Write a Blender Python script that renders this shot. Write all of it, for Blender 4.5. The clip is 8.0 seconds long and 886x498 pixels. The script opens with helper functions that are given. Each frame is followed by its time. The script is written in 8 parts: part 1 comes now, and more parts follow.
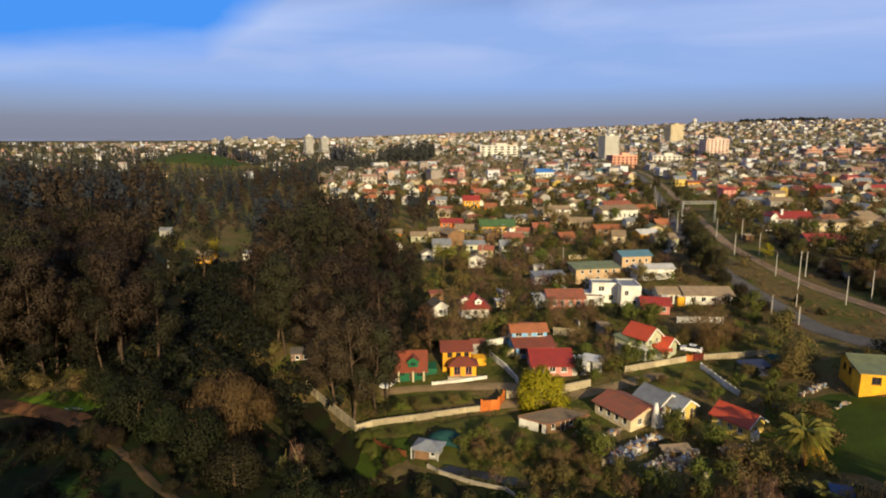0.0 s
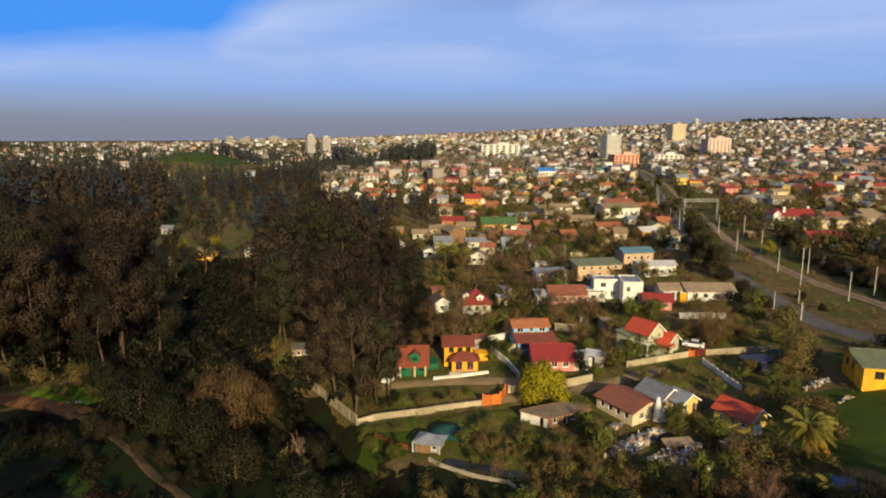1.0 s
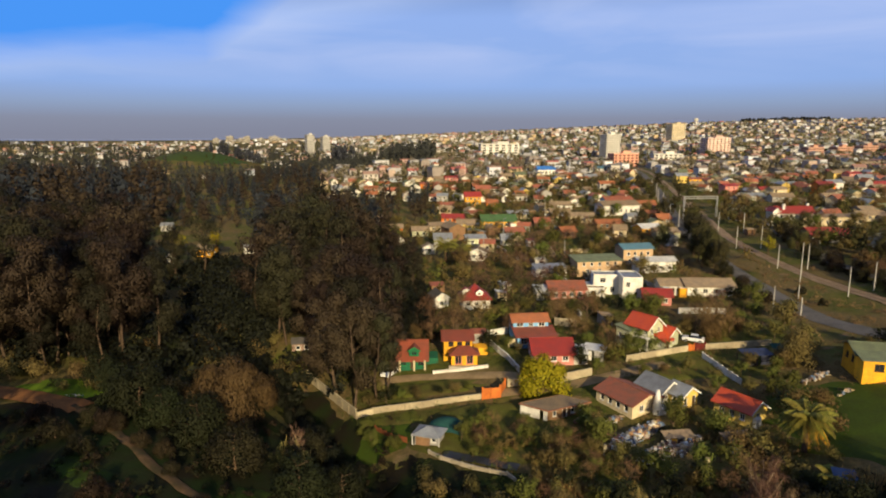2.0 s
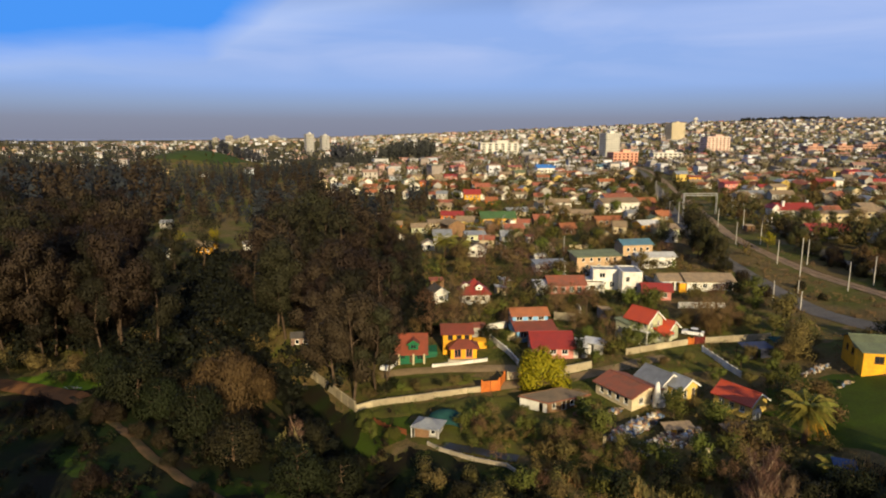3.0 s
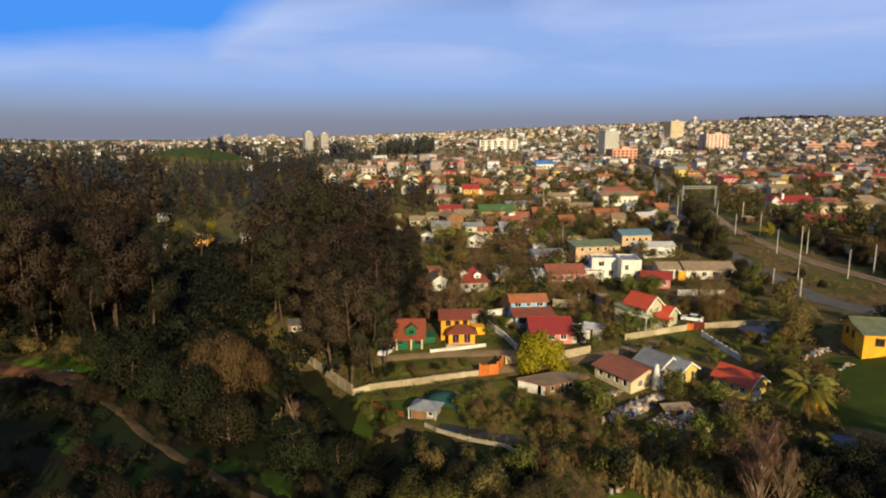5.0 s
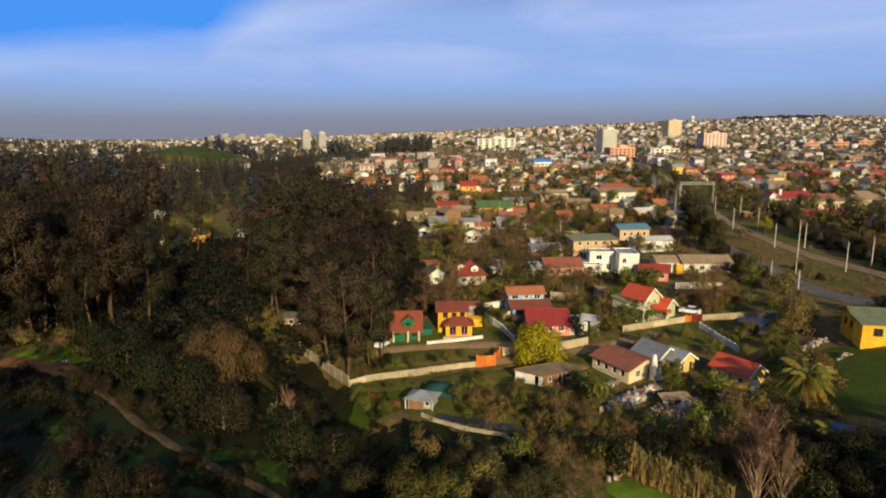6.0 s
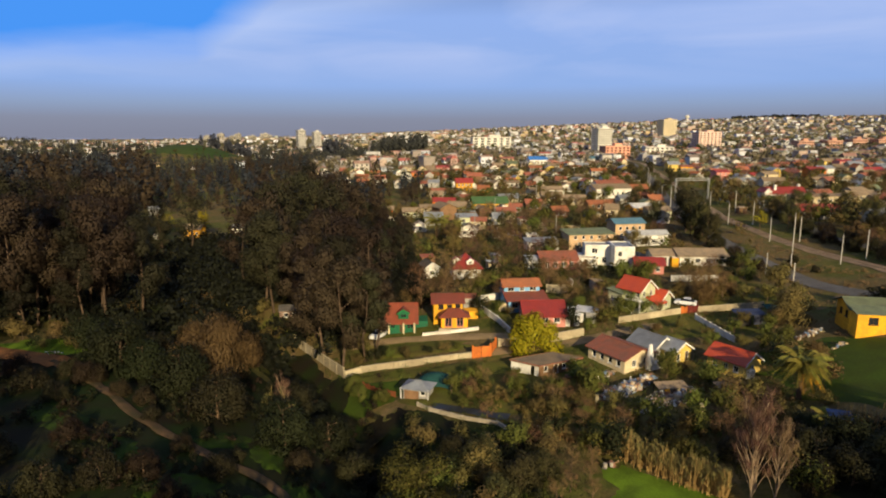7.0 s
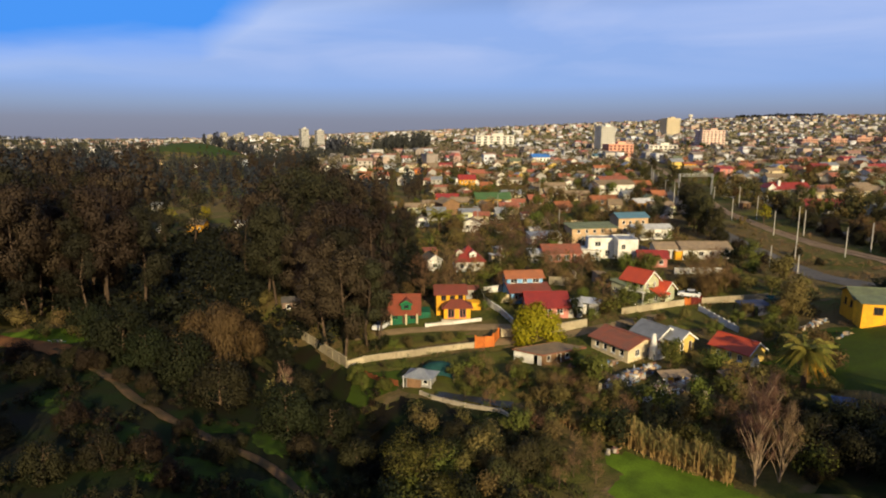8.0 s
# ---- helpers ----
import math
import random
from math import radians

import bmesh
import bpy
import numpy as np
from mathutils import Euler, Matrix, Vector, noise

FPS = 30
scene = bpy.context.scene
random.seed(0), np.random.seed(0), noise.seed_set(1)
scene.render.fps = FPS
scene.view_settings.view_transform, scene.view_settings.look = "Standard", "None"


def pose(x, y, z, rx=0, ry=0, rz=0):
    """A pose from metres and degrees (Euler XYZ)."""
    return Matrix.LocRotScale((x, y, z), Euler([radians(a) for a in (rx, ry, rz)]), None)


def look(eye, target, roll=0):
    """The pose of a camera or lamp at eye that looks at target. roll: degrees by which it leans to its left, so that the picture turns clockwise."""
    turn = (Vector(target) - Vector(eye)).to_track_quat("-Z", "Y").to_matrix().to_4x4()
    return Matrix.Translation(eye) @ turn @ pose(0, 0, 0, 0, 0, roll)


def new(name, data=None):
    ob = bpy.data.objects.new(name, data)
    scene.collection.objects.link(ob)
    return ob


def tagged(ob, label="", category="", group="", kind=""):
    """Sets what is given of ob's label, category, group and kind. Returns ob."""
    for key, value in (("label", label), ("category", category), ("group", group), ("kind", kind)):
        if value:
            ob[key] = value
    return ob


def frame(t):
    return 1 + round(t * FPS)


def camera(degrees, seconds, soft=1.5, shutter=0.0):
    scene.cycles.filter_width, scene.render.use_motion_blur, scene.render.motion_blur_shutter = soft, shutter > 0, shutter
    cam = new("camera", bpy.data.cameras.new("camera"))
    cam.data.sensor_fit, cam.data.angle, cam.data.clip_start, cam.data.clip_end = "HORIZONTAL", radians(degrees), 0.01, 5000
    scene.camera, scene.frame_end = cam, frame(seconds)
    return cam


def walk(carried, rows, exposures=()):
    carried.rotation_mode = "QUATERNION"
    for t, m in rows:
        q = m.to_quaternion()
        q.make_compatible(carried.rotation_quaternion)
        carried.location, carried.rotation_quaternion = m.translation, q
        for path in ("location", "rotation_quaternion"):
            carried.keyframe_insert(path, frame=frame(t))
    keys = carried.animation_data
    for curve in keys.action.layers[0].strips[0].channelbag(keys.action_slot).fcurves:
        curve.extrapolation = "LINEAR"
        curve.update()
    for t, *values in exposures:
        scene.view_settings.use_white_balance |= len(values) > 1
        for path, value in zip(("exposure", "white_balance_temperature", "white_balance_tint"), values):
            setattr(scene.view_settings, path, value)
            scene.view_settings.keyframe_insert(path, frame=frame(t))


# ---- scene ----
# ---- camera and its descent ----
cam = camera(70.0, 8.0, soft=2.0)
# seconds, x, y, z, pitch, yaw
PATH = [
    (0.0, 0.000, -0.000, 48.000, -10.302, 0.000),
    (0.5, -0.014, -0.003, 47.496, -10.298, 0.134),
    (1.0, -0.005, -0.046, 46.966, -10.292, 0.146),
    (1.5, 0.008, -0.097, 46.401, -10.287, 0.133),
    (3.0, 0.068, -0.151, 44.504, -10.287, 0.073),
    (3.5, 0.112, -0.150, 43.814, -10.283, 0.051),
    (4.0, 0.165, -0.113, 43.072, -10.289, 0.038),
    (4.5, 0.215, -0.035, 42.310, -10.289, 0.008),
    (6.0, 0.496, 0.336, 39.832, -10.295, -0.188),
    (6.5, 0.546, 0.410, 39.007, -10.294, -0.507),
    (7.0, 0.535, 0.442, 38.180, -10.299, -0.586),
    (7.5, 0.514, 0.415, 37.340, -10.298, -0.536),
    (8.0, 0.544, 0.345, 36.500, -10.323, -0.326),
]
walk(cam, [(t, pose(x, y, z, 90 + pitch, 0, yaw)) for t, x, y, z, pitch, yaw in PATH], exposures=[(0.0, 0.0), (8.0, 0.0)])

# ---- sky, sun ----
SUN_AZ, SUN_EL = 166.0, 19.5  # degrees clockwise from +y, degrees up
world = bpy.data.worlds.new("winter_sky")
scene.world = world
world.use_nodes = True
WN, WL = world.node_tree.nodes, world.node_tree.links
WN.clear()


def wnode(kind, **values):
    n = WN.new(kind)
    for k, v in values.items():
        n.inputs[k].default_value = v
    return n


sky = WN.new("ShaderNodeTexSky")
sky.sky_type, sky.sun_disc = "NISHITA", False
sky.sun_elevation, sky.sun_rotation = radians(SUN_EL), radians(SUN_AZ)
sky.air_density, sky.dust_density, sky.ozone_density = 1.0, 1.5, 2.0
dim = WN.new("ShaderNodeVectorMath")
dim.operation = "SCALE"
dim.inputs["Scale"].default_value = 0.05
WL.new(sky.outputs["Color"], dim.inputs[0])
coords = WN.new("ShaderNodeTexCoord")
split = WN.new("ShaderNodeSeparateXYZ")
WL.new(coords.outputs["Generated"], split.inputs[0])
# low haze: grey-brown at the horizon, pale blue above it
haze = WN.new("ShaderNodeValToRGB")
ramp = haze.color_ramp
ramp.elements[0].color = (0.235, 0.25, 0.335, 1)
for at, col in ((0.022, (0.25, 0.275, 0.375)), (0.044, (0.28, 0.37, 0.57)), (0.072, (0.29, 0.45, 0.83)), (0.17, (0.30, 0.46, 0.88)), (0.25, (0.15, 0.23, 0.44)), (0.38, (0.062, 0.086, 0.145))):
    e = ramp.elements.new(at)
    e.color = (*col, 1)
ramp.elements.remove(ramp.elements[-1])
WL.new(split.outputs["Z"], haze.inputs[0])
amount = WN.new("ShaderNodeMapRange")
amount.inputs["From Min"].default_value, amount.inputs["From Max"].default_value = 0.15, 0.6
amount.inputs["To Min"].default_value, amount.inputs["To Max"].default_value = 0.95, 0.88
WL.new(split.outputs["Z"], amount.inputs["Value"])
low = WN.new("ShaderNodeMix")
low.data_type = "RGBA"
WL.new(amount.outputs[0], low.inputs["Factor"])
WL.new(dim.outputs[0], low.inputs["A"])
WL.new(haze.outputs[0], low.inputs["B"])
# a thin veil of cloud, with soft streaks and an opening of deep blue low in the west
def wmath(op, x, y=None, clamp=False):
    n = WN.new("ShaderNodeMath")
    n.operation, n.use_clamp = op, clamp
    for i, q in enumerate((x, y)):
        if q is None:
            continue
        if isinstance(q, (int, float)):
            n.inputs[i].default_value = q
        else:
            WL.new(q, n.inputs[i])
    return n.outputs[0]


def wblend(fac, a, b):
    n = WN.new("ShaderNodeMix")
    n.data_type = "RGBA"
    WL.new(fac, n.inputs["Factor"])
    for key, q in (("A", a), ("B", b)):
        if isinstance(q, tuple):
            n.inputs[key].default_value = (*q, 1)
        else:
            WL.new(q, n.inputs[key])
    return n.outputs["Result"]


turned = WN.new("ShaderNodeMapping")
turned.inputs["Rotation"].default_value = (0, radians(9), 0)
turned.inputs["Scale"].default_value = (2.2, 2.2, 11.0)
WL.new(coords.outputs["Generated"], turned.inputs[0])
puff = wnode("ShaderNodeTexNoise", Scale=1.3, Detail=7.0, Roughness=0.5, Distortion=0.4)
WL.new(turned.outputs[0], puff.inputs["Vector"])
soft_noise = wmath("SUBTRACT", puff.outputs["Fac"], 0.5)
sx, sz = split.outputs["X"], split.outputs["Z"]
edge = wmath("ADD", wmath("MULTIPLY", wmath("MAXIMUM", wmath("ADD", sx, 0.56), 0.0), 0.1), 0.077)
edge = wmath("ADD", edge, wmath("MULTIPLY", wmath("MAXIMUM", wmath("ADD", sx, 0.34), 0.0), 0.6))
above = wmath("ADD", wmath("SUBTRACT", sz, edge), wmath("MULTIPLY", soft_noise, 0.09))
gap = wmath("MULTIPLY", wmath("MULTIPLY", above, 18.0, True), wmath("MULTIPLY", wmath("SUBTRACT", 0.34, sz), 9.0, True))
streak = wmath("MULTIPLY", wmath("ADD", wmath("MULTIPLY", soft_noise, 3.4), 0.32), wmath("MULTIPLY", wmath("SUBTRACT", sz, 0.06), 16.0, True), True)
veil = wblend(wmath("MULTIPLY", streak, 0.95), low.outputs["Result"], (0.45, 0.56, 0.88))
# one brighter streak of cloud below the opening
crest = wmath("ADD", wmath("MULTIPLY", wmath("ADD", sx, 0.56), 0.20), 0.095)
off_crest = wmath("ABSOLUTE", wmath("ADD", wmath("SUBTRACT", sz, crest), wmath("MULTIPLY", soft_noise, 0.06)))
band = wmath("MULTIPLY", wmath("SUBTRACT", 1.0, wmath("MULTIPLY", off_crest, 26.0), True), wmath("MULTIPLY", wmath("SUBTRACT", 0.25, sx), 2.0, True))
veil = wblend(wmath("MULTIPLY", band, 0.6), veil, (0.50, 0.62, 0.93))
front_sky = wblend(gap, veil, (0.070, 0.31, 0.92))
# towards the sun the low haze is pale and warm
sunward = wmath("MULTIPLY", wmath("SUBTRACT", 0.35, split.outputs["Y"]), 1.6, True)
low_down = wmath("MULTIPLY", wmath("SUBTRACT", 0.36, sz), 6.0, True)
final_sky = wblend(wmath("MULTIPLY", wmath("MULTIPLY", sunward, low_down), 0.9), front_sky, (0.25, 0.215, 0.17))
back = WN.new("ShaderNodeBackground")
back.inputs["Strength"].default_value = 1.0
WL.new(final_sky, back.inputs["Color"])
wout = WN.new("ShaderNodeOutputWorld")
WL.new(back.outputs[0], wout.inputs["Surface"])

sun_data = bpy.data.lights.new("sun", "SUN")
sun_data.energy, sun_data.angle, sun_data.color = 6.3, radians(0.5), (1.0, 0.80, 0.47)
sun = new("sun", sun_data)
az, el = radians(SUN_AZ), radians(SUN_EL)
sun.matrix_world = look((300 * math.sin(az), 300 * math.cos(az), 200), (300 * math.sin(az) - math.sin(az) * math.cos(el), 300 * math.cos(az) - math.cos(az) * math.cos(el), 200 - math.sin(el)))


# ---- materials ----
def surface(name, a, b, scale=0.6, rough=0.85, bump=0.25, vary=0.18, grain=9.0, corrugated=0.0, metal=0.0, island=False, axis="X"):
    """Two colours mixed by stains and grain, with relief; vary: how far one object differs from the next."""
    m = bpy.data.materials.new(name)
    m.use_nodes = True
    N, L = m.node_tree.nodes, m.node_tree.links
    p = N["Principled BSDF"]
    p.inputs["Roughness"].default_value, p.inputs["Metallic"].default_value = rough, metal
    p.inputs["Specular IOR Level"].default_value = 0.5 if rough < 0.8 else 0.12
    tc = N.new("ShaderNodeTexCoord")
    big, fine = N.new("ShaderNodeTexNoise"), N.new("ShaderNodeTexNoise")
    big.inputs["Scale"].default_value, big.inputs["Detail"].default_value = scale, 5.0
    fine.inputs["Scale"].default_value, fine.inputs["Detail"].default_value = scale * grain, 3.0
    for n in (big, fine):
        L.new(tc.outputs["Object"], n.inputs["Vector"])
    spread = N.new("ShaderNodeMapRange")
    spread.inputs["From Min"].default_value, spread.inputs["From Max"].default_value = 0.36, 0.64
    L.new(big.outputs["Fac"], spread.inputs["Value"])
    mix = N.new("ShaderNodeMix")
    mix.data_type = "RGBA"
    mix.inputs["A"].default_value, mix.inputs["B"].default_value = (*a, 1), (*b, 1)
    L.new(spread.outputs[0], mix.inputs["Factor"])
    hsv = N.new("ShaderNodeHueSaturation")
    L.new(mix.outputs["Result"], hsv.inputs["Color"])
    tone = N.new("ShaderNodeMapRange")
    tone.inputs["From Min"].default_value, tone.inputs["From Max"].default_value = 0.3, 0.7
    tone.inputs["To Min"].default_value, tone.inputs["To Max"].default_value = 0.84, 1.14
    L.new(fine.outputs["Fac"], tone.inputs["Value"])
    who = N.new("ShaderNodeNewGeometry" if island else "ShaderNodeObjectInfo")
    shift = N.new("ShaderNodeMapRange")
    shift.inputs["To Min"].default_value, shift.inputs["To Max"].default_value = 1 - vary, 1 + vary
    L.new(who.outputs["Random Per Island" if island else "Random"], shift.inputs["Value"])
    times = N.new("ShaderNodeMath")
    times.operation = "MULTIPLY"
    L.new(tone.outputs[0], times.inputs[0])
    L.new(shift.outputs[0], times.inputs[1])
    L.new(times.outputs[0], hsv.inputs["Value"])
    L.new(hsv.outputs[0], p.inputs["Base Color"])
    rise = fine.outputs["Fac"]
    if corrugated:
        wave = N.new("ShaderNodeTexWave")
        wave.bands_direction = axis
        wave.inputs["Scale"].default_value = corrugated
        L.new(tc.outputs["Object"], wave.inputs["Vector"])
        plus = N.new("ShaderNodeMath")
        plus.operation = "MULTIPLY_ADD"
        plus.inputs[1].default_value = 0.25
        L.new(fine.outputs["Fac"], plus.inputs[0])
        L.new(wave.outputs["Fac"], plus.inputs[2])
        rise = plus.outputs[0]
    if bump:
        bp = N.new("ShaderNodeBump")
        bp.inputs["Strength"].default_value, bp.inputs["Distance"].default_value = bump, 0.06
        L.new(rise, bp.inputs["Height"])
        L.new(bp.outputs[0], p.inputs["Normal"])
    return m


def palette(name, colours, rough=0.8, scale=0.5, island=True, grain=0.16):
    """A material whose pieces each take one of several colours, with fine variation."""
    m = bpy.data.materials.new(name)
    m.use_nodes = True
    N, L = m.node_tree.nodes, m.node_tree.links
    p = N["Principled BSDF"]
    p.inputs["Roughness"].default_value = rough
    who = N.new("ShaderNodeNewGeometry" if island else "ShaderNodeObjectInfo")
    r = N.new("ShaderNodeValToRGB")
    r.color_ramp.interpolation = "CONSTANT"
    while len(r.color_ramp.elements) < len(colours):
        r.color_ramp.elements.new(0.5)
    for i, c in enumerate(colours):
        r.color_ramp.elements[i].position = i / len(colours)
        r.color_ramp.elements[i].color = (*c, 1)
    L.new(who.outputs["Random Per Island" if island else "Random"], r.inputs[0])
    tc, n = N.new("ShaderNodeTexCoord"), N.new("ShaderNodeTexNoise")
    n.inputs["Scale"].default_value, n.inputs["Detail"].default_value = scale, 6.0
    L.new(tc.outputs["Object"], n.inputs["Vector"])
    tone = N.new("ShaderNodeMapRange")
    tone.inputs["From Min"].default_value, tone.inputs["From Max"].default_value = 0.3, 0.7
    tone.inputs["To Min"].default_value, tone.inputs["To Max"].default_value = 1 - grain, 1 + grain
    L.new(n.outputs["Fac"], tone.inputs["Value"])
    hsv = N.new("ShaderNodeHueSaturation")
    L.new(r.outputs[0], hsv.inputs["Color"])
    L.new(tone.outputs[0], hsv.inputs["Value"])
    L.new(hsv.outputs[0], p.inputs["Base Color"])
    return m


def leaves(name, dark, light, rough=0.75, vary=0.25):
    """Foliage: each leaf between two greens, each tree a little different."""
    m = bpy.data.materials.new(name)
    m.use_nodes = True
    N, L = m.node_tree.nodes, m.node_tree.links
    p = N["Principled BSDF"]
    p.inputs["Roughness"].default_value = rough
    p.inputs["Specular IOR Level"].default_value = 0.2
    geo, info = N.new("ShaderNodeNewGeometry"), N.new("ShaderNodeObjectInfo")
    mix = N.new("ShaderNodeMix")
    mix.data_type = "RGBA"
    mix.inputs["A"].default_value, mix.inputs["B"].default_value = (*dark, 1), (*light, 1)
    L.new(geo.outputs["Random Per Island"], mix.inputs["Factor"])
    hsv = N.new("ShaderNodeHueSaturation")
    shift, hue = N.new("ShaderNodeMapRange"), N.new("ShaderNodeMapRange")
    shift.inputs["To Min"].default_value, shift.inputs["To Max"].default_value = 1 - vary, 1 + vary
    hue.inputs["To Min"].default_value, hue.inputs["To Max"].default_value = 0.475, 0.515
    L.new(info.outputs["Random"], shift.inputs["Value"])
    L.new(info.outputs["Random"], hue.inputs["Value"])
    L.new(mix.outputs["Result"], hsv.inputs["Color"])
    L.new(shift.outputs[0], hsv.inputs["Value"])
    L.new(hue.outputs[0], hsv.inputs["Hue"])
    L.new(hsv.outputs[0], p.inputs["Base Color"])
    through_leaf = N.new("ShaderNodeBsdfTranslucent")
    L.new(hsv.outputs[0], through_leaf.inputs["Color"])
    blend = N.new("ShaderNodeMixShader")
    blend.inputs[0].default_value = 0.15
    L.new(p.outputs[0], blend.inputs[1])
    L.new(through_leaf.outputs[0], blend.inputs[2])
    L.new(blend.outputs[0], N["Material Output"].inputs["Surface"])
    return m


def glass_dark():
    m = bpy.data.materials.new("window_glass")
    m.use_nodes = True
    p = m.node_tree.nodes["Principled BSDF"]
    p.inputs["Base Color"].default_value = (0.03, 0.035, 0.045, 1)
    p.inputs["Roughness"].default_value = 0.08
    p.inputs["Transmission Weight"].default_value = 0.35
    return m


GLASS = glass_dark()
PLASTER = {
    "white": surface("white_plaster", (0.72, 0.71, 0.67), (0.56, 0.54, 0.49)),
    "cream": surface("cream_plaster", (0.62, 0.52, 0.34), (0.5, 0.42, 0.28)),
    "yellow": surface("yellow_plaster", (0.78, 0.40, 0.025), (0.62, 0.31, 0.03)),
    "lemon": surface("pale_yellow_plaster", (0.72, 0.52, 0.13), (0.58, 0.42, 0.13)),
    "blue": surface("blue_plaster", (0.17, 0.38, 0.68), (0.20, 0.40, 0.64)),
    "pink": surface("pink_plaster", (0.58, 0.22, 0.18), (0.5, 0.22, 0.19)),
    "peach": surface("peach_plaster", (0.64, 0.44, 0.26), (0.54, 0.38, 0.24)),
    "sage": surface("pale_green_plaster", (0.48, 0.49, 0.32), (0.38, 0.40, 0.28)),
    "green": surface("green_painted_boards", (0.021, 0.133, 0.070), (0.021, 0.098, 0.056)),
    "brown": surface("brown_boards", (0.24, 0.14, 0.075), (0.17, 0.10, 0.06), corrugated=2.2, bump=0.5),
    "grey": surface("grey_plaster", (0.36, 0.35, 0.33), (0.27, 0.26, 0.25)),
    "orange": surface("orange_plaster", (0.66, 0.20, 0.04), (0.52, 0.16, 0.04)),
}
ROOF = {
    # Orange is darkened partly for the tree shade over the chalet.
    "orange": surface("orange_tin_roof", (0.221, 0.051, 0.025), (0.172, 0.048, 0.025), rough=0.55, corrugated=2.6, bump=0.5),
    "red": surface("red_tin_roof", (0.31, 0.034, 0.022), (0.25, 0.034, 0.026), rough=0.5, corrugated=2.6, bump=0.5),
    "scarlet": surface("scarlet_tin_roof", (0.561, 0.081, 0.025), (0.459, 0.068, 0.030), rough=0.5, corrugated=2.6, bump=0.5),
    "rust": surface("rusty_tin_roof", (0.360, 0.102, 0.054), (0.240, 0.096, 0.060), rough=0.75, corrugated=2.6, bump=0.6),
    "tan": surface("faded_fibre_cement_roof", (0.30, 0.22, 0.14), (0.22, 0.17, 0.12), corrugated=1.8, bump=0.6),
    "brick": surface("clay_coloured_roof", (0.36, 0.13, 0.06), (0.27, 0.11, 0.06), corrugated=2.6, bump=0.5),
    "grey": surface("zinc_roof", (0.29, 0.31, 0.335), (0.21, 0.22, 0.24), rough=0.5, corrugated=2.6, bump=0.5, metal=0.2),
    "green": surface("green_grey_roof", (0.17, 0.20, 0.12), (0.13, 0.15, 0.10), corrugated=2.2, bump=0.5),
    "meadow": surface("green_tin_roof", (0.085, 0.17, 0.070), (0.075, 0.135, 0.062), corrugated=2.2, bump=0.5),
    "blue": surface("blue_tin_roof", (0.09, 0.20, 0.27), (0.08, 0.16, 0.21), rough=0.5, corrugated=2.6, bump=0.5),
    "dark": surface("dark_tin_roof", (0.10, 0.09, 0.085), (0.075, 0.07, 0.065), corrugated=2.6, bump=0.5),
    "white": surface("pale_tin_roof", (0.60, 0.61, 0.62), (0.48, 0.48, 0.48), rough=0.5, corrugated=2.6, bump=0.4),
}
WHITE_TRIM = surface("white_painted_wood", (0.74, 0.73, 0.70), (0.62, 0.61, 0.58), bump=0.1)
DARK_WOOD = surface("dark_wood", (0.09, 0.055, 0.035), (0.06, 0.04, 0.03))
GREEN_TRIM = surface("green_painted_wood", (0.02, 0.20, 0.07), (0.02, 0.15, 0.06))
CONCRETE = surface("weathered_concrete", (0.42, 0.37, 0.29), (0.30, 0.26, 0.20), scale=0.35, bump=0.35)
WALLMAT = surface("limewashed_wall", (0.43, 0.37, 0.25), (0.30, 0.25, 0.17), scale=0.3, bump=0.35)
POLE = surface("pale_concrete_pole", (0.46, 0.44, 0.40), (0.36, 0.34, 0.31), scale=0.5)
STEEL = surface("galvanised_steel", (0.40, 0.41, 0.42), (0.30, 0.31, 0.32), rough=0.45, metal=0.6)
ASPHALT = surface("worn_asphalt", (0.135, 0.125, 0.12), (0.10, 0.095, 0.09), scale=0.25, vary=0.05)
DIRT = surface("dusty_earth", (0.27, 0.19, 0.105), (0.17, 0.125, 0.065), scale=0.3, vary=0.1)
REDDIRT = surface("red_earth", (0.27, 0.118, 0.043), (0.17, 0.078, 0.032), scale=0.3, vary=0.1)
BALLAST = surface("rail_ballast", (0.30, 0.21, 0.135), (0.20, 0.145, 0.095), scale=0.5, grain=14, bump=0.6)
RUST = surface("rusty_rail", (0.20, 0.10, 0.06), (0.14, 0.07, 0.045), rough=0.6, metal=0.4)
ORANGE_GATE = surface("orange_painted_sheet", (0.55, 0.16, 0.035), (0.42, 0.12, 0.03), corrugated=2.0)
RUSTBOARD = surface("rusty_board", (0.21, 0.065, 0.024), (0.13, 0.045, 0.02), scale=0.6, bump=0.4)
MAROON = surface("maroon_painted_sheet", (0.13, 0.022, 0.018), (0.10, 0.02, 0.018), corrugated=2.0)
TEAL_NET = surface("teal_shade_net", (0.02, 0.075, 0.07), (0.015, 0.055, 0.052), scale=0.5, bump=0.5)
BLACK_SHEET = surface("black_plastic_sheet", (0.02, 0.02, 0.022), (0.03, 0.03, 0.03), rough=0.4, bump=0.5)
BLUE_SHEET = surface("blue_tarpaulin", (0.015, 0.050, 0.170), (0.015, 0.040, 0.125), rough=0.5)
NAVY_SHEET = surface("dark_navy_tarpaulin", (0.018, 0.026, 0.07), (0.015, 0.02, 0.045), rough=0.6)
BARK = surface("peeling_bark", (0.13, 0.085, 0.055), (0.08, 0.055, 0.038), scale=0.8, bump=0.6)
PALEBARK = surface("pale_smooth_bark", (0.10, 0.068, 0.046), (0.05, 0.035, 0.025), scale=0.8, bump=0.4)
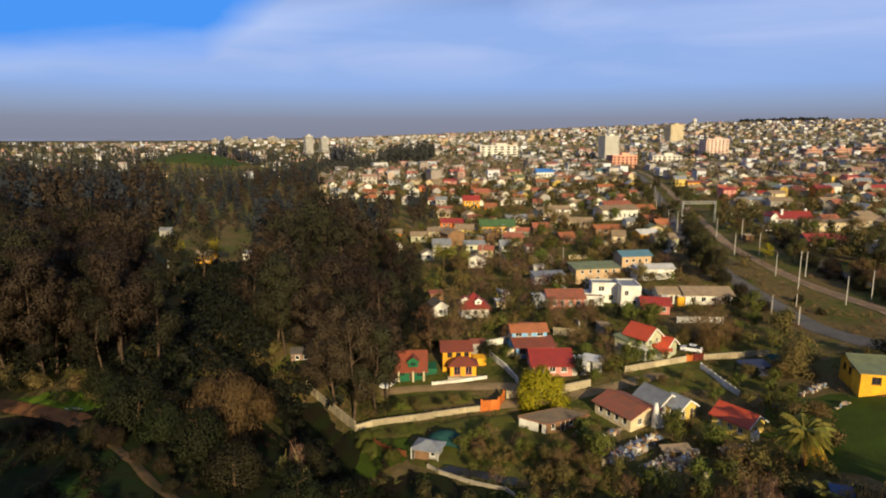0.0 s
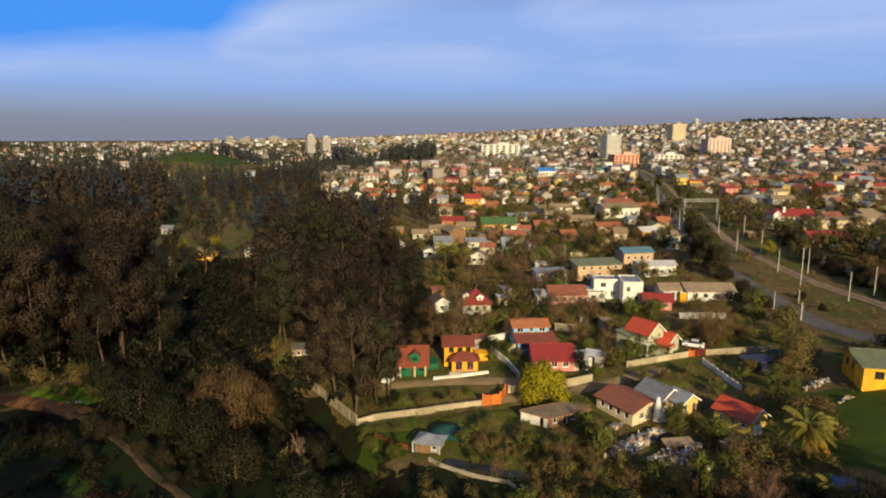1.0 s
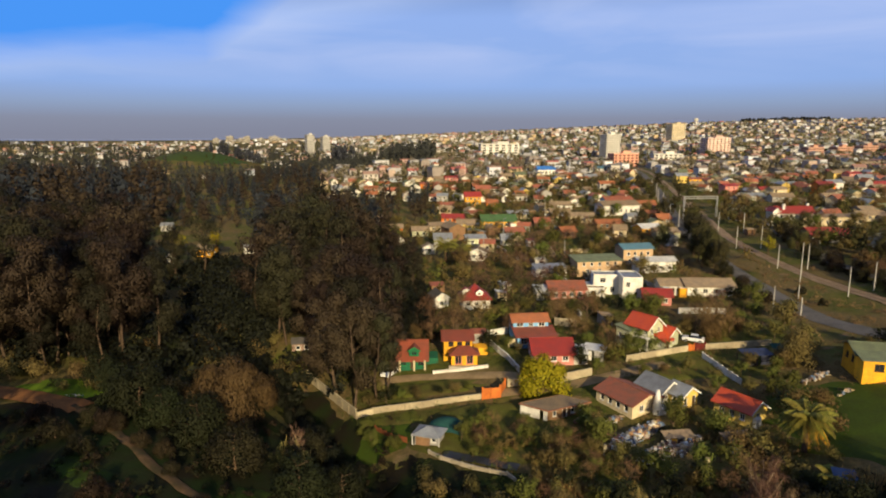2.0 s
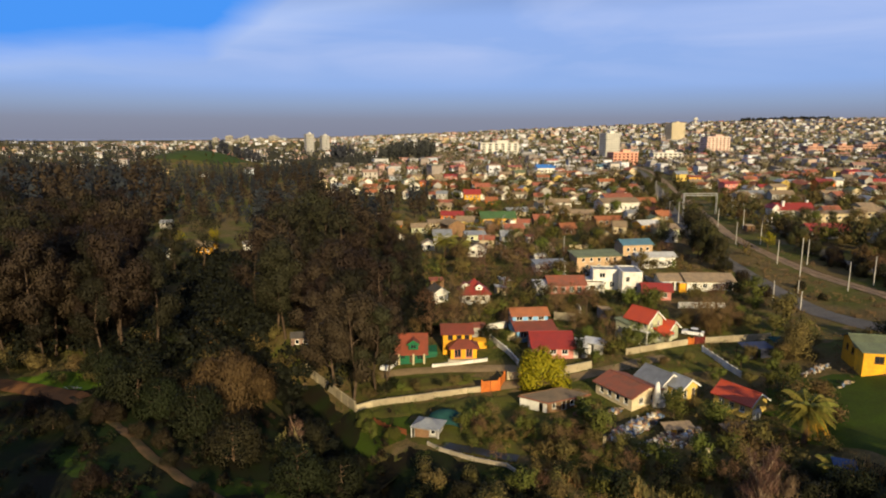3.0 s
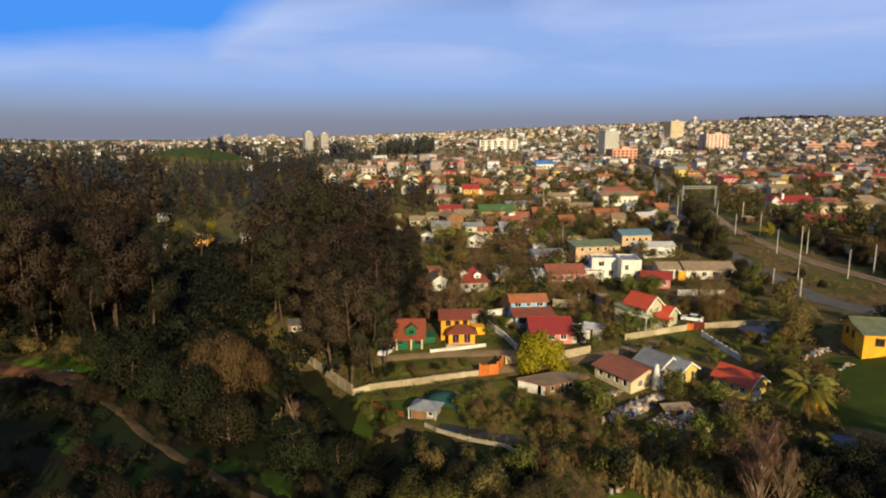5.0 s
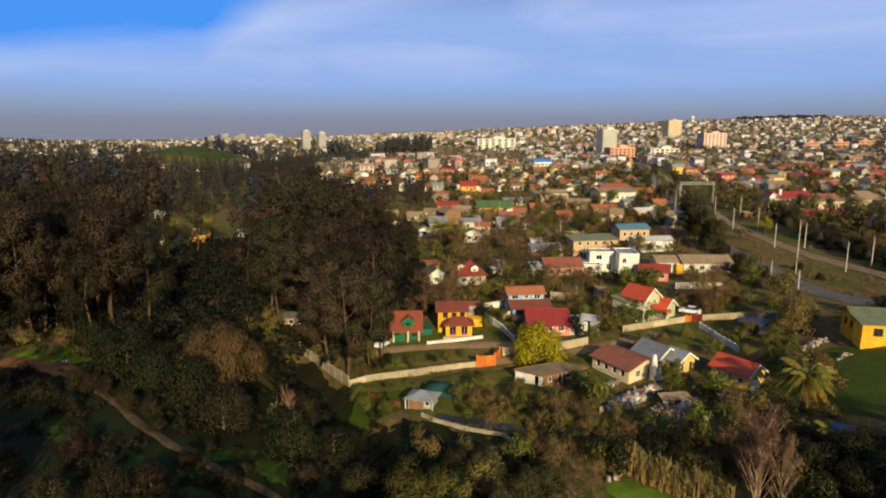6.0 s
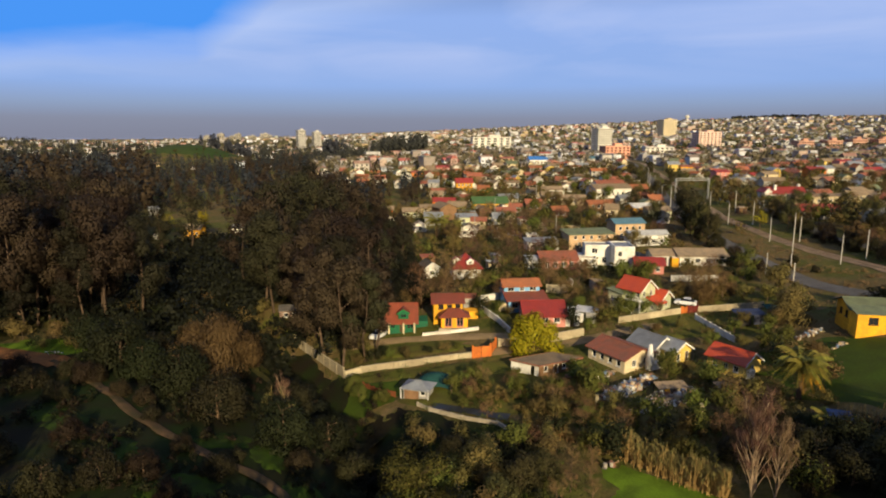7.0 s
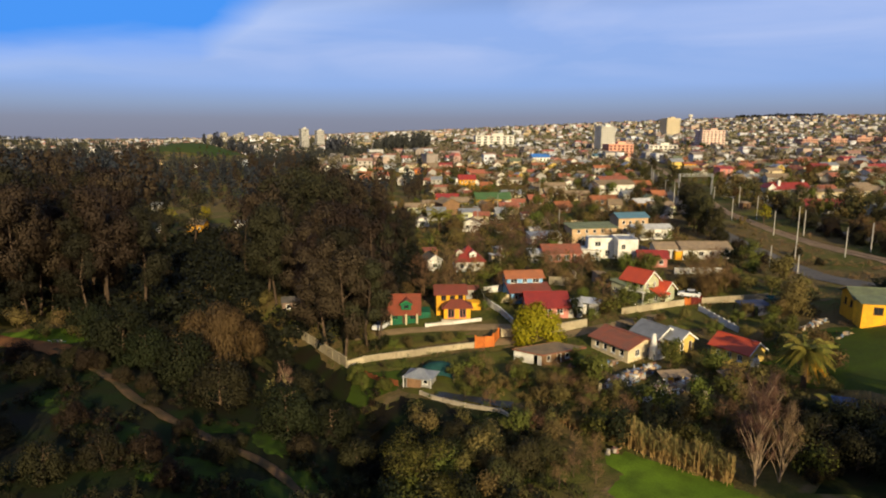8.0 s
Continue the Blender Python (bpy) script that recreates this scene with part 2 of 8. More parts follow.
WHITEBARK = surface("whitish_bark", (0.34, 0.25, 0.17), (0.20, 0.14, 0.09), scale=0.8, bump=0.4)
TWIG = leaves("bare_brown_twigs", (0.082, 0.056, 0.019), (0.145, 0.098, 0.034), vary=0.08)
BROWNTWIG = leaves("drooping_brown_twigs", (0.066, 0.041, 0.017), (0.120, 0.074, 0.030), vary=0.08)
REDTWIG = leaves("reddish_bare_twigs", (0.125, 0.078, 0.034), (0.225, 0.142, 0.066), vary=0.2)
GREYTWIG = leaves("bare_grey_twigs", (0.10, 0.062, 0.038), (0.18, 0.112, 0.066), vary=0.15)
LEAF = {
    # Shade over the wood is partly put into these dark crown colours.
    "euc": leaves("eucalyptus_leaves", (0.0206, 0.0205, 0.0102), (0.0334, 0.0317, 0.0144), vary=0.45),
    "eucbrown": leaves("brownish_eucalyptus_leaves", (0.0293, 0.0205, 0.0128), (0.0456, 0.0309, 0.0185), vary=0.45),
    # willow here, dull and brown below: leaf colours darkened for the slope's shade.
    "willow": leaves("shade_dark_willow_leaves", (0.0119, 0.0160, 0.0049), (0.0177, 0.0225, 0.0066)),
    "green": leaves("garden_leaves", (0.0750, 0.0883, 0.0172), (0.1067, 0.1187, 0.0230)),
    "olive": leaves("olive_garden_leaves", (0.0973, 0.0817, 0.0251), (0.1347, 0.1103, 0.0328)),
    "bronze": leaves("bronze_leaves", (0.1120, 0.0811, 0.0284), (0.1468, 0.1052, 0.0360)),
    "yellow": leaves("mimosa_blossom", (0.1680, 0.1584, 0.0061), (0.2992, 0.2319, 0.0092), vary=0.1),
    "mixed": leaves("yellowish_bush_leaves", (0.0287, 0.0351, 0.0081), (0.1275, 0.1211, 0.0203)),
    "palm": leaves("palm_fronds", (0.1020, 0.1088, 0.0210), (0.2520, 0.2312, 0.0420), vary=0.05),
    "palmdry": leaves("yellowed_palm_fronds", (0.55, 0.34, 0.025), (0.70, 0.44, 0.04), vary=0.05),
    "reed": leaves("dry_cane", (0.22, 0.14, 0.05), (0.38, 0.26, 0.10), vary=0.1),
    "reedgreen": leaves("green_cane_tops", (0.15, 0.14, 0.05), (0.27, 0.24, 0.09), vary=0.1),
    "dull": leaves("shade_dark_scrub_leaves", (0.0193, 0.0178, 0.0068), (0.0280, 0.0255, 0.0093)),
    "brown": leaves("shade_dark_brown_leaves", (0.0207, 0.0144, 0.0068), (0.0292, 0.0196, 0.0092)),
    # Distance haze is put into these far leaves as a bluish tint.
    "fareuc_haze": leaves("far_eucalyptus_haze_leaves", (0.0295, 0.0339, 0.0446), (0.0451, 0.0502, 0.0629), vary=0.3),
    # Near-black leaf colour: deep shade of valley and ravine painted in.
    "shade": leaves("shade_black_leaves", (0.0048, 0.0060, 0.0030), (0.0120, 0.0136, 0.0060)),
    "evergreen": leaves("dull_evergreen_leaves", (0.0432, 0.0417, 0.0147), (0.0658, 0.0604, 0.0213)),
    # Greyed leaf colour of the far groves stands in for haze.
    "haze_grove": leaves("haze_grey_leaves", (0.032, 0.034, 0.031), (0.050, 0.052, 0.046), vary=0.3),
    # Lightened and greyed: haze over the far town put into leaf colour.
    "hazy": leaves("hazed_olive_leaves", (0.115, 0.105, 0.060), (0.19, 0.165, 0.095)),
    "lotolive": leaves("pale_olive_scrub_leaves", (0.1375, 0.1125, 0.0325), (0.2375, 0.1875, 0.0525)),
    "weed": leaves("weeds", (0.035, 0.052, 0.010), (0.085, 0.105, 0.022), vary=0.1),
    "drygrass": leaves("dry_weeds", (0.12, 0.085, 0.035), (0.26, 0.18, 0.08), vary=0.1),
}


def ground_material():
    """Winter grass with worn, drier and darker patches, of several sizes."""
    m = bpy.data.materials.new("winter_grass")
    m.use_nodes = True
    N, L = m.node_tree.nodes, m.node_tree.links
    p = N["Principled BSDF"]
    p.inputs["Roughness"].default_value = 0.95
    p.inputs["Specular IOR Level"].default_value = 0.15
    tc = N.new("ShaderNodeTexCoord")

    def noise_at(scale, detail=5.0):
        n = N.new("ShaderNodeTexNoise")
        n.inputs["Scale"].default_value, n.inputs["Detail"].default_value = scale, detail
        L.new(tc.outputs["Object"], n.inputs["Vector"])
        return n.outputs["Fac"]

    def mixed(fac, lo, hi, a, b):
        r = N.new("ShaderNodeMapRange")
        r.inputs["From Min"].default_value, r.inputs["From Max"].default_value = lo, hi
        L.new(fac, r.inputs["Value"])
        x = N.new("ShaderNodeMix")
        x.data_type = "RGBA"
        L.new(r.outputs[0], x.inputs["Factor"])
        for key, v in (("A", a), ("B", b)):
            if isinstance(v, tuple):
                x.inputs[key].default_value = (*v, 1)
            else:
                L.new(v, x.inputs[key])
        return x.outputs["Result"]

    grass = mixed(noise_at(0.9), 0.35, 0.65, (0.058, 0.066, 0.012), (0.098, 0.098, 0.020))
    dry = mixed(noise_at(1.7), 0.35, 0.65, (0.095, 0.072, 0.026), (0.155, 0.108, 0.044))
    mixture = mixed(noise_at(0.075, 8.0), 0.42, 0.58, grass, dry)
    final = mixed(noise_at(0.31, 7.0), 0.60, 0.72, mixture, (0.19, 0.125, 0.065))
    L.new(final, p.inputs["Base Color"])
    bp = N.new("ShaderNodeBump")
    bp.inputs["Strength"].default_value, bp.inputs["Distance"].default_value = 0.6, 0.3
    L.new(noise_at(3.0), bp.inputs["Height"])
    L.new(bp.outputs[0], p.inputs["Normal"])
    return m


GRASS = ground_material()
HILLGREEN = surface("green_hill_grass", (0.034, 0.062, 0.014), (0.046, 0.059, 0.016), scale=0.02, bump=0.3, vary=0.0)
LOTGRASS = surface("olive_lot_grass", (0.088, 0.095, 0.016), (0.074, 0.064, 0.018), scale=0.3, bump=0.7, grain=12, vary=0.05)
# Sunlight is put into this turf's colour, brighter than LAWN.
TURF = surface("sun_brightened_turf", (0.125, 0.205, 0.014), (0.080, 0.125, 0.011), scale=0.4, bump=0.5, grain=12, vary=0.05)
# Shade over the slope is put into these two darkened grasses.
SLOPE = surface("shade_dark_slope_grass", (0.012, 0.023, 0.003), (0.014, 0.011, 0.005), scale=0.16, bump=0.9, grain=16, vary=0.05)
LUSH = surface("lush_weedy_grass", (0.034, 0.062, 0.005), (0.019, 0.029, 0.005), scale=0.5, bump=0.9, grain=12, vary=0.05)
LAWN = surface("lush_grass", (0.050, 0.080, 0.007), (0.040, 0.055, 0.008), scale=0.25, bump=0.5, grain=12, vary=0.05)


# ---- mesh building ----
class Geo:
    """Vertices and faces of one mesh in the making."""

    def __init__(self):
        self.v, self.f, self.m = [], [], []

    def add(self, verts, faces, mi=0):
        k = len(self.v)
        self.v.extend(tuple(p) for p in verts)
        self.f.extend(tuple(i + k for i in f) for f in faces)
        self.m.extend([mi] * len(faces))
        return self

    def quad(self, a, b, c, d, mi=0):
        return self.add((a, b, c, d), ((0, 1, 2, 3),), mi)

    def box(self, cx, cy, z, sx, sy, sz, rot=0.0, mi=0):
        """A box on z, centred on cx, cy, turned by rot degrees."""
        c, s = math.cos(radians(rot)), math.sin(radians(rot))
        vs = []
        for k in (0, 1):
            for px, py in ((-1, -1), (1, -1), (1, 1), (-1, 1)):
                dx, dy = px * sx / 2, py * sy / 2
                vs.append((cx + c * dx - s * dy, cy + s * dx + c * dy, z + k * sz))
        return self.add(vs, ((3, 2, 1, 0), (4, 5, 6, 7), (0, 1, 5, 4), (1, 2, 6, 5), (2, 3, 7, 6), (3, 0, 4, 7)), mi)

    def tube(self, points, radii, n=6, mi=0):
        """A tapering round limb along points."""
        k = len(self.v)
        pts = [Vector(p) for p in points]
        for i, p in enumerate(pts):
            d = (pts[min(i + 1, len(pts) - 1)] - pts[max(i - 1, 0)]).normalized()
            a = d.orthogonal().normalized()
            b = d.cross(a)
            for j in range(n):
                w = 2 * math.pi * j / n
                self.v.append(tuple(p + (a * math.cos(w) + b * math.sin(w)) * radii[i]))
        for i in range(len(pts) - 1):
            for j in range(n):
                q = (j + 1) % n
                self.f.append((k + i * n + j, k + i * n + q, k + (i + 1) * n + q, k + (i + 1) * n + j))
                self.m.append(mi)
        self.f.append(tuple(k + (len(pts) - 1) * n + j for j in range(n)))
        self.m.append(mi)
        return self

    def slab(self, outline, thick, mi=0):
        """A flat polygon given thickness straight down."""
        n = len(outline)
        vs = list(outline) + [(x, y, z - thick) for x, y, z in outline]
        fs = [tuple(range(n)), tuple(range(2 * n - 1, n - 1, -1))]
        fs += [(i, i + n, (i + 1) % n + n, (i + 1) % n) for i in range(n)]
        return self.add(vs, fs, mi)

    def mesh(self, name, *mats, smooth=False):
        me = bpy.data.meshes.new(name)
        me.from_pydata(self.v, [], self.f)
        for m in mats:
            me.materials.append(m)
        if len(mats) > 1:
            me.polygons.foreach_set("material_index", self.m)
        if smooth:
            me.polygons.foreach_set("use_smooth", [True] * len(me.polygons))
        me.update()
        return me


def part(name, geo, mat, parent, label="", smooth=False):
    """One mesh object under a thing or under a part."""
    data = geo if isinstance(geo, bpy.types.Mesh) else geo.mesh(name, *(mat if isinstance(mat, tuple) else (mat,)), smooth=smooth)
    ob = new(name, data)
    ob.parent = parent
    return tagged(ob, label) if label else ob


def thing(name, x, y, z, rot=0.0, label="", category="", group="", kind=""):
    """An empty at the base of a thing, to carry its parts."""
    ob = new(name)
    ob.empty_display_size = 0.3
    ob.matrix_basis = pose(x, y, z, 0, 0, rot)
    return tagged(ob, label, category, group, kind)


def single(name, geo, mat, label, category, group="", kind="", smooth=False):
    """A thing that is one mesh, in world coordinates."""
    return tagged(new(name, geo.mesh(name, *(mat if isinstance(mat, tuple) else (mat,)), smooth=smooth)), label, category, group, kind)


# ---- the lie of the land ----
# ground heights over bearing (x / y) and distance y
TB = (-0.75, -0.5, -0.25, 0.0, 0.25, 0.5, 0.8)
TY = (50, 75, 100, 145, 220, 350, 500, 800, 1300, 2000, 3500)
TZ = (
    (6.0, 5.5, 2.6, 0.0, -0.2, 1.2, 3.4),
    (5.0, 4.6, 0.8, 0.0, 0.3, 1.5, 6.0),
    (4.5, 3.4, -1.2, 0.3, 1.6, 3.0, 8.4),
    (4.0, 2.6, 0.2, 4.2, 5.0, 6.2, 10.0),
    (4.0, 2.4, 2.2, 6.2, 8.0, 10.4, 13.0),
    (4.0, 3.2, 4.0, 5.5, 10.0, 13.2, 17.0),
    (6.0, 6.0, 10.0, 14.0, 14.5, 15.0, 22.0),
    (6.0, 8.0, 2.0, 20.5, 11.0, 18.0, 23.0),
    (8.0, 8.0, 10.0, 26.0, 29.0, 41.0, 50.0),
    (12.0, 14.0, 24.0, 42.0, 64.0, 82.0, 92.0),
    (2.0, 4.0, 12.0, 30.0, 50.0, 70.0, 78.0),
)


def spline(values, knots, v):
    """Smooth value at v through the knots (Hermite, flat beyond the ends)."""
    v = min(max(v, knots[0]), knots[-1])
    i = 0
    while i < len(knots) - 2 and v > knots[i + 1]:
        i += 1
    h = knots[i + 1] - knots[i]
    t = (v - knots[i]) / h
    d = (values[i + 1] - values[i]) / h
    d0 = d if i == 0 else 0.5 * (d + (values[i] - values[i - 1]) / (knots[i] - knots[i - 1]))
    d1 = d if i == len(knots) - 2 else 0.5 * (d + (values[i + 2] - values[i + 1]) / (knots[i + 2] - knots[i + 1]))
    return values[i] + t * (d0 * h + t * (3 * (values[i + 1] - values[i]) - (2 * d0 + d1) * h + t * (2 * (values[i] - values[i + 1]) + (d0 + d1) * h)))


LY = tuple(math.log(y) for y in TY)


# the creek's ravine: its line, depth and breadth
RAVINE = ((-47.0, 135.0), (-36.4, 123.8), (-29.5, 114.4), (-23.5, 103.0), (-16.5, 90.0), (-10.5, 78.5), (-8.0, 71.0), (-7.5, 60.0))
RAVINE_DEEP, RAVINE_WIDE = 4.6, 4.4


def ground_z(x, y):
    """Height of the ground at a place."""
    yy = max(y, 50.0)
    b = x / yy
    z = spline([spline(row, TB, b) for row in TZ], LY, math.log(yy))
    z += 21.0 * math.exp(-((x + 285) / 66) ** 2 - ((y - 745) / 75) ** 2)
    if -60 < x < 6 and 48 < y < 148:
        near = 1e9
        for (x0, y0), (x1, y1) in zip(RAVINE, RAVINE[1:]):
            dx, dy = x1 - x0, y1 - y0
            u = min(1, max(0, ((x - x0) * dx + (y - y0) * dy) / (dx * dx + dy * dy)))
            near = min(near, (x - x0 - u * dx) ** 2 + (y - y0 - u * dy) ** 2)
        z -= RAVINE_DEEP * math.exp(-near / RAVINE_WIDE ** 2)
    z += 17.0 * math.exp(-((x + 1010) / 230) ** 2 - ((y - 1400) / 190) ** 2)
    return z


def ground_sheet():
    """One sheet of ground to the horizon, finest round the houses."""
    n, k, a = 270, 5.75, 32.0
    line = [a * math.sinh(k * (2 * i / n - 1)) for i in range(n + 1)]
    g = Geo()
    for py in line:
        for px in line:
            x, y = px, py + 105
            g.v.append((x, y, ground_z(x, y) + 0.25 * noise.noise((x * 0.13, y * 0.13, 0))))
    for j in range(n):
        for i in range(n):
            q = j * (n + 1) + i
            g.f.append((q, q + 1, q + n + 2, q + n + 1))
            g.m.append(0)
    return single("ground", g, GRASS, "rough winter grass and bare earth over gentle slopes", "ground", kind="structure", smooth=True)


ground_sheet()


def ribbon(name, line, width, mat, label, category, lift=0.16, step=2.0, ragged=0.0, kind="structure"):
    """A strip laid over the ground along a line of plan points."""
    pts = []
    for (x0, y0), (x1, y1) in zip(line, line[1:]):
        n = max(1, int(math.hypot(x1 - x0, y1 - y0) / step))
        pts += [(x0 + (x1 - x0) * i / n, y0 + (y1 - y0) * i / n) for i in range(n)]
    pts.append(line[-1])
    for _ in range(6):
        pts = [pts[0]] + [((a[0] + 2 * b[0] + c[0]) / 4, (a[1] + 2 * b[1] + c[1]) / 4) for a, b, c in zip(pts, pts[1:], pts[2:])] + [pts[-1]]
    g, rows = Geo(), 5
    for i, (x, y) in enumerate(pts):
        x0, y0 = pts[max(i - 1, 0)]
        x1, y1 = pts[min(i + 1, len(pts) - 1)]
        d = math.hypot(x1 - x0, y1 - y0)
        nx, ny = -(y1 - y0) / d, (x1 - x0) / d
        for j in range(rows):
            s = (j / (rows - 1) - 0.5) * width
            if j in (0, rows - 1):
                s *= 1 + ragged * noise.noise((x * 0.5, y * 0.5, j * 9.0))
            px, py = x + nx * s, y + ny * s
            edge = -0.1 if j in (0, rows - 1) else 0.0
            g.v.append((px, py, ground_z(px, py) + 0.25 * noise.noise((px * 0.13, py * 0.13, 0)) + lift + edge))
    for i in range(len(pts) - 1):
        for j in range(rows - 1):
            q = i * rows + j
            g.f.append((q, q + rows, q + rows + 1, q + 1))
            g.m.append(0)
    return single(name, g, mat, label, category, kind=kind, smooth=True)


ROAD = [(92, 96), (84.5, 117), (80.5, 131), (81, 152), (82, 180), (88, 225), (98, 265), (112, 317), (126, 370), (141, 432), (165, 540), (190, 680)]
RAIL = [(96, 90), (100.1, 138.8), (99.0, 150.9), (97.1, 165.6), (97.4, 181.1), (97.6, 199.5), (100.2, 222.5), (112, 272), (131, 350), (160, 480), (190, 620), (215, 760)]
ribbon("road", ROAD, 4.6, ASPHALT, "worn grey asphalt road beside the railway", "road", lift=0.2)
ribbon("road_far_side", [(112, 140), (111, 175), (118, 215), (132, 265), (150, 330)], 4.0, ASPHALT, "dark asphalt road beyond the railway line", "road", lift=0.2)
ribbon("railway_bed", RAIL, 3.4, BALLAST, "brown stony railway bed", "railway", lift=0.22, ragged=0.25)
ribbon("village_lane", [(-15, 111.5), (-7.7, 113.0), (0, 112.0), (7.0, 111.6), (13.4, 111.0), (19, 109.5)], 2.7, DIRT, "dusty unpaved lane before the houses", "lane", ragged=0.2)
ribbon("dirt_track", [(7.5, 104.0), (14, 104.8), (22, 105.6), (32, 110), (42, 113.5)], 2.8, DIRT, "bare earth track along the garden walls", "track", ragged=0.3)
ribbon("hill_path", [(-57, 91), (-50, 86.0), (-44.3, 80.6), (-38, 74.2), (-30.8, 67.6), (-24.5, 64.2), (-18.8, 63.0), (-13.0, 58.6), (-9, 52)], 1.45, surface("dark_trodden_earth", (0.112, 0.066, 0.034), (0.046, 0.036, 0.017), scale=0.4), "narrow trodden earth footpath through grass", "path", ragged=0.9, lift=0.5)
ribbon("red_earth_bank", [(-80, 97), (-68, 96), (-60.5, 92.6), (-55.0, 90.4)], 4.2, REDDIRT, "bare reddish earth patch on the slope", "path", ragged=0.5, lift=0.48)


# ---- houses ----
def wall_side(g, p0, u, length, height, holes, deep=0.18):
    """One storey-high wall face from p0 along u, with real openings (x, sill, width, height)."""
    n = Vector((u[1], -u[0], 0))
    u, p0 = Vector((*u, 0)), Vector(p0)
    xs = sorted({0.0, length, *(h[0] for h in holes), *(h[0] + h[2] for h in holes)})
    zs = sorted({0.0, height, *(h[1] for h in holes), *(h[1] + h[3] for h in holes)})
    at = lambda x, z, d=0.0: p0 + u * x + Vector((0, 0, z)) - n * d
    for xa, xb in zip(xs, xs[1:]):
        for za, zb in zip(zs, zs[1:]):
            mx, mz = (xa + xb) / 2, (za + zb) / 2
            if not any(h[0] < mx < h[0] + h[2] and h[1] < mz < h[1] + h[3] for h in holes):
                g.quad(at(xa, za), at(xb, za), at(xb, zb), at(xa, zb))
    for x, z, w, h in (q[:4] for q in holes):
        c = [(x, z), (x + w, z), (x + w, z + h), (x, z + h)]
        for (xa, za), (xb, zb) in zip(c, c[1:] + c[:1]):
            g.quad(at(xa, za), at(xa, za, deep), at(xb, zb, deep), at(xb, zb))


def fit_window(house, p0, u, hole, trim, kind="window"):
    """A framed window, or a door, set into an opening."""
    x, z, w, h = hole[:4]
    rot = math.degrees(math.atan2(u[1], u[0]))
    mid = Vector(p0) + Vector((*u, 0)) * (x + w / 2) + Vector((0, 0, z))
    n = Vector((u[1], -u[0], 0))
    fw = 0.09
    frame_geo = Geo()
    for dx, dz, sx, sz in ((-w / 2 + fw / 2, 0, fw, h), (w / 2 - fw / 2, 0, fw, h), (0, 0, w - 2 * fw, fw), (0, h - fw, w - 2 * fw, fw)):
        frame_geo.box(dx, 0, dz, sx, 0.1, sz)
    if w > 0.9 and kind == "window":
        frame_geo.box(0, 0, fw, 0.06, 0.08, h - 2 * fw)
    ob = part(kind, frame_geo, trim, house)
    ob.matrix_basis = pose(*(mid - n * 0.08), 0, 0, rot)
    pane = Geo().box(0, 0.045, fw, w - 2 * fw, 0.03, h - 2 * fw)
    part("pane" if kind == "window" else "door_leaf", pane, GLASS if kind == "window" else DARK_WOOD, ob)
    if kind == "window":
        part("sill", Geo().box(0, -0.12, -0.06, w + 0.16, 0.2, 0.06), trim, ob)


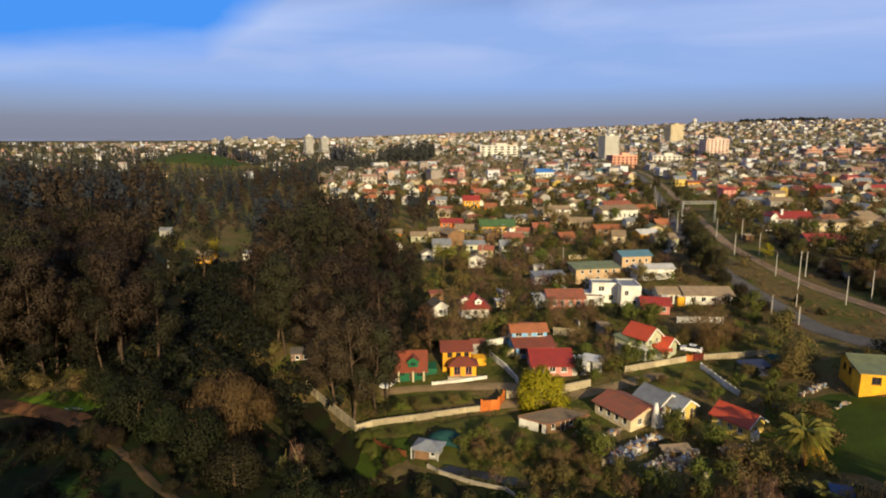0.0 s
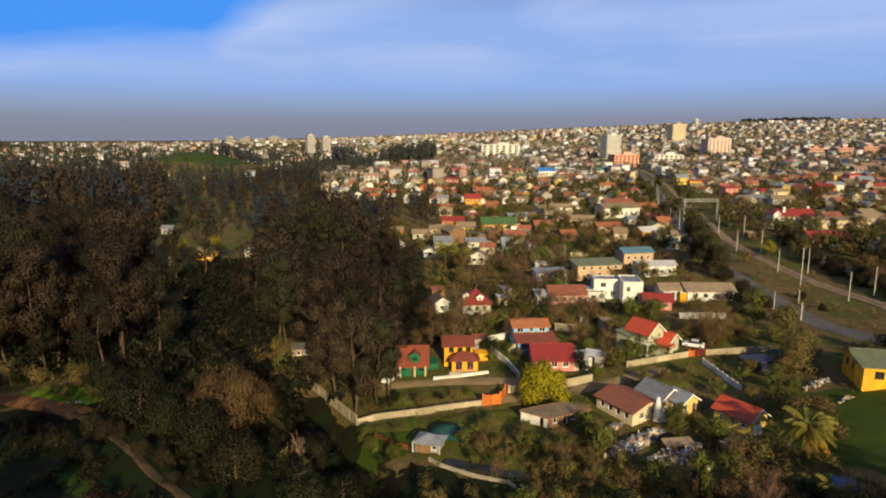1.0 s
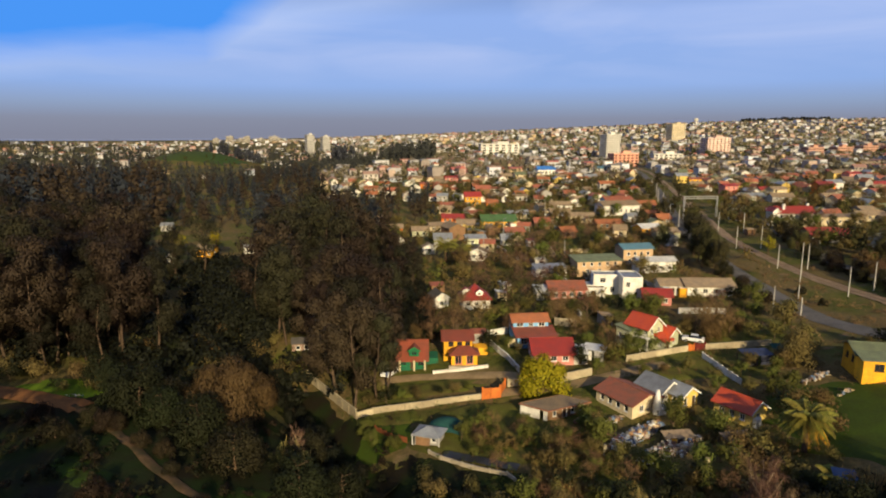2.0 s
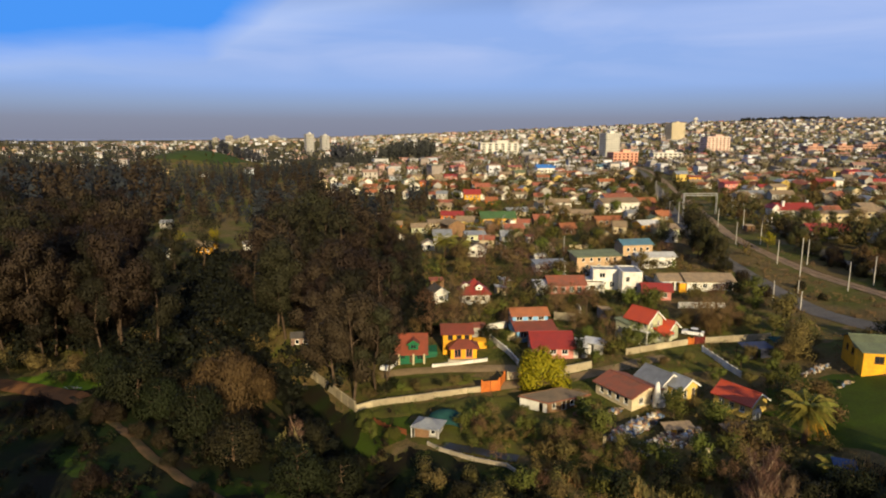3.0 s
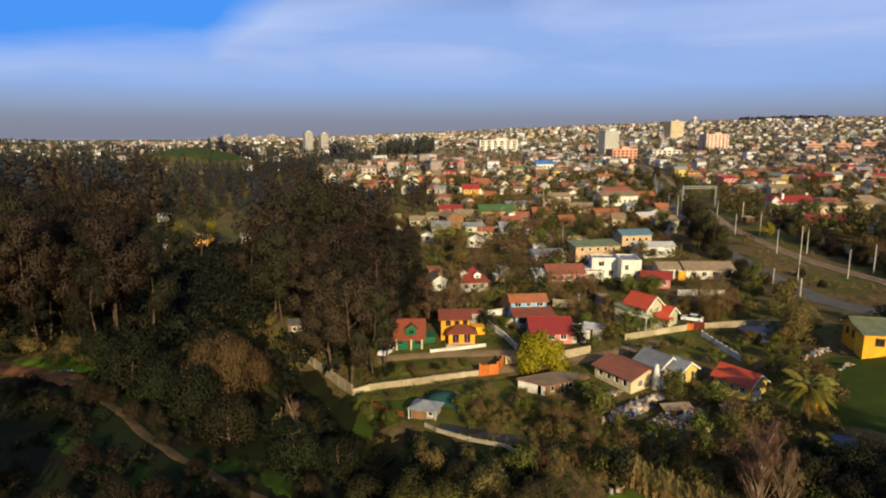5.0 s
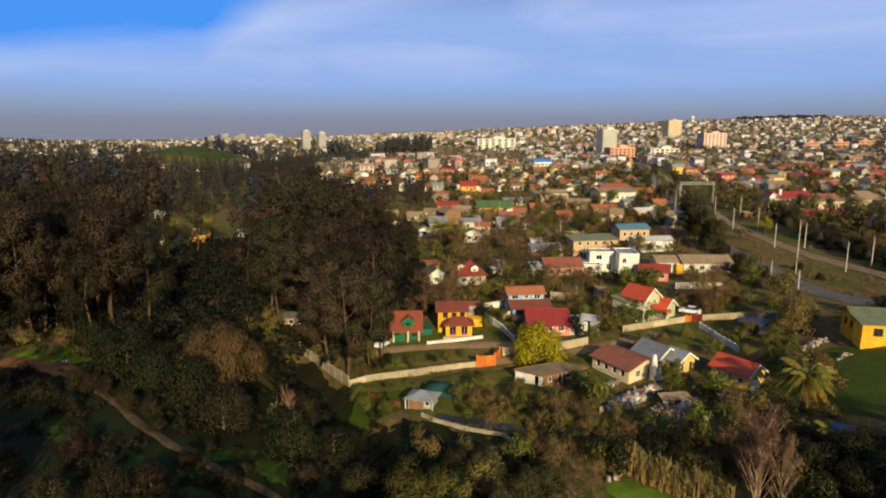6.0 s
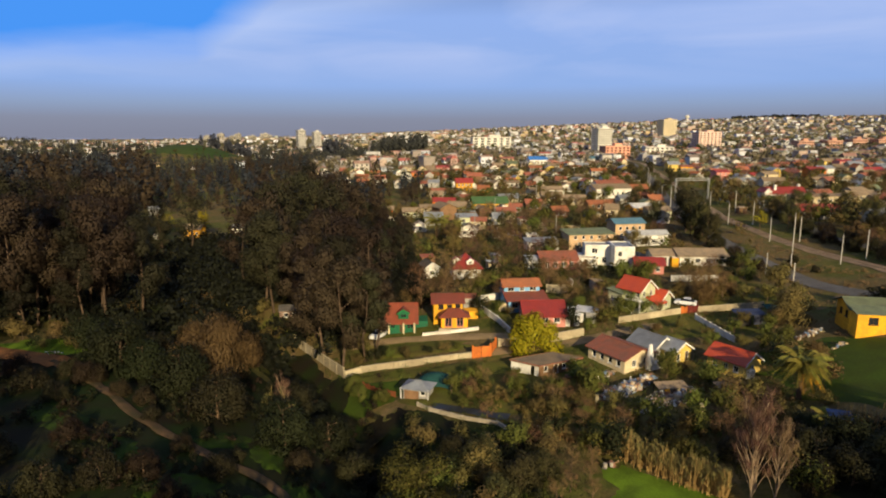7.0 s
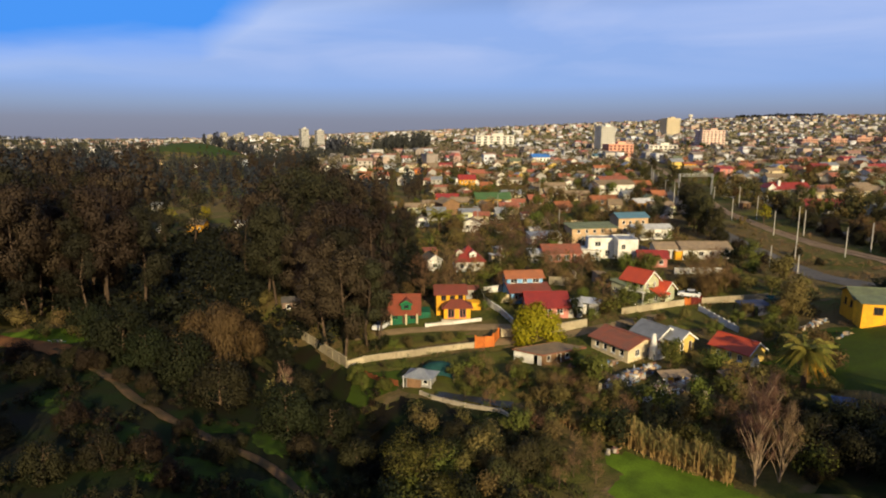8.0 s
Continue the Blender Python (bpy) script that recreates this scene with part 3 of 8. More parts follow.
def block(house, cx, cy, w, d, h, wall, roof, kind="gable", rise=1.4, ridge="x", over=0.45, holes=None, trim=None, base=0.0, sink=1.2, fascia=True):
    """Walls and roof of one body of a house, in the house's own axes. holes: side letter to (x, sill, width, height[, 'door'])."""
    holes, trim = holes or {}, trim or WHITE_TRIM
    g = Geo()
    x0, x1, y0, y1 = cx - w / 2, cx + w / 2, cy - d / 2, cy + d / 2
    sides = {"f": ((x0, y0, base), (1, 0), w), "r": ((x1, y0, base), (0, 1), d), "b": ((x1, y1, base), (-1, 0), w), "l": ((x0, y1, base), (0, -1), d)}
    for key, (p0, u, length) in sides.items():
        wall_side(g, p0, u, length, h, holes.get(key, ()))
        for hole in holes.get(key, ()):
            fit_window(house, p0, u, hole, trim, "door" if len(hole) > 4 else "window")
    if sink and base == 0:
        g.box(cx, cy, -sink, w + 0.1, d + 0.1, sink + 0.12)
    top = base + h
    r, o = Geo(), over
    t = 0.14
    if kind == "gable":
        if ridge == "x":
            g.add(((x0, y0, top), (x0, y1, top), (x0, cy, top + rise)), ((0, 2, 1),))
            g.add(((x1, y0, top), (x1, y1, top), (x1, cy, top + rise)), ((0, 1, 2),))
            dz = rise * o / (d / 2)
            for s in (-1, 1):
                e = cy + s * (d / 2 + o)
                pts = [(x0 - o, e, top - dz + t), (x1 + o, e, top - dz + t), (x1 + o, cy, top + rise + t), (x0 - o, cy, top + rise + t)]
                r.slab(pts if s < 0 else pts[::-1], t)
        else:
            g.add(((x0, y0, top), (x1, y0, top), (cx, y0, top + rise)), ((0, 1, 2),))
            g.add(((x0, y1, top), (x1, y1, top), (cx, y1, top + rise)), ((0, 2, 1),))
            dz = rise * o / (w / 2)
            for s in (-1, 1):
                e = cx + s * (w / 2 + o)
                pts = [(e, y1 + o, top - dz + t), (e, y0 - o, top - dz + t), (cx, y0 - o, top + rise + t), (cx, y1 + o, top + rise + t)]
                r.slab(pts if s < 0 else pts[::-1], t)
            if fascia:
                f = Geo()
                for s in (-1, 1):
                    e = cx + s * (w / 2 + o)
                    a, b = (e, y0 - o - 0.05, top - dz + t + 0.03), (cx, y0 - o - 0.05, top + rise + t + 0.03)
                    f.add((a, b, (b[0], b[1], b[2] - 0.3), (a[0], a[1], a[2] - 0.3), (a[0], a[1] + 0.05, a[2]), (b[0], b[1] + 0.05, b[2]), (b[0], b[1] + 0.05, b[2] - 0.3), (a[0], a[1] + 0.05, a[2] - 0.3)), ((0, 1, 2, 3), (4, 5, 1, 0), (3, 2, 6, 7)))
                part("bargeboard", f, trim, house)
    elif kind == "hip":
        i = min(w, d) / 2
        a, b = ((x0 + i, cy), (x1 - i, cy)) if w >= d else ((cx, y0 + i), (cx, y1 - i))
        dz = rise * o / i
        z, zt = top - dz + t, top + rise + t
        c = [(x0 - o, y0 - o, z), (x1 + o, y0 - o, z), (x1 + o, y1 + o, z), (x0 - o, y1 + o, z)]
        A, B = (*a, zt), (*b, zt)
        if w >= d:
            tops = ((c[0], c[1], B, A), (c[1], c[2], B), (c[2], c[3], A, B), (c[3], c[0], A))
        else:
            tops = ((c[0], c[1], A), (c[1], c[2], B, A), (c[2], c[3], B), (c[3], c[0], A, B))
        for q in tops:
            r.slab(q, t)
    elif kind == "shed":
        dz = rise / d * o
        r.slab([(x0 - o, y0 - o, top - dz + t), (x1 + o, y0 - o, top - dz + t), (x1 + o, y1 + o, top + rise + dz + t), (x0 - o, y1 + o, top + rise + dz + t)], t)
        g.add(((x0, y0, top), (x0, y1, top), (x0, y1, top + rise)), ((0, 2, 1),))
        g.add(((x1, y0, top), (x1, y1, top), (x1, y1, top + rise)), ((0, 1, 2),))
        g.quad((x1, y1, top), (x0, y1, top), (x0, y1, top + rise), (x1, y1, top + rise))
    else:
        r.slab([(x0 + 0.15, y0 + 0.15, top - 0.15), (x1 - 0.15, y0 + 0.15, top - 0.15), (x1 - 0.15, y1 - 0.15, top - 0.15), (x0 + 0.15, y1 - 0.15, top - 0.15)], 0.2)
        cap = Geo()
        for bx, by, sx, sy in ((cx, y0 + 0.1, w + 0.12, 0.26), (cx, y1 - 0.1, w + 0.12, 0.26), (x0 + 0.1, cy, 0.26, d - 0.34), (x1 - 0.1, cy, 0.26, d - 0.34)):
            cap.box(bx, by, top, sx, sy, 0.1)
        part("coping", cap, trim, house)
    part("wall", g, wall, house)
    if kind in ("gable", "hip"):
        cap = Geo()
        if kind == "hip":
            cap.box((A[0] + B[0]) / 2, (A[1] + B[1]) / 2, zt - 0.02, abs(B[0] - A[0]) + 0.24, abs(B[1] - A[1]) + 0.24, 0.09)
        elif ridge == "x":
            cap.box(cx, cy, top + rise + t - 0.04, w + 2 * o, 0.3, 0.09)
        else:
            cap.box(cx, cy, top + rise + t - 0.04, 0.3, d + 2 * o, 0.09)
        part("ridge_cap", cap, roof, house)
    part("roof", r, roof, house)


def row_of(n, length, sill, w, h, first=None):
    """n openings evenly along a wall."""
    gap = (length - n * w) / (n + 1)
    return [(gap + i * (w + gap), sill, w, h) for i in range(n)]


def house(label, x, y, rot, name="house", z=None):
    return thing(name, x, y, ground_z(x, y - 3.5) if z is None else z, rot, label, "house", "houses of the village")


def posts(owner, spots, h, size, mat, base=0.0, name="post"):
    for px, py in spots:
        part(name, Geo().box(px, py, base, size, size, h), mat, owner)


P, R = PLASTER, ROOF

# chalet with a steep orange roof and a green dormer
h = house("chalet with steep orange tin roof, green dormer and green porch", -6.2, 118.4, 2)
block(h, 0, 0.6, 5.4, 6.4, 2.25, P["green"], R["orange"], "gable", 2.7, "x", 0.5, {"f": [(0.5, 0.9, 1.0, 1.0), (2.2, 0.0, 0.95, 2.1, "door"), (3.7, 0.8, 1.2, 1.2)], "r": row_of(2, 6.4, 0.9, 1.0, 1.1)}, GREEN_TRIM)
block(h, 0.35, -1.1, 1.9, 2.6, 1.2, P["green"], R["orange"], "gable", 0.6, "y", 0.25, {"f": [(0.4, 0.2, 1.1, 0.85)]}, GREEN_TRIM, base=2.7, sink=0)
posts(h, [(-2.4, -3.1), (0.35, -3.1), (2.4, -3.1)], 2.1, 0.32, P["cream"], name="pillar")
part("annexe", Geo().box(3.9, 1.0, -0.5, 2.2, 4.0, 2.3), P["green"], h, "low green lean-to")

# yellow two-storey house with a projecting ground floor
h = house("bright yellow two-storey house with brick-red roofs", 2.6, 121.0, 3)
block(h, 0, 0, 5.6, 5.4, 4.25, P["yellow"], R["orange"], "gable", 1.05, "x", 0.5, {"f": [(0.9, 2.95, 1.0, 1.05), (2.6, 2.95, 1.0, 0.9), (4.2, 2.95, 0.95, 1.05)], "l": [(1.2, 2.9, 1.0, 1.1), (3.4, 1.0, 1.0, 1.1)], "r": row_of(2, 5.4, 2.9, 1.0, 1.1)}, DARK_WOOD)
block(h, 1.0, -4.1, 5.0, 3.0, 2.45, P["yellow"], R["orange"], "hip", 0.9, "x", 0.5, {"f": [(0.7, 0.35, 1.3, 1.75), (2.9, 0.35, 1.3, 1.75)], "l": [(1.0, 0.9, 1.0, 1.1)]}, P["pink"])
part("door_step", Geo().box(1.0, -5.95, -0.6, 6.0, 0.9, 0.72), CONCRETE, h)
part("annexe", Geo().box(4.7, 0.4, -0.5, 2.6, 3.0, 2.4), P["yellow"], h, "low yellow side building")

# blue house, two roofs one above the other
h = house("blue two-storey house with faded brick-red roofs", 18.6, 127.0, 6)
block(h, -0.6, 1.8, 7.4, 4.4, 4.4, P["blue"], R["brick"], "gable", 0.95, "x", 0.45, {"f": [(0.7, 3.25, 1.4, 0.9), (3.2, 3.25, 1.0, 0.9), (5.3, 3.25, 1.4, 0.9)], "l": row_of(2, 4.4, 3.0, 0.9, 1.0)})
block(h, -0.3, -2.3, 7.8, 3.6, 2.3, P["blue"], R["orange"], "shed", 0.8, "x", 0.5, {"f": [(0.7, 0.7, 1.3, 1.3), (2.6, 0.0, 0.95, 2.1, "door"), (4.0, 0.7, 1.4, 1.3), (6.0, 0.7, 1.3, 1.3)], "l": [(1.2, 0.9, 1.2, 1.1)]})

# deep red roofed house behind the mimosa
h = house("low house with a big dark red tin roof and pink gable", 20.8, 118.2, 1)
block(h, 0, 0, 7.6, 7.6, 2.3, P["pink"], R["red"], "gable", 1.9, "x", 0.5, {"f": row_of(3, 7.6, 0.9, 1.2, 1.1), "l": row_of(2, 7.6, 0.9, 1.1, 1.1), "r": row_of(2, 7.6, 0.9, 1.1, 1.1)})
block(h, 5.2, -1.6, 2.6, 3.8, 2.2, P["white"], R["white"], "shed", 0.4, "x", 0.3, {"f": [(0.8, 0.0, 0.9, 1.95, "door")], "r": row_of(1, 3.8, 0.9, 1.0, 1.0)})

# two-storey house with scarlet roofs and pale green gables
h = house("two-storey pale green house with scarlet tin roofs", 40.4, 123.6, 36)
h.scale = (0.8, 0.8, 0.96)
block(h, 0, -0.5, 5.8, 6.6, 4.8, P["sage"], R["scarlet"], "gable", 1.9, "y", 0.6, {"f": [(0.9, 3.3, 1.0, 1.2), (3.7, 3.3, 1.0, 1.2), (2.2, 0.9, 1.3, 1.2)], "l": [(1.0, 3.2, 1.0, 1.2), (3.4, 3.0, 1.0, 1.9), (5.2, 3.2, 1.0, 1.2), (1.2, 0.8, 1.2, 1.2), (4.8, 0.8, 1.2, 1.2)], "r": row_of(3, 6.6, 3.2, 1.0, 1.1)})
block(h, 4.7, -3.2, 3.8, 5.4, 2.9, P["sage"], R["scarlet"], "gable", 1.3, "y", 0.6, {"f": [(1.3, 0.9, 1.1, 1.3)], "r": row_of(2, 5.4, 0.9, 1.0, 1.2)})
block(h, 1.0, -5.6, 3.2, 2.8, 2.3, P["sage"], R["scarlet"], "shed", 0.8, "x", 0.4, {"f": [(1.1, 0.0, 1.0, 2.0, "door")], "l": [(0.8, 0.9, 1.0, 1.0)]})
block(h, -4.0, 2.0, 2.6, 4.2, 3.8, P["sage"], R["green"], "shed", 0.5, "x", 0.4, {"l": row_of(2, 4.2, 2.1, 1.0, 1.0)})
b = Geo().box(-3.5, -2.4, 2.7, 1.3, 4.4, 0.16)
part("balcony", b, WHITE_TRIM, h, "white balcony with railing")
rail_geo = Geo().box(-4.1, -2.4, 3.6, 0.07, 4.4, 0.07)
for i in range(9):
    rail_geo.box(-4.1, -4.5 + i * 0.53, 2.86, 0.05, 0.05, 0.75)
part("railing", rail_geo, WHITE_TRIM, h)
posts(h, [(-4.1, -4.5), (-4.1, -2.4), (-4.1, -0.3)], 2.7, 0.18, WHITE_TRIM)

# white flat-roofed modern house
h = house("white flat-roofed modern two-storey house", 46.6, 155.2, -4)
block(h, 0, 0, 4.8, 8.0, 5.6, P["white"], R["grey"], "flat", holes={"f": [(0.8, 3.2, 1.0, 1.3), (2.8, 0.9, 0.9, 1.2)], "r": [(1.2, 3.3, 0.8, 1.1), (4.0, 3.3, 0.8, 1.1), (1.6, 1.0, 0.9, 1.1), (5.0, 1.0, 0.9, 1.1)]})
block(h, -5.6, 3.0, 6.3, 4.6, 5.2, P["white"], R["grey"], "flat", holes={"f": [(1.6, 3.1, 1.5, 1.3), (4.2, 0.6, 1.2, 1.6)]})
block(h, -8.6, -0.8, 4.6, 2.9, 2.4, P["white"], R["tan"], "flat", holes={"f": [(1.0, 0.7, 1.4, 1.1)]})

# peach terrace and the blue-roofed wing behind it
h = house("peach-coloured two-storey house with flat grey-green roof", 43.4, 178.0, 10)
block(h, 0, 0, 13.2, 6.2, 4.1, P["peach"], R["green"], "shed", 0.7, "x", 0.4, {"f": row_of(5, 13.2, 2.8, 0.9, 1.0) + row_of(3, 13.2, 0.5, 1.1, 1.4), "r": row_of(2, 6.2, 2.8, 0.9, 1.0)})
h = house("peach house with a blue-grey tin roof", 57.6, 189.0, 10)
block(h, 0, 0, 9.4, 6.0, 4.8, P["peach"], R["blue"], "gable", 1.1, "x", 0.4, {"f": row_of(4, 9.4, 2.8, 0.9, 1.1) + row_of(3, 9.4, 0.6, 1.0, 1.3), "r": row_of(2, 6.0, 2.8, 0.9, 1.0)})
h = house("long low white shed with pale roof", 60.4, 178.5, 4)
block(h, 0, 0, 11.0, 5.0, 3.2, P["white"], R["white"], "gable", 0.9, "x", 0.4, {"f": row_of(4, 11.0, 1.0, 1.0, 1.0), "r": row_of(1, 5.0, 1.0, 1.2, 1.0)})
h = house("low white outbuildings with grey roof", 30.0, 176.0, 8)
block(h, 0, 0, 9.0, 4.4, 2.5, P["white"], R["grey"], "shed", 0.5, "x", 0.3, {"f": row_of(4, 9.0, 0.8, 1.1, 1.0)})

# long bungalow with faded roof
h = house("long white bungalow with faded tan roof", 63.6, 156.2, -2)
block(h, 2.6, 0, 11.4, 7.4, 2.6, P["white"], R["tan"], "gable", 1.2, "x", 0.6, {"f": row_of(4, 11.4, 0.8, 1.2, 1.2), "r": row_of(2, 7.4, 0.9, 1.1, 1.1)})
block(h, -6.4, 0.6, 5.6, 6.0, 2.5, P["white"], R["tan"], "gable", 1.0, "x", 0.5, {"f": [(0.6, 0.6, 1.3, 1.2), (2.6, 0.0, 0.9, 2.0, "door"), (4.0, 0.7, 1.0, 1.1)]})
block(h, -4.2, -3.3, 1.6, 1.4, 2.1, P["yellow"], R["tan"], "flat")
block(h, -8.2, -3.2, 1.6, 1.4, 2.1, P["blue"], R["tan"], "flat")

# house with brown-red roof and porch
h = house("low house with dark brick-red roof and white gable", 30.0, 156.0, 4)
block(h, 0.6, 0, 9.0, 6.4, 2.5, P["pink"], R["rust"], "gable", 1.5, "x", 0.5, {"f": row_of(4, 9.0, 0.6, 1.1, 1.4), "l": row_of(2, 6.4, 0.9, 1.0, 1.0)})
block(h, -5.6, -1.0, 3.2, 4.6, 2.2, P["white"], R["white"], "shed", 0.5, "x", 0.3, {"f": row_of(1, 3.2, 0.9, 1.0, 1.0)})

h = house("small bright red-roofed house with red walls", 51.4, 149.0, -8)
block(h, 0, 0, 6.4, 4.8, 2.4, P["pink"], R["red"], "gable", 1.2, "x", 0.5, {"f": row_of(3, 6.4, 0.7, 1.0, 1.2), "r": row_of(1, 4.8, 0.8, 1.1, 1.1)})

# red hipped house with two white dormers
h = house("white house with red hipped roof and two white dormers", 7.4, 149.2, 6)
block(h, 0, 0, 6.6, 6.4, 2.7, P["white"], R["red"], "hip", 2.7, "x", 0.5, {"f": row_of(3, 6.6, 0.8, 1.0, 1.2), "l": row_of(2, 6.4, 0.9, 1.0, 1.1), "r": row_of(2, 6.4, 0.9, 1.0, 1.1)})
block(h, 0.7, -2.2, 1.5, 2.0, 0.8, P["white"], R["red"], "gable", 0.5, "y", 0.15, {"f": [(0.35, 0.15, 0.8, 0.55)]}, base=3.4, sink=0)
block(h, -2.3, -0.7, 1.6, 1.5, 0.9, P["white"], R["red"], "gable", 0.5, "y", 0.15, {"f": [(0.35, 0.15, 0.8, 0.55)]}, base=3.3, sink=0)

# grey roofed house with a yellow gable
h = house("house with long grey zinc roof and yellow front gable", 36.2, 100.7, 30)
block(h, 0.2, 0.2, 4.6, 5.2, 2.3, P["grey"], R["grey"], "gable", 1.4, "y", 0.45, {"l": row_of(3, 6.4, 0.8, 1.0, 1.1)})
block(h, 1.4, -3.6, 3.8, 3.2, 2.3, P["lemon"], R["grey"], "gable", 1.2, "y", 0.4, {"f": [(0.5, 0.6, 0.8, 1.2), (2.4, 0.0, 0.9, 1.95, "door")], "r": row_of(2, 3.2, 0.8, 0.7, 1.1), "l": row_of(1, 3.2, 0.8, 0.8, 1.0)})

# red roofed house with a pale yellow gable
h = house("house with red tin roof and pale yellow gable wall", 46.0, 92.3, 33)
h.scale = (0.82, 0.82, 0.9)
block(h, 0, 0, 5.2, 7.4, 2.5, P["lemon"], R["scarlet"], "gable", 1.5, "y", 0.5, {"f": [(1.9, 0.8, 1.2, 1.2)], "l": row_of(3, 7.4, 0.8, 1.0, 1.1), "r": row_of(3, 7.4, 0.8, 1.0, 1.1)})
part("porch_wall", Geo().box(-1.4, -4.3, -0.6, 1.6, 0.8, 2.2), P["white"], h)

# long brown house skewed to fit the camera's view, limewashed end to the lot
h = house("long low brown wooden house with white end wall", 16.4, 93.9, 0, z=ground_z(16.4, 93.9))
CORNERS = ((-4.0, 2.7), (0.0, 0.0), (7.2, 3.2), (3.2, 5.9))
front_len, front_dir = math.hypot(7.2, 3.2), (7.2 / math.hypot(7.2, 3.2), 3.2 / math.hypot(7.2, 3.2))
end_len, end_dir = math.hypot(4.0, 2.7), (4.0 / math.hypot(4.0, 2.7), -2.7 / math.hypot(4.0, 2.7))
front_holes = [(1.0, 0.7, 0.7, 0.9), (2.8, 0.0, 0.9, 1.7, "door"), (4.4, 0.7, 0.8, 0.9), (6.2, 0.7, 0.8, 0.9)]
g = Geo()
wall_side(g, (0, 0, 0), front_dir, front_len, 1.8, front_holes)
for hole in front_holes:
    fit_window(h, (0, 0, 0), front_dir, hole, WHITE_TRIM, "door" if len(hole) > 4 else "window")
for (xa, ya), (xb, yb) in zip(CORNERS, CORNERS[1:] + CORNERS[:1]):
    g.quad((xa, ya, -0.9), (xb, yb, -0.9), (xb, yb, 0), (xa, ya, 0))
for (xa, ya), (xb, yb) in ((CORNERS[2], CORNERS[3]), (CORNERS[3], CORNERS[0])):
    g.quad((xa, ya, 0), (xb, yb, 0), (xb, yb, 2.1), (xa, ya, 2.1))
part("wall", g, P["brown"], h)
g = Geo()
wall_side(g, (-4.0, 2.7, -0.8), end_dir, end_len, 2.7, [(3.4, 0.8, 0.7, 1.6)])
part("end_wall", g, P["white"], h, "limewashed end wall")
r_geo = Geo()
for (p0, p1, p2, p3) in (((-4.3, 2.5, 1.95), (0.1, -0.5, 1.95), (7.6, 2.9, 2.05), (3.3, 5.9, 2.05)),):
    r_geo.slab([p0, p1, p2, p3], 0.14)
part("roof", r_geo, R["tan"], h)
part("roof_edge", Geo().tube([(-4.3, 2.5, 1.97), (0.1, -0.5, 1.97), (7.6, 2.9, 2.07)], [0.09, 0.09, 0.09], 5), R["rust"], h)

# rusty roofed house with a conical chimney
h = house("low house with rusty red tin roof, pale plastered walls", 30.6, 98.6, 30)
block(h, 0, 0, 6.8, 8.0, 2.2, P["cream"], R["rust"], "gable", 1.15, "y", 0.45, {"f": row_of(2, 6.8, 0.7, 1.0, 1.1), "l": row_of(4, 8.0, 0.7, 0.9, 1.1)}, fascia=False)
cone = Geo().tube([(1.2, -4.9, -0.6), (1.2, -4.9, 1.4), (1.2, -4.9, 4.2)], [0.72, 0.66, 0.26], 14)
part("chimney", cone, P["white"], h, "tall whitewashed conical chimney", smooth=True)
part("chimney_base", Geo().box(2.4, -4.9, -0.6, 1.8, 1.6, 1.7), P["white"], h)

# yellow house at the edge of the field
h = house("bright yellow house with grey-green roof", 73.6, 100.6, -13)
block(h, 0.5, 0, 11.5, 6.0, 3.0, P["yellow"], R["green"], "gable", 1.1, "x", 0.6, {"f": [(4.2, 1.1, 1.1, 1.2), (7.2, 1.1, 1.1, 1.2), (9.8, 1.1, 1.1, 1.2)], "l": row_of(2, 6.0, 1.1, 1.0, 1.1)}, DARK_WOOD)
block(h, -3.0, -4.0, 4.6, 3.2, 2.9, P["yellow"], R["green"], "shed", 0.4, "x", 0.45, {"f": [(1.6, 1.1, 1.4, 1.2)], "r": row_of(1, 3.2, 1.1, 0.9, 1.1)}, DARK_WOOD)

# garden shed and its shade net
s = thing("garden_shed", -2.2, 89.2, ground_z(-2.2, 88.6), -18, "small garden shed with pale zinc roof and red boards", "shed")
block(s, 0, 0, 3.7, 2.9, 1.7, P["grey"], R["grey"], "hip", 0.6, "x", 0.45, {"f": [(0.4, 0.0, 0.8, 1.7, "door"), (2.6, 0.7, 0.8, 0.8)]})
part("front_boards", Geo().box(-0.5, -1.66, 0.1, 2.2, 0.1, 1.35), P["brown"], s)
posts(s, [(2.1, -1.8), (-2.1, -1.8)], 1.8, 0.14, WHITE_TRIM)
n = Geo()
for i in range(9):
    for j in range(7):
        u, v = i / 8, j / 6
        n.v.append((-3.6 + 7.2 * u, -2.2 + 4.4 * v, 2.4 * (math.sin(math.pi * u) ** 0.5) * (0.45 + 0.55 * math.sin(math.pi * v)) + 0.25 * noise.noise((u * 5, v * 5, 2)) - 0.3))
for i in range(8):
    for j in range(6):
        q = i * 7 + j
        n.f.append((q, q + 7, q + 8, q + 1))
        n.m.append(0)
t = thing("shade_net", 0.6, 92.6, ground_z(0.6, 92.6), -14, "dark teal shade net draped over a garden frame", "shade net")
part("net", n, TEAL_NET, t, smooth=True)
posts(t, [(-3.2, -1.8), (3.2, -1.8), (3.2, 1.9), (-3.2, 1.9)], 1.4, 0.1, DARK_WOOD, -0.3)

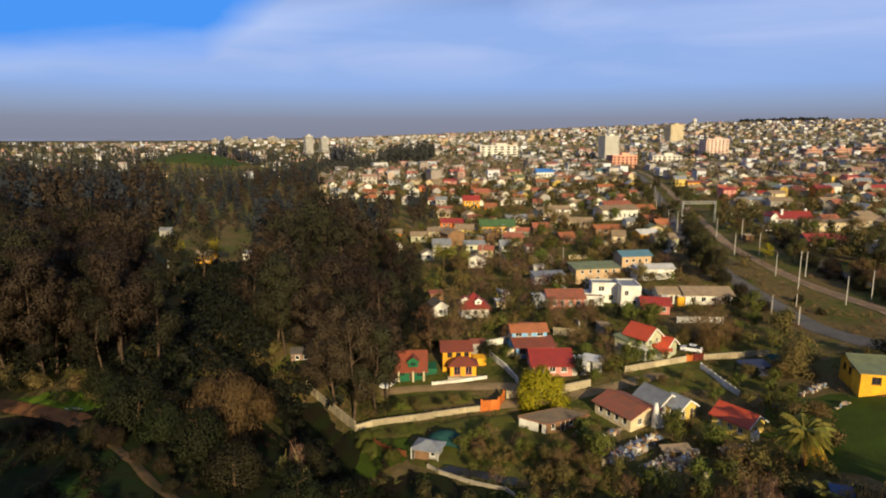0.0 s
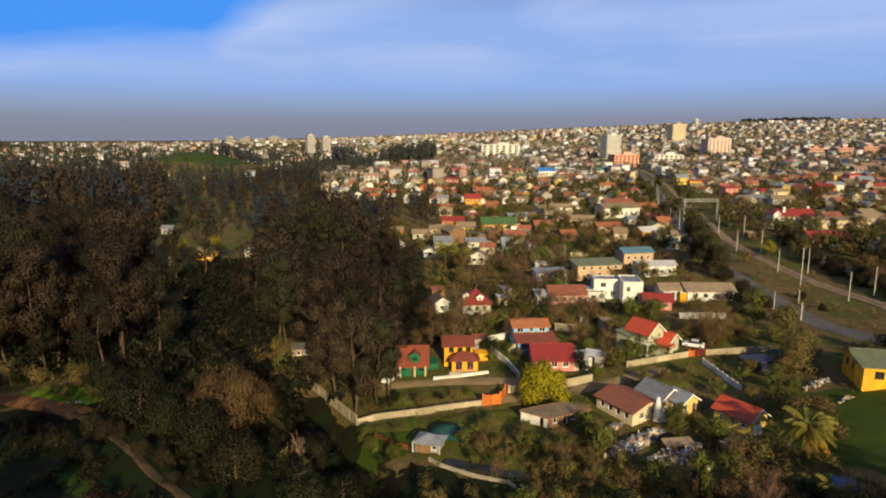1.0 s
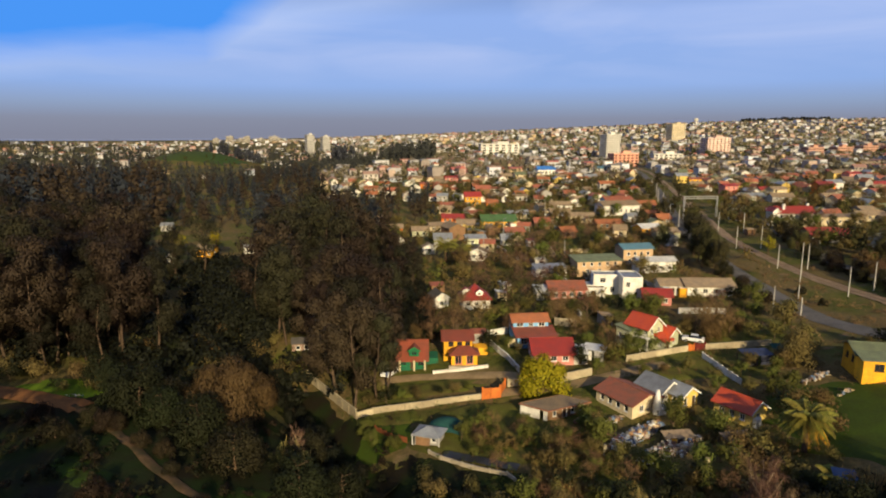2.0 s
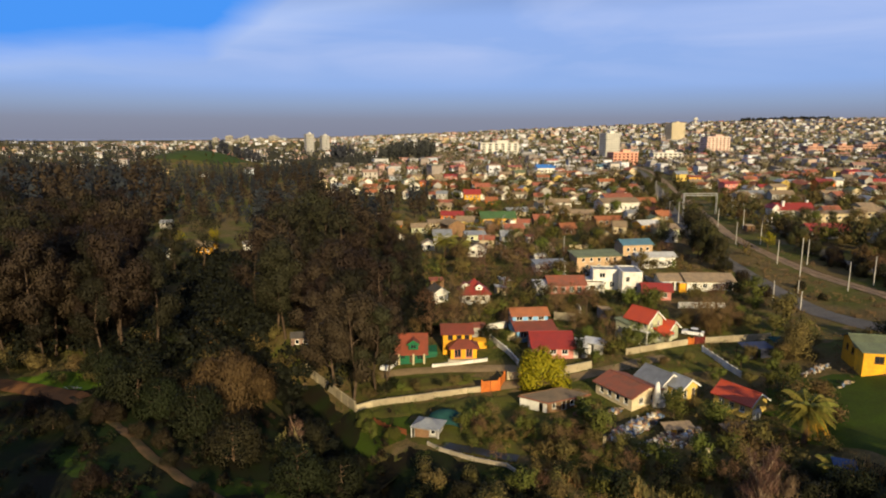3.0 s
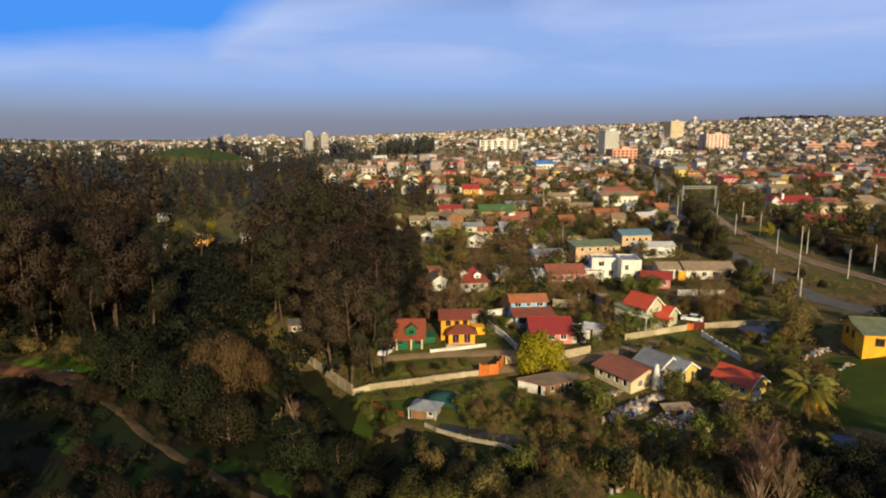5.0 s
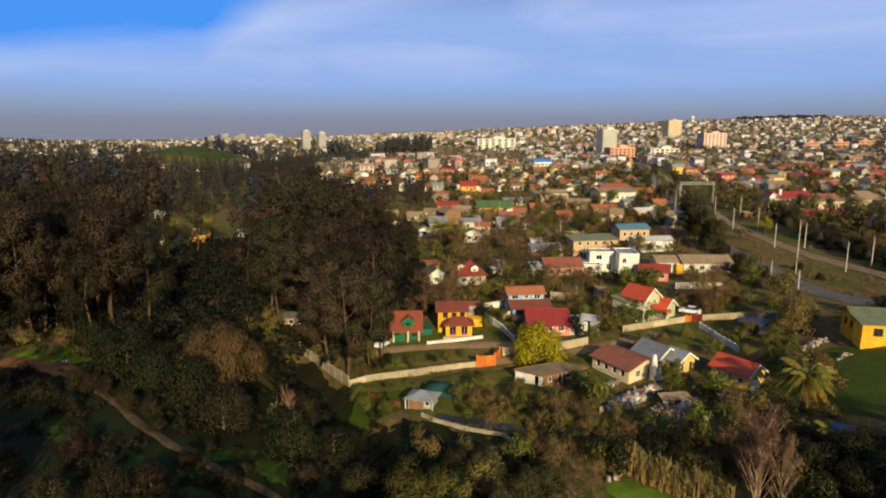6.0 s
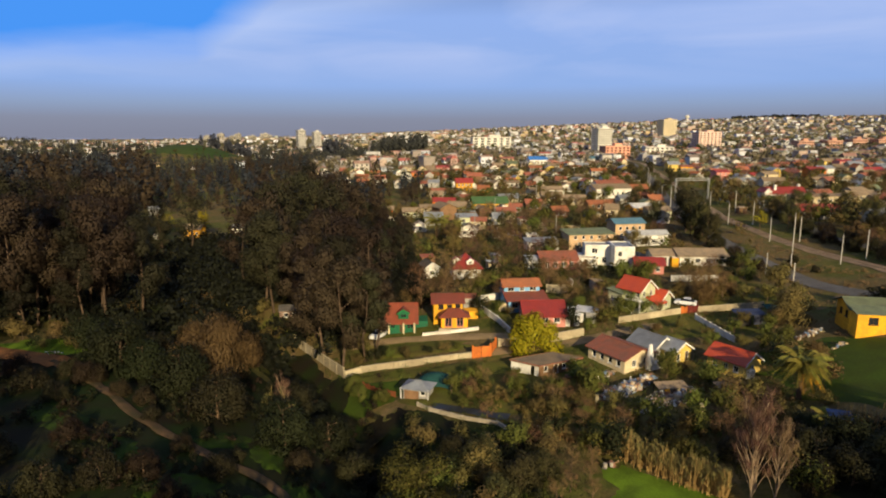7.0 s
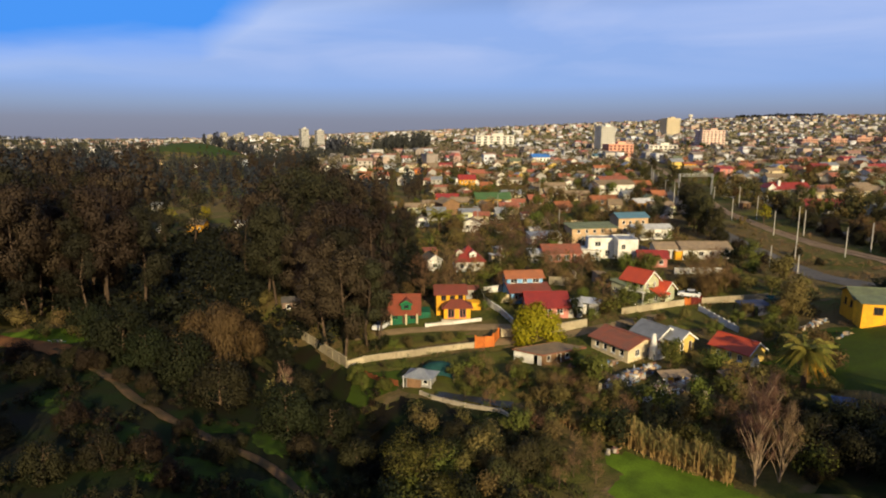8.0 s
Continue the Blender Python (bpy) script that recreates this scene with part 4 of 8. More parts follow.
# further houses of the village seen through the trees
h = house("low pinkish ruin with grey stones under tall trees", -31.0, 132.5, 10)
block(h, 0, 0, 4.4, 3.6, 1.9, surface("muted_pinkish_plaster", (0.30, 0.20, 0.16), (0.20, 0.14, 0.11)), R["dark"], "gable", 0.7, "x", 0.2, {"f": row_of(2, 4.4, 0.5, 0.9, 1.0)})
h = house("small white cottage behind garden trees", -1.4, 151.0, 20)
block(h, 0, 0, 3.4, 5.2, 2.6, P["white"], R["dark"], "gable", 1.1, "y", 0.3, {"f": [(1.1, 0.7, 1.1, 1.1)], "r": row_of(2, 5.2, 0.7, 0.9, 1.0)})
h = house("yellow cottage in a forest clearing", -86.4, 226.5, -6)
block(h, 0, 0, 6.0, 4.6, 2.8, P["yellow"], R["tan"], "gable", 1.4, "x", 0.5, {"f": row_of(3, 6.0, 0.8, 1.0, 1.1), "r": row_of(1, 4.6, 0.8, 1.0, 1.1)})
h = house("small pale hut in a forest clearing", -72.5, 232.0, 12)
block(h, 0, 0, 4.0, 3.2, 2.4, P["white"], R["grey"], "gable", 0.9, "x", 0.3, {"f": row_of(2, 4.0, 0.8, 0.8, 0.9)})
h = house("white hut with steep gable in a forest clearing", -93.6, 212.5, 25)
block(h, 0, 0, 2.6, 4.2, 3.0, P["white"], R["dark"], "gable", 1.6, "y", 0.3, {"f": [(0.8, 0.8, 1.0, 1.2)]})
h = house("small grey shed on the meadow", -126.0, 285.0, 10)
block(h, 0, 0, 5.0, 4.0, 2.6, P["grey"], R["grey"], "gable", 1.0, "x", 0.3)

# ---- houses between the village and the town ----
def mid_house(label, x, y, rot, w, d, hgt, rise, wall, roof, ridge):
    """A garden house: one body with real openings, sometimes a lean-to."""
    t = house(label, x, y, rot)
    n = max(1, int(w / 2.6))
    holes = {"f": row_of(n, w, 0.9, min(1.2, w / n * 0.5), 1.15), "r": row_of(max(1, int(d / 3)), d, 0.9, 1.0, 1.1)}
    if hgt > 4:
        holes["f"] += row_of(n, w, 3.2, min(1.2, w / n * 0.5), 1.1)
    block(t, 0, 0, w, d, hgt, PLASTER[wall], ROOF[roof], "gable", rise, ridge, 0.45, holes)
    if w > 7:
        block(t, w * 0.3, -d / 2 - 1.2, w * 0.35, 2.4, min(hgt, 2.5) - 0.3, PLASTER[wall], ROOF[roof], "shed", 0.35, "x", 0.25, {"f": row_of(1, w * 0.35, 0.8, 1.0, 1.0)})


mid_house("orange house with faded tan roof among garden trees", -20.7, 262.4, 4, 6.4, 5.6, 2.9, 1.2, "orange", "tan", "x")
mid_house("white house with faded tan roof among garden trees", -16.5, 229.2, 4, 3.2, 2.8, 2.5, 1.2, "white", "tan", "y")
mid_house("pale green house with faded tan roof among garden trees", -9.6, 252.4, 4, 6.6, 5.7, 2.5, 1.3, "sage", "tan", "x")
mid_house("white house with faded tan roof among garden trees", -5.2, 211.6, 10, 4.1, 3.6, 2.5, 1.1, "white", "tan", "y")
mid_house("grey house with grey zinc roof among garden trees", -0.6, 226.0, 4, 6.2, 5.4, 2.9, 1.5, "grey", "grey", "x")
mid_house("cream house with faded tan roof among garden trees", -2.2, 264.8, 10, 8.6, 7.0, 2.5, 1.1, "cream", "tan", "x")
mid_house("orange house with red roof among garden trees", 4.2, 292.3, -6, 10.4, 6.6, 2.5, 1.5, "orange", "red", "x")
mid_house("white house with rusty roof among garden trees", 14.8, 304.2, 16, 6.4, 5.6, 2.9, 1.1, "white", "rust", "x")
mid_house("pale yellow house with faded tan roof among garden trees", 9.2, 267.3, -6, 7.4, 5.6, 2.5, 1.6, "lemon", "tan", "x")
mid_house("pale green house with grey zinc roof among garden trees", 11.0, 224.6, 8, 6.9, 6.0, 2.7, 0.9, "sage", "grey", "x")
mid_house("cream house with rusty roof among garden trees", 14.7, 212.1, -6, 4.8, 4.2, 2.9, 1.0, "cream", "rust", "x")
mid_house("white house with faded tan roof among garden trees", 10.7, 198.4, -6, 5.5, 4.8, 2.7, 1.2, "white", "tan", "y")
mid_house("white house with rusty roof among garden trees", 0.3, 348.4, -6, 10.2, 5.6, 2.5, 1.0, "white", "rust", "x")
mid_house("grey two-storey house with grey zinc roof among garden trees", -1.0, 366.8, -6, 6.0, 5.2, 4.9, 1.3, "grey", "grey", "x")
mid_house("orange house with brick-coloured roof among garden trees", 26.1, 346.7, -6, 6.2, 5.4, 2.5, 1.6, "orange", "brick", "x")
mid_house("cream house with grey zinc roof among garden trees", 34.1, 295.9, 16, 10.1, 5.5, 2.5, 1.3, "cream", "grey", "x")
mid_house("brown house with rusty roof among garden trees", 26.2, 237.0, 10, 6.9, 6.0, 2.7, 1.2, "brown", "rust", "x")
mid_house("white house with grey zinc roof among garden trees", 21.9, 221.2, 8, 3.3, 2.8, 2.5, 1.5, "white", "grey", "x")
mid_house("orange house with rusty roof among garden trees", -10.0, 430.5, 4, 12.7, 5.3, 2.9, 1.1, "orange", "rust", "x")
mid_house("pink house with red roof among garden trees", 5.0, 464.5, 8, 9.8, 6.9, 2.5, 1.0, "pink", "red", "x")
mid_house("cream house with faded tan roof among garden trees", -21.3, 468.6, -6, 10.7, 7.3, 2.7, 0.9, "cream", "tan", "x")
mid_house("cream house with faded tan roof among garden trees", -36.9, 408.7, 4, 11.3, 5.9, 2.7, 1.4, "cream", "tan", "x")
mid_house("pink house with brick-coloured roof among garden trees", -48.4, 419.4, 4, 8.9, 7.4, 2.7, 1.1, "pink", "brick", "x")
mid_house("cream house with faded tan roof among garden trees", 50.4, 314.8, 16, 8.7, 7.4, 2.9, 1.4, "cream", "tan", "x")
mid_house("white house with faded tan roof among garden trees", 58.8, 320.8, 8, 10.5, 5.2, 2.5, 1.5, "white", "tan", "x")
mid_house("cream house with faded tan roof among garden trees", 59.5, 272.7, -6, 10.2, 5.7, 2.7, 1.3, "cream", "tan", "x")
mid_house("brown house with brick-coloured roof among garden trees", 65.3, 250.7, 8, 10.6, 5.4, 2.5, 1.2, "brown", "brick", "x")
mid_house("cream house with faded tan roof among garden trees", 65.0, 232.0, -6, 4.5, 3.9, 2.7, 1.6, "cream", "tan", "x")
mid_house("yellow house with pale tin roof among garden trees", 76.3, 235.4, 16, 8.0, 6.4, 2.5, 1.2, "yellow", "white", "x")
mid_house("pale green house with faded tan roof among garden trees", 79.9, 227.1, 4, 7.7, 5.5, 2.5, 0.9, "sage", "tan", "x")
mid_house("brown house with brick-coloured roof among garden trees", 89.5, 271.3, 10, 6.6, 5.4, 2.9, 0.9, "brown", "brick", "x")
mid_house("brown house with brick-coloured roof among garden trees", 88.5, 255.3, 10, 5.4, 4.7, 2.7, 1.6, "brown", "brick", "x")
mid_house("brown house with brick-coloured roof among garden trees", 96.7, 305.6, 8, 10.0, 5.3, 2.7, 1.4, "brown", "brick", "x")
mid_house("white house with faded tan roof among garden trees", 76.9, 211.1, 10, 3.1, 2.7, 2.7, 1.0, "white", "tan", "y")
mid_house("white house with grey zinc roof among garden trees", 79.2, 267.0, 16, 4.4, 3.8, 2.5, 1.1, "white", "grey", "x")
mid_house("white two-storey house with blue tin roof among garden trees", 123.6, 503.4, 16, 9.9, 6.1, 4.9, 1.5, "white", "blue", "x")
mid_house("orange house with rusty roof among garden trees", 92.5, 474.7, 4, 13.2, 6.2, 2.5, 1.1, "orange", "rust", "x")
mid_house("white house with faded tan roof among garden trees", 85.6, 402.4, 10, 8.5, 5.6, 2.5, 1.2, "white", "tan", "x")
mid_house("yellow two-storey house with rusty roof among garden trees", 159.0, 403.9, -6, 7.3, 5.7, 4.9, 0.9, "yellow", "rust", "x")
mid_house("pink two-storey house with red roof among garden trees", 158.9, 354.5, 8, 7.5, 6.5, 4.9, 1.0, "pink", "red", "x")
mid_house("pale yellow house with rusty roof among garden trees", 175.4, 378.2, 4, 5.6, 4.8, 2.7, 1.2, "lemon", "rust", "x")
mid_house("white house with grey zinc roof among garden trees", 156.6, 323.5, 8, 13.7, 6.1, 2.5, 1.1, "white", "grey", "x")
mid_house("cream house with red roof among garden trees", 179.1, 347.5, -6, 13.0, 6.6, 2.7, 1.3, "cream", "red", "x")
mid_house("grey house with faded tan roof among garden trees", 166.5, 312.7, -6, 10.2, 6.6, 2.7, 1.5, "grey", "tan", "x")
mid_house("orange two-storey house with red roof among garden trees", 204.3, 341.8, 4, 8.9, 7.4, 4.9, 1.5, "orange", "red", "x")
mid_house("white house with faded tan roof among garden trees", 188.5, 310.2, 10, 8.6, 5.7, 2.5, 1.2, "white", "tan", "x")
mid_house("white house with faded tan roof among garden trees", 185.9, 290.8, -6, 8.0, 6.5, 2.9, 1.5, "white", "tan", "y")
mid_house("white house with rusty roof among garden trees", 218.0, 320.0, 16, 8.3, 7.2, 2.9, 1.2, "white", "rust", "x")
mid_house("cream house with red roof among garden trees", 245.7, 358.2, 16, 15.8, 6.0, 2.5, 1.5, "cream", "red", "x")
mid_house("cream house with faded tan roof among garden trees", 164.7, 244.8, 10, 11.9, 5.5, 2.5, 1.3, "cream", "tan", "x")
mid_house("white house with grey zinc roof among garden trees", 137.4, 195.3, 16, 6.3, 5.5, 2.7, 1.5, "white", "grey", "x")
mid_house("pink two-storey house with red roof among garden trees", 261.5, 408.6, 10, 8.7, 6.4, 4.9, 1.0, "pink", "red", "x")
mid_house("pale yellow two-storey house with faded tan roof among garden trees", 256.5, 417.2, 8, 7.5, 6.5, 4.9, 1.4, "lemon", "tan", "x")
mid_house("pale green house with rusty roof among garden trees", 243.0, 448.8, 8, 12.5, 6.2, 2.7, 0.9, "sage", "rust", "x")
mid_house("white house with rusty roof among garden trees", 242.5, 425.2, 8, 9.0, 5.1, 2.5, 1.2, "white", "rust", "x")
mid_house("yellow two-storey house with faded tan roof among garden trees", 330.4, 498.6, 8, 14.6, 7.2, 4.9, 1.4, "yellow", "tan", "x")
mid_house("brown house with rusty roof among garden trees", 40.0, 258.8, 4, 6.3, 5.1, 2.9, 1.5, "brown", "rust", "x")
mid_house("grey house with rusty roof among garden trees", 32.2, 252.8, -6, 4.9, 4.3, 2.5, 1.0, "grey", "rust", "x")
mid_house("brown house with brick-coloured roof among garden trees", 45.8, 234.1, 16, 5.7, 5.0, 2.5, 1.5, "brown", "brick", "x")
mid_house("cream house with brick-coloured roof among garden trees", 190.2, 492.7, 10, 8.9, 5.8, 2.7, 1.5, "cream", "brick", "x")
mid_house("white house with brick-coloured roof among garden trees", 204.2, 492.7, 4, 9.7, 6.0, 2.5, 1.5, "white", "brick", "x")

# ---- larger buildings further off ----
h = thing("white_hall", 80.0, 292.0, ground_z(80, 290), 14, "long white hall with brown-grey roof", "building")
block(h, 0, 0, 18.0, 9.0, 4.6, P["white"], R["tan"], "gable", 1.6, "x", 0.5, {"f": row_of(7, 18.0, 1.2, 1.0, 1.6), "r": row_of(2, 9.0, 1.2, 1.2, 1.4)})
block(h, 4.0, 8.0, 14.0, 6.0, 6.0, P["white"], R["rust"], "gable", 1.4, "x", 0.5, {"f": row_of(5, 14.0, 4.4, 1.0, 1.0)})
h = thing("red_roofed_villa", 141.0, 255.5, ground_z(141, 253), 2, "white villa with bright red roof and white chimneys", "house")
block(h, 0, 0, 15.0, 7.0, 2.9, P["white"], R["red"], "gable", 2.2, "x", 0.5, {"f": row_of(7, 15.0, 0.8, 1.1, 1.4)})
block(h, -8.3, -1.0, 2.6, 5.4, 3.6, P["white"], R["red"], "gable", 1.3, "y", 0.4, {"f": [(0.8, 1.0, 1.0, 1.3)]})
posts(h, [(-4.5, -1.6), (6.8, 1.0)], 3.0, 0.9, WHITE_TRIM, 3.2, "chimney")
h = thing("long_cream_building", 146.0, 238.0, ground_z(146, 236), 4, "long low cream building with flat tan roof", "building")
block(h, 0, 0, 24.0, 5.0, 3.2, P["cream"], R["tan"], "shed", 0.5, "x", 0.4, {"f": row_of(9, 24.0, 1.0, 1.0, 1.2)})
h = thing("dark_red_roofed_house", 127.0, 208.5, ground_z(127, 206), -3, "low house with dark red roof beside the railway", "house")
block(h, 0, 0, 13.0, 8.0, 2.6, P["grey"], R["red"], "gable", 1.7, "x", 0.6, {"f": row_of(5, 13.0, 0.8, 1.1, 1.2)})
h = thing("green_roofed_hall", 23.0, 270.0, ground_z(23, 267), 4, "orange hall with bright green roof", "building")
block(h, 0, 0, 14.5, 8.0, 3.0, P["yellow"], R["meadow"], "gable", 2.2, "x", 0.6, {"f": row_of(6, 14.5, 0.7, 1.2, 1.5)})
h = thing("orange_house", 15.8, 356.0, ground_z(15.8, 353), 4, "orange two-storey house with red roof", "house")
block(h, 0, 0, 9.0, 8.0, 5.4, P["yellow"], R["red"], "gable", 2.2, "x", 0.5, {"f": row_of(4, 9.0, 3.4, 1.1, 1.3) + row_of(3, 9.0, 0.9, 1.2, 1.4)})
h = thing("blue_roofed_hall", 80.0, 505.0, ground_z(80, 500), 4, "hall with bright blue roof", "building")
block(h, 0, 0, 14.0, 12.0, 4.0, P["white"], surface("bright_blue_tin_roof", (0.06, 0.22, 0.62), (0.06, 0.18, 0.5), corrugated=2.0), "gable", 2.4, "x", 0.4, {"f": row_of(5, 14.0, 1.2, 1.2, 1.6)})


def tower_block(label, x, y, w, d, floors, rot, wall, band, name="apartment_block", storey=2.9, z=None, cols=6):
    """A tall block: walls, a parapet, a row of windows and a slab for each floor."""
    b = thing(name, x, y, ground_z(x, y) if z is None else z, rot, label, "building", "tall blocks of the town")
    hgt = floors * storey
    part("wall", Geo().box(0, 0, -6, w, d, hgt + 6), wall, b)
    part("parapet", Geo().box(0, 0, hgt, w + 0.4, d + 0.4, 1.0), wall, b)
    part("lift_house", Geo().box(w * 0.1, 0, hgt + 1.0, w * 0.3, d * 0.4, 2.6), wall, b)
    row = Geo()
    pitch = w / cols
    for i in range(cols):
        row.box(-w / 2 + pitch * (i + 0.5), -d / 2, 0, pitch * 0.55, 0.16, 1.4)
    for i in range(max(2, int(d / pitch))):
        row.box(w / 2, -d / 2 + pitch * (i + 0.5), 0, 0.16, pitch * 0.5, 1.4)
        row.box(-w / 2, -d / 2 + pitch * (i + 0.5), 0, 0.16, pitch * 0.5, 1.4)
    row_mesh = row.mesh("window_band", GLASS)
    slab_mesh = Geo().box(0, 0, 0, w + 0.7, d + 0.7, 0.35).mesh("floor_slab", band)
    for f in range(floors):
        o = tagged(part("window_band", row_mesh, None, b), kind="stuff")
        o.location = (0, 0, f * storey + 1.0)
        o = part("floor_slab", slab_mesh, None, b)
        o.location = (0, 0, f * storey + 2.55)
    return b


tower_block("pale grey-white apartment tower of many storeys", 217, 840, 21, 16, 13, 20, P["white"], P["grey"], z=7)
tower_block("cream apartment tower on the rising ground", 449, 1250, 30, 20, 11, 18, P["cream"], P["white"], z=33)
PALE = surface("pale_grey_render", (0.56, 0.55, 0.53), (0.48, 0.47, 0.45))
PINKWALL = surface("faded_pink_plaster", (0.66, 0.45, 0.38), (0.58, 0.41, 0.36))
tower_block("faded pink apartment block", 376, 890, 34, 18, 8, 10, PINKWALL, P["white"], z=17)
tower_block("salmon-coloured low block beside the tower", 193, 690, 28, 16, 4, 10, surface("salmon_plaster", (0.70, 0.36, 0.25), (0.62, 0.33, 0.24)), P["pink"], z=13)
tower_block("white apartment slab among houses", 257, 740, 34, 12, 3, 5, P["white"], P["grey"], z=14)
tower_block("white twin apartment tower above the trees", -233, 1110, 13, 13, 11, 30, PALE, P["grey"], z=12)
tower_block("white twin apartment tower above the trees", -208, 1120, 13, 13, 10, 30, PALE, P["grey"], z=12)
tower_block("long white public building of five storeys", 66, 775, 46, 18, 5, 6, P["white"], P["grey"], z=19)
for i, (bx, by) in enumerate(((448, 780), (478, 772), (520, 790), (545, 780))):
    tower_block("brick-coloured apartment block of four storeys", bx, by, 20, 14, 4, 8, surface("brick_red_plaster", (0.50, 0.27, 0.19), (0.42, 0.24, 0.18)), PINKWALL, z=ground_z(bx, by) - 1)
for i in range(7):
    tower_block("pale apartment slab on the horizon", -676 + i * 31, 1900 + 30 * (i % 3), 16 + 5 * (i % 3), 14, 5 + (i * 2) % 4, 12, P["grey"], P["cream"], z=18)
tank = thing("water_tower", 700, 1795, ground_z(700, 1795), 0, "white water tower on the ridge", "water tower")
part("shaft", Geo().tube([(0, 0, -2), (0, 0, 12)], [2.5, 2.0], 10), P["white"], tank)
part("tank", Geo().tube([(0, 0, 12), (0, 0, 14), (0, 0, 20), (0, 0, 22)], [2.0, 6.0, 6.0, 2.5], 12), P["white"], tank)


# ---- walls, gates and fences ----
def garden_wall(name, line, h, thick, mat, label, cap=True, pillars=3.0, kind=""):
    """A wall of panels between pillars along plan points."""
    a = line[0]
    w = thing(name, a[0], a[1], ground_z(*a), 0, label, "wall", kind=kind)
    ox, oy, oz = a[0], a[1], ground_z(*a)
    for (x0, y0), (x1, y1) in zip(line, line[1:]):
        length = math.hypot(x1 - x0, y1 - y0)
        n = max(1, round(length / pillars))
        rot = math.degrees(math.atan2(y1 - y0, x1 - x0))
        for i in range(n):
            mx, my = x0 + (x1 - x0) * (i + 0.5) / n, y0 + (y1 - y0) * (i + 0.5) / n
            ux, uy = (x1 - x0) / length, (y1 - y0) / length
            ends = []
            for s in (-0.5, 0.5):
                ex, ey = mx + ux * s * length / n, my + uy * s * length / n
                ends.append((ex - ox, ey - oy, ground_z(ex, ey) - oz))

            def slanted(lo, hi, t):
                g = Geo()
                vs = [(ex - uy * q * t / 2, ey + ux * q * t / 2, ez + e) for e in (lo, hi) for ex, ey, ez in ends for q in (-1, 1)]
                return g.add(vs, ((0, 1, 3, 2), (4, 6, 7, 5), (0, 2, 6, 4), (1, 5, 7, 3), (0, 4, 5, 1), (2, 3, 7, 6)))

            part("panel", slanted(-0.5, h, thick), mat, w)
            if cap:
                part("coping", slanted(h, h + 0.08, thick + 0.12), mat, w)
            px, py = x0 + (x1 - x0) * i / n, y0 + (y1 - y0) * i / n
            part("pillar", Geo().box(px - ox, py - oy, ground_z(px, py) - oz - 0.5, 0.26, thick + 0.1, h + 0.65, rot), mat, w)
    return w


garden_wall("boundary_wall", [(-27.2, 119.5), (-21.0, 109.8), (-14.9, 100.3)], 1.6, 0.18, WALLMAT, "weathered limewashed concrete boundary wall under tall trees")
garden_wall("boundary_wall", [(-14.7, 100.2), (-4, 100.9), (6.4, 102.6)], 1.0, 0.18, WALLMAT, "long pale concrete boundary wall along the lane")
garden_wall("garden_wall", [(11.4, 106.5), (19, 107.0), (27, 109.6)], 1.5, 0.18, WALLMAT, "pale garden wall below the red-roofed house")
garden_wall("boundary_wall", [(34.9, 115.2), (41.3, 117.2), (48.0, 119.0)], 1.15, 0.18, WALLMAT, "pale plastered wall below the scarlet-roofed house")
garden_wall("boundary_wall", [(51.7, 119.5), (57.4, 119.7), (64.4, 119.3)], 1.1, 0.18, WALLMAT, "pale plastered wall beside the maroon gate")
garden_wall("garden_wall", [(6.8, 127.0), (10.0, 128.6), (13.6, 130.2)], 1.5, 0.18, P["white"], "white garden wall behind the lawn")
garden_wall("garden_wall", [(9.6, 124.0), (12.2, 118.0), (14.0, 112.0)], 1.1, 0.16, P["white"], "low white garden wall beside the blue house")
garden_wall("garden_wall", [(-2.0, 113.2), (3.0, 113.6), (8.4, 114.6)], 0.5, 0.2, P["white"], "low white kerb wall before the yellow house")
garden_wall("garden_wall", [(24.5, 134.5), (29.0, 133.5)], 1.7, 0.16, P["cream"], "cream garden wall beside the blue house")
garden_wall("board_fence", [(49.5, 115.4), (50.4, 109.0), (51.2, 103.0)], 1.2, 0.1, WHITE_TRIM, "pale board fence between gardens", cap=False, pillars=1.6)
garden_wall("white_fence", [(-2.2, 85.4), (-0.4, 83.6), (4, 80.8), (8.6, 78.9), (9.6, 77.4)], 0.5, 0.14, CONCRETE, "low worn whitewashed fence at the edge of the lot", pillars=2.0)
garden_wall("board_fence", [(-11.0, 94.5), (-8.2, 91.0), (-5.6, 89.2)], 0.9, 0.08, RUSTBOARD, "low rusty board fence beside the shed", cap=False, pillars=1.4)
garden_wall("garden_wall", [(54, 140.5), (60, 140), (64, 139.0)], 1.3, 0.16, P["white"], "white garden wall among trees")


def sheet_gate(x0, y0, x1, y1, h, mat, label):
    g = thing("gate", x0, y0, ground_z(x0, y0), math.degrees(math.atan2(y1 - y0, x1 - x0)), label, "gate")
    length = math.hypot(x1 - x0, y1 - y0)
    for i in (0, 1):
        leaf = part("gate_leaf", Geo().box(length * (0.25 + 0.5 * i), 0, 0.05, length / 2 - 0.06, 0.08, h), mat, g)
        part("rail", Geo().box(length * (0.25 + 0.5 * i), -0.07, h * 0.5, length / 2 - 0.1, 0.05, 0.1), mat, leaf)
    posts(g, [(0, 0), (length, 0)], h + 0.9, 0.28, mat, -0.6)


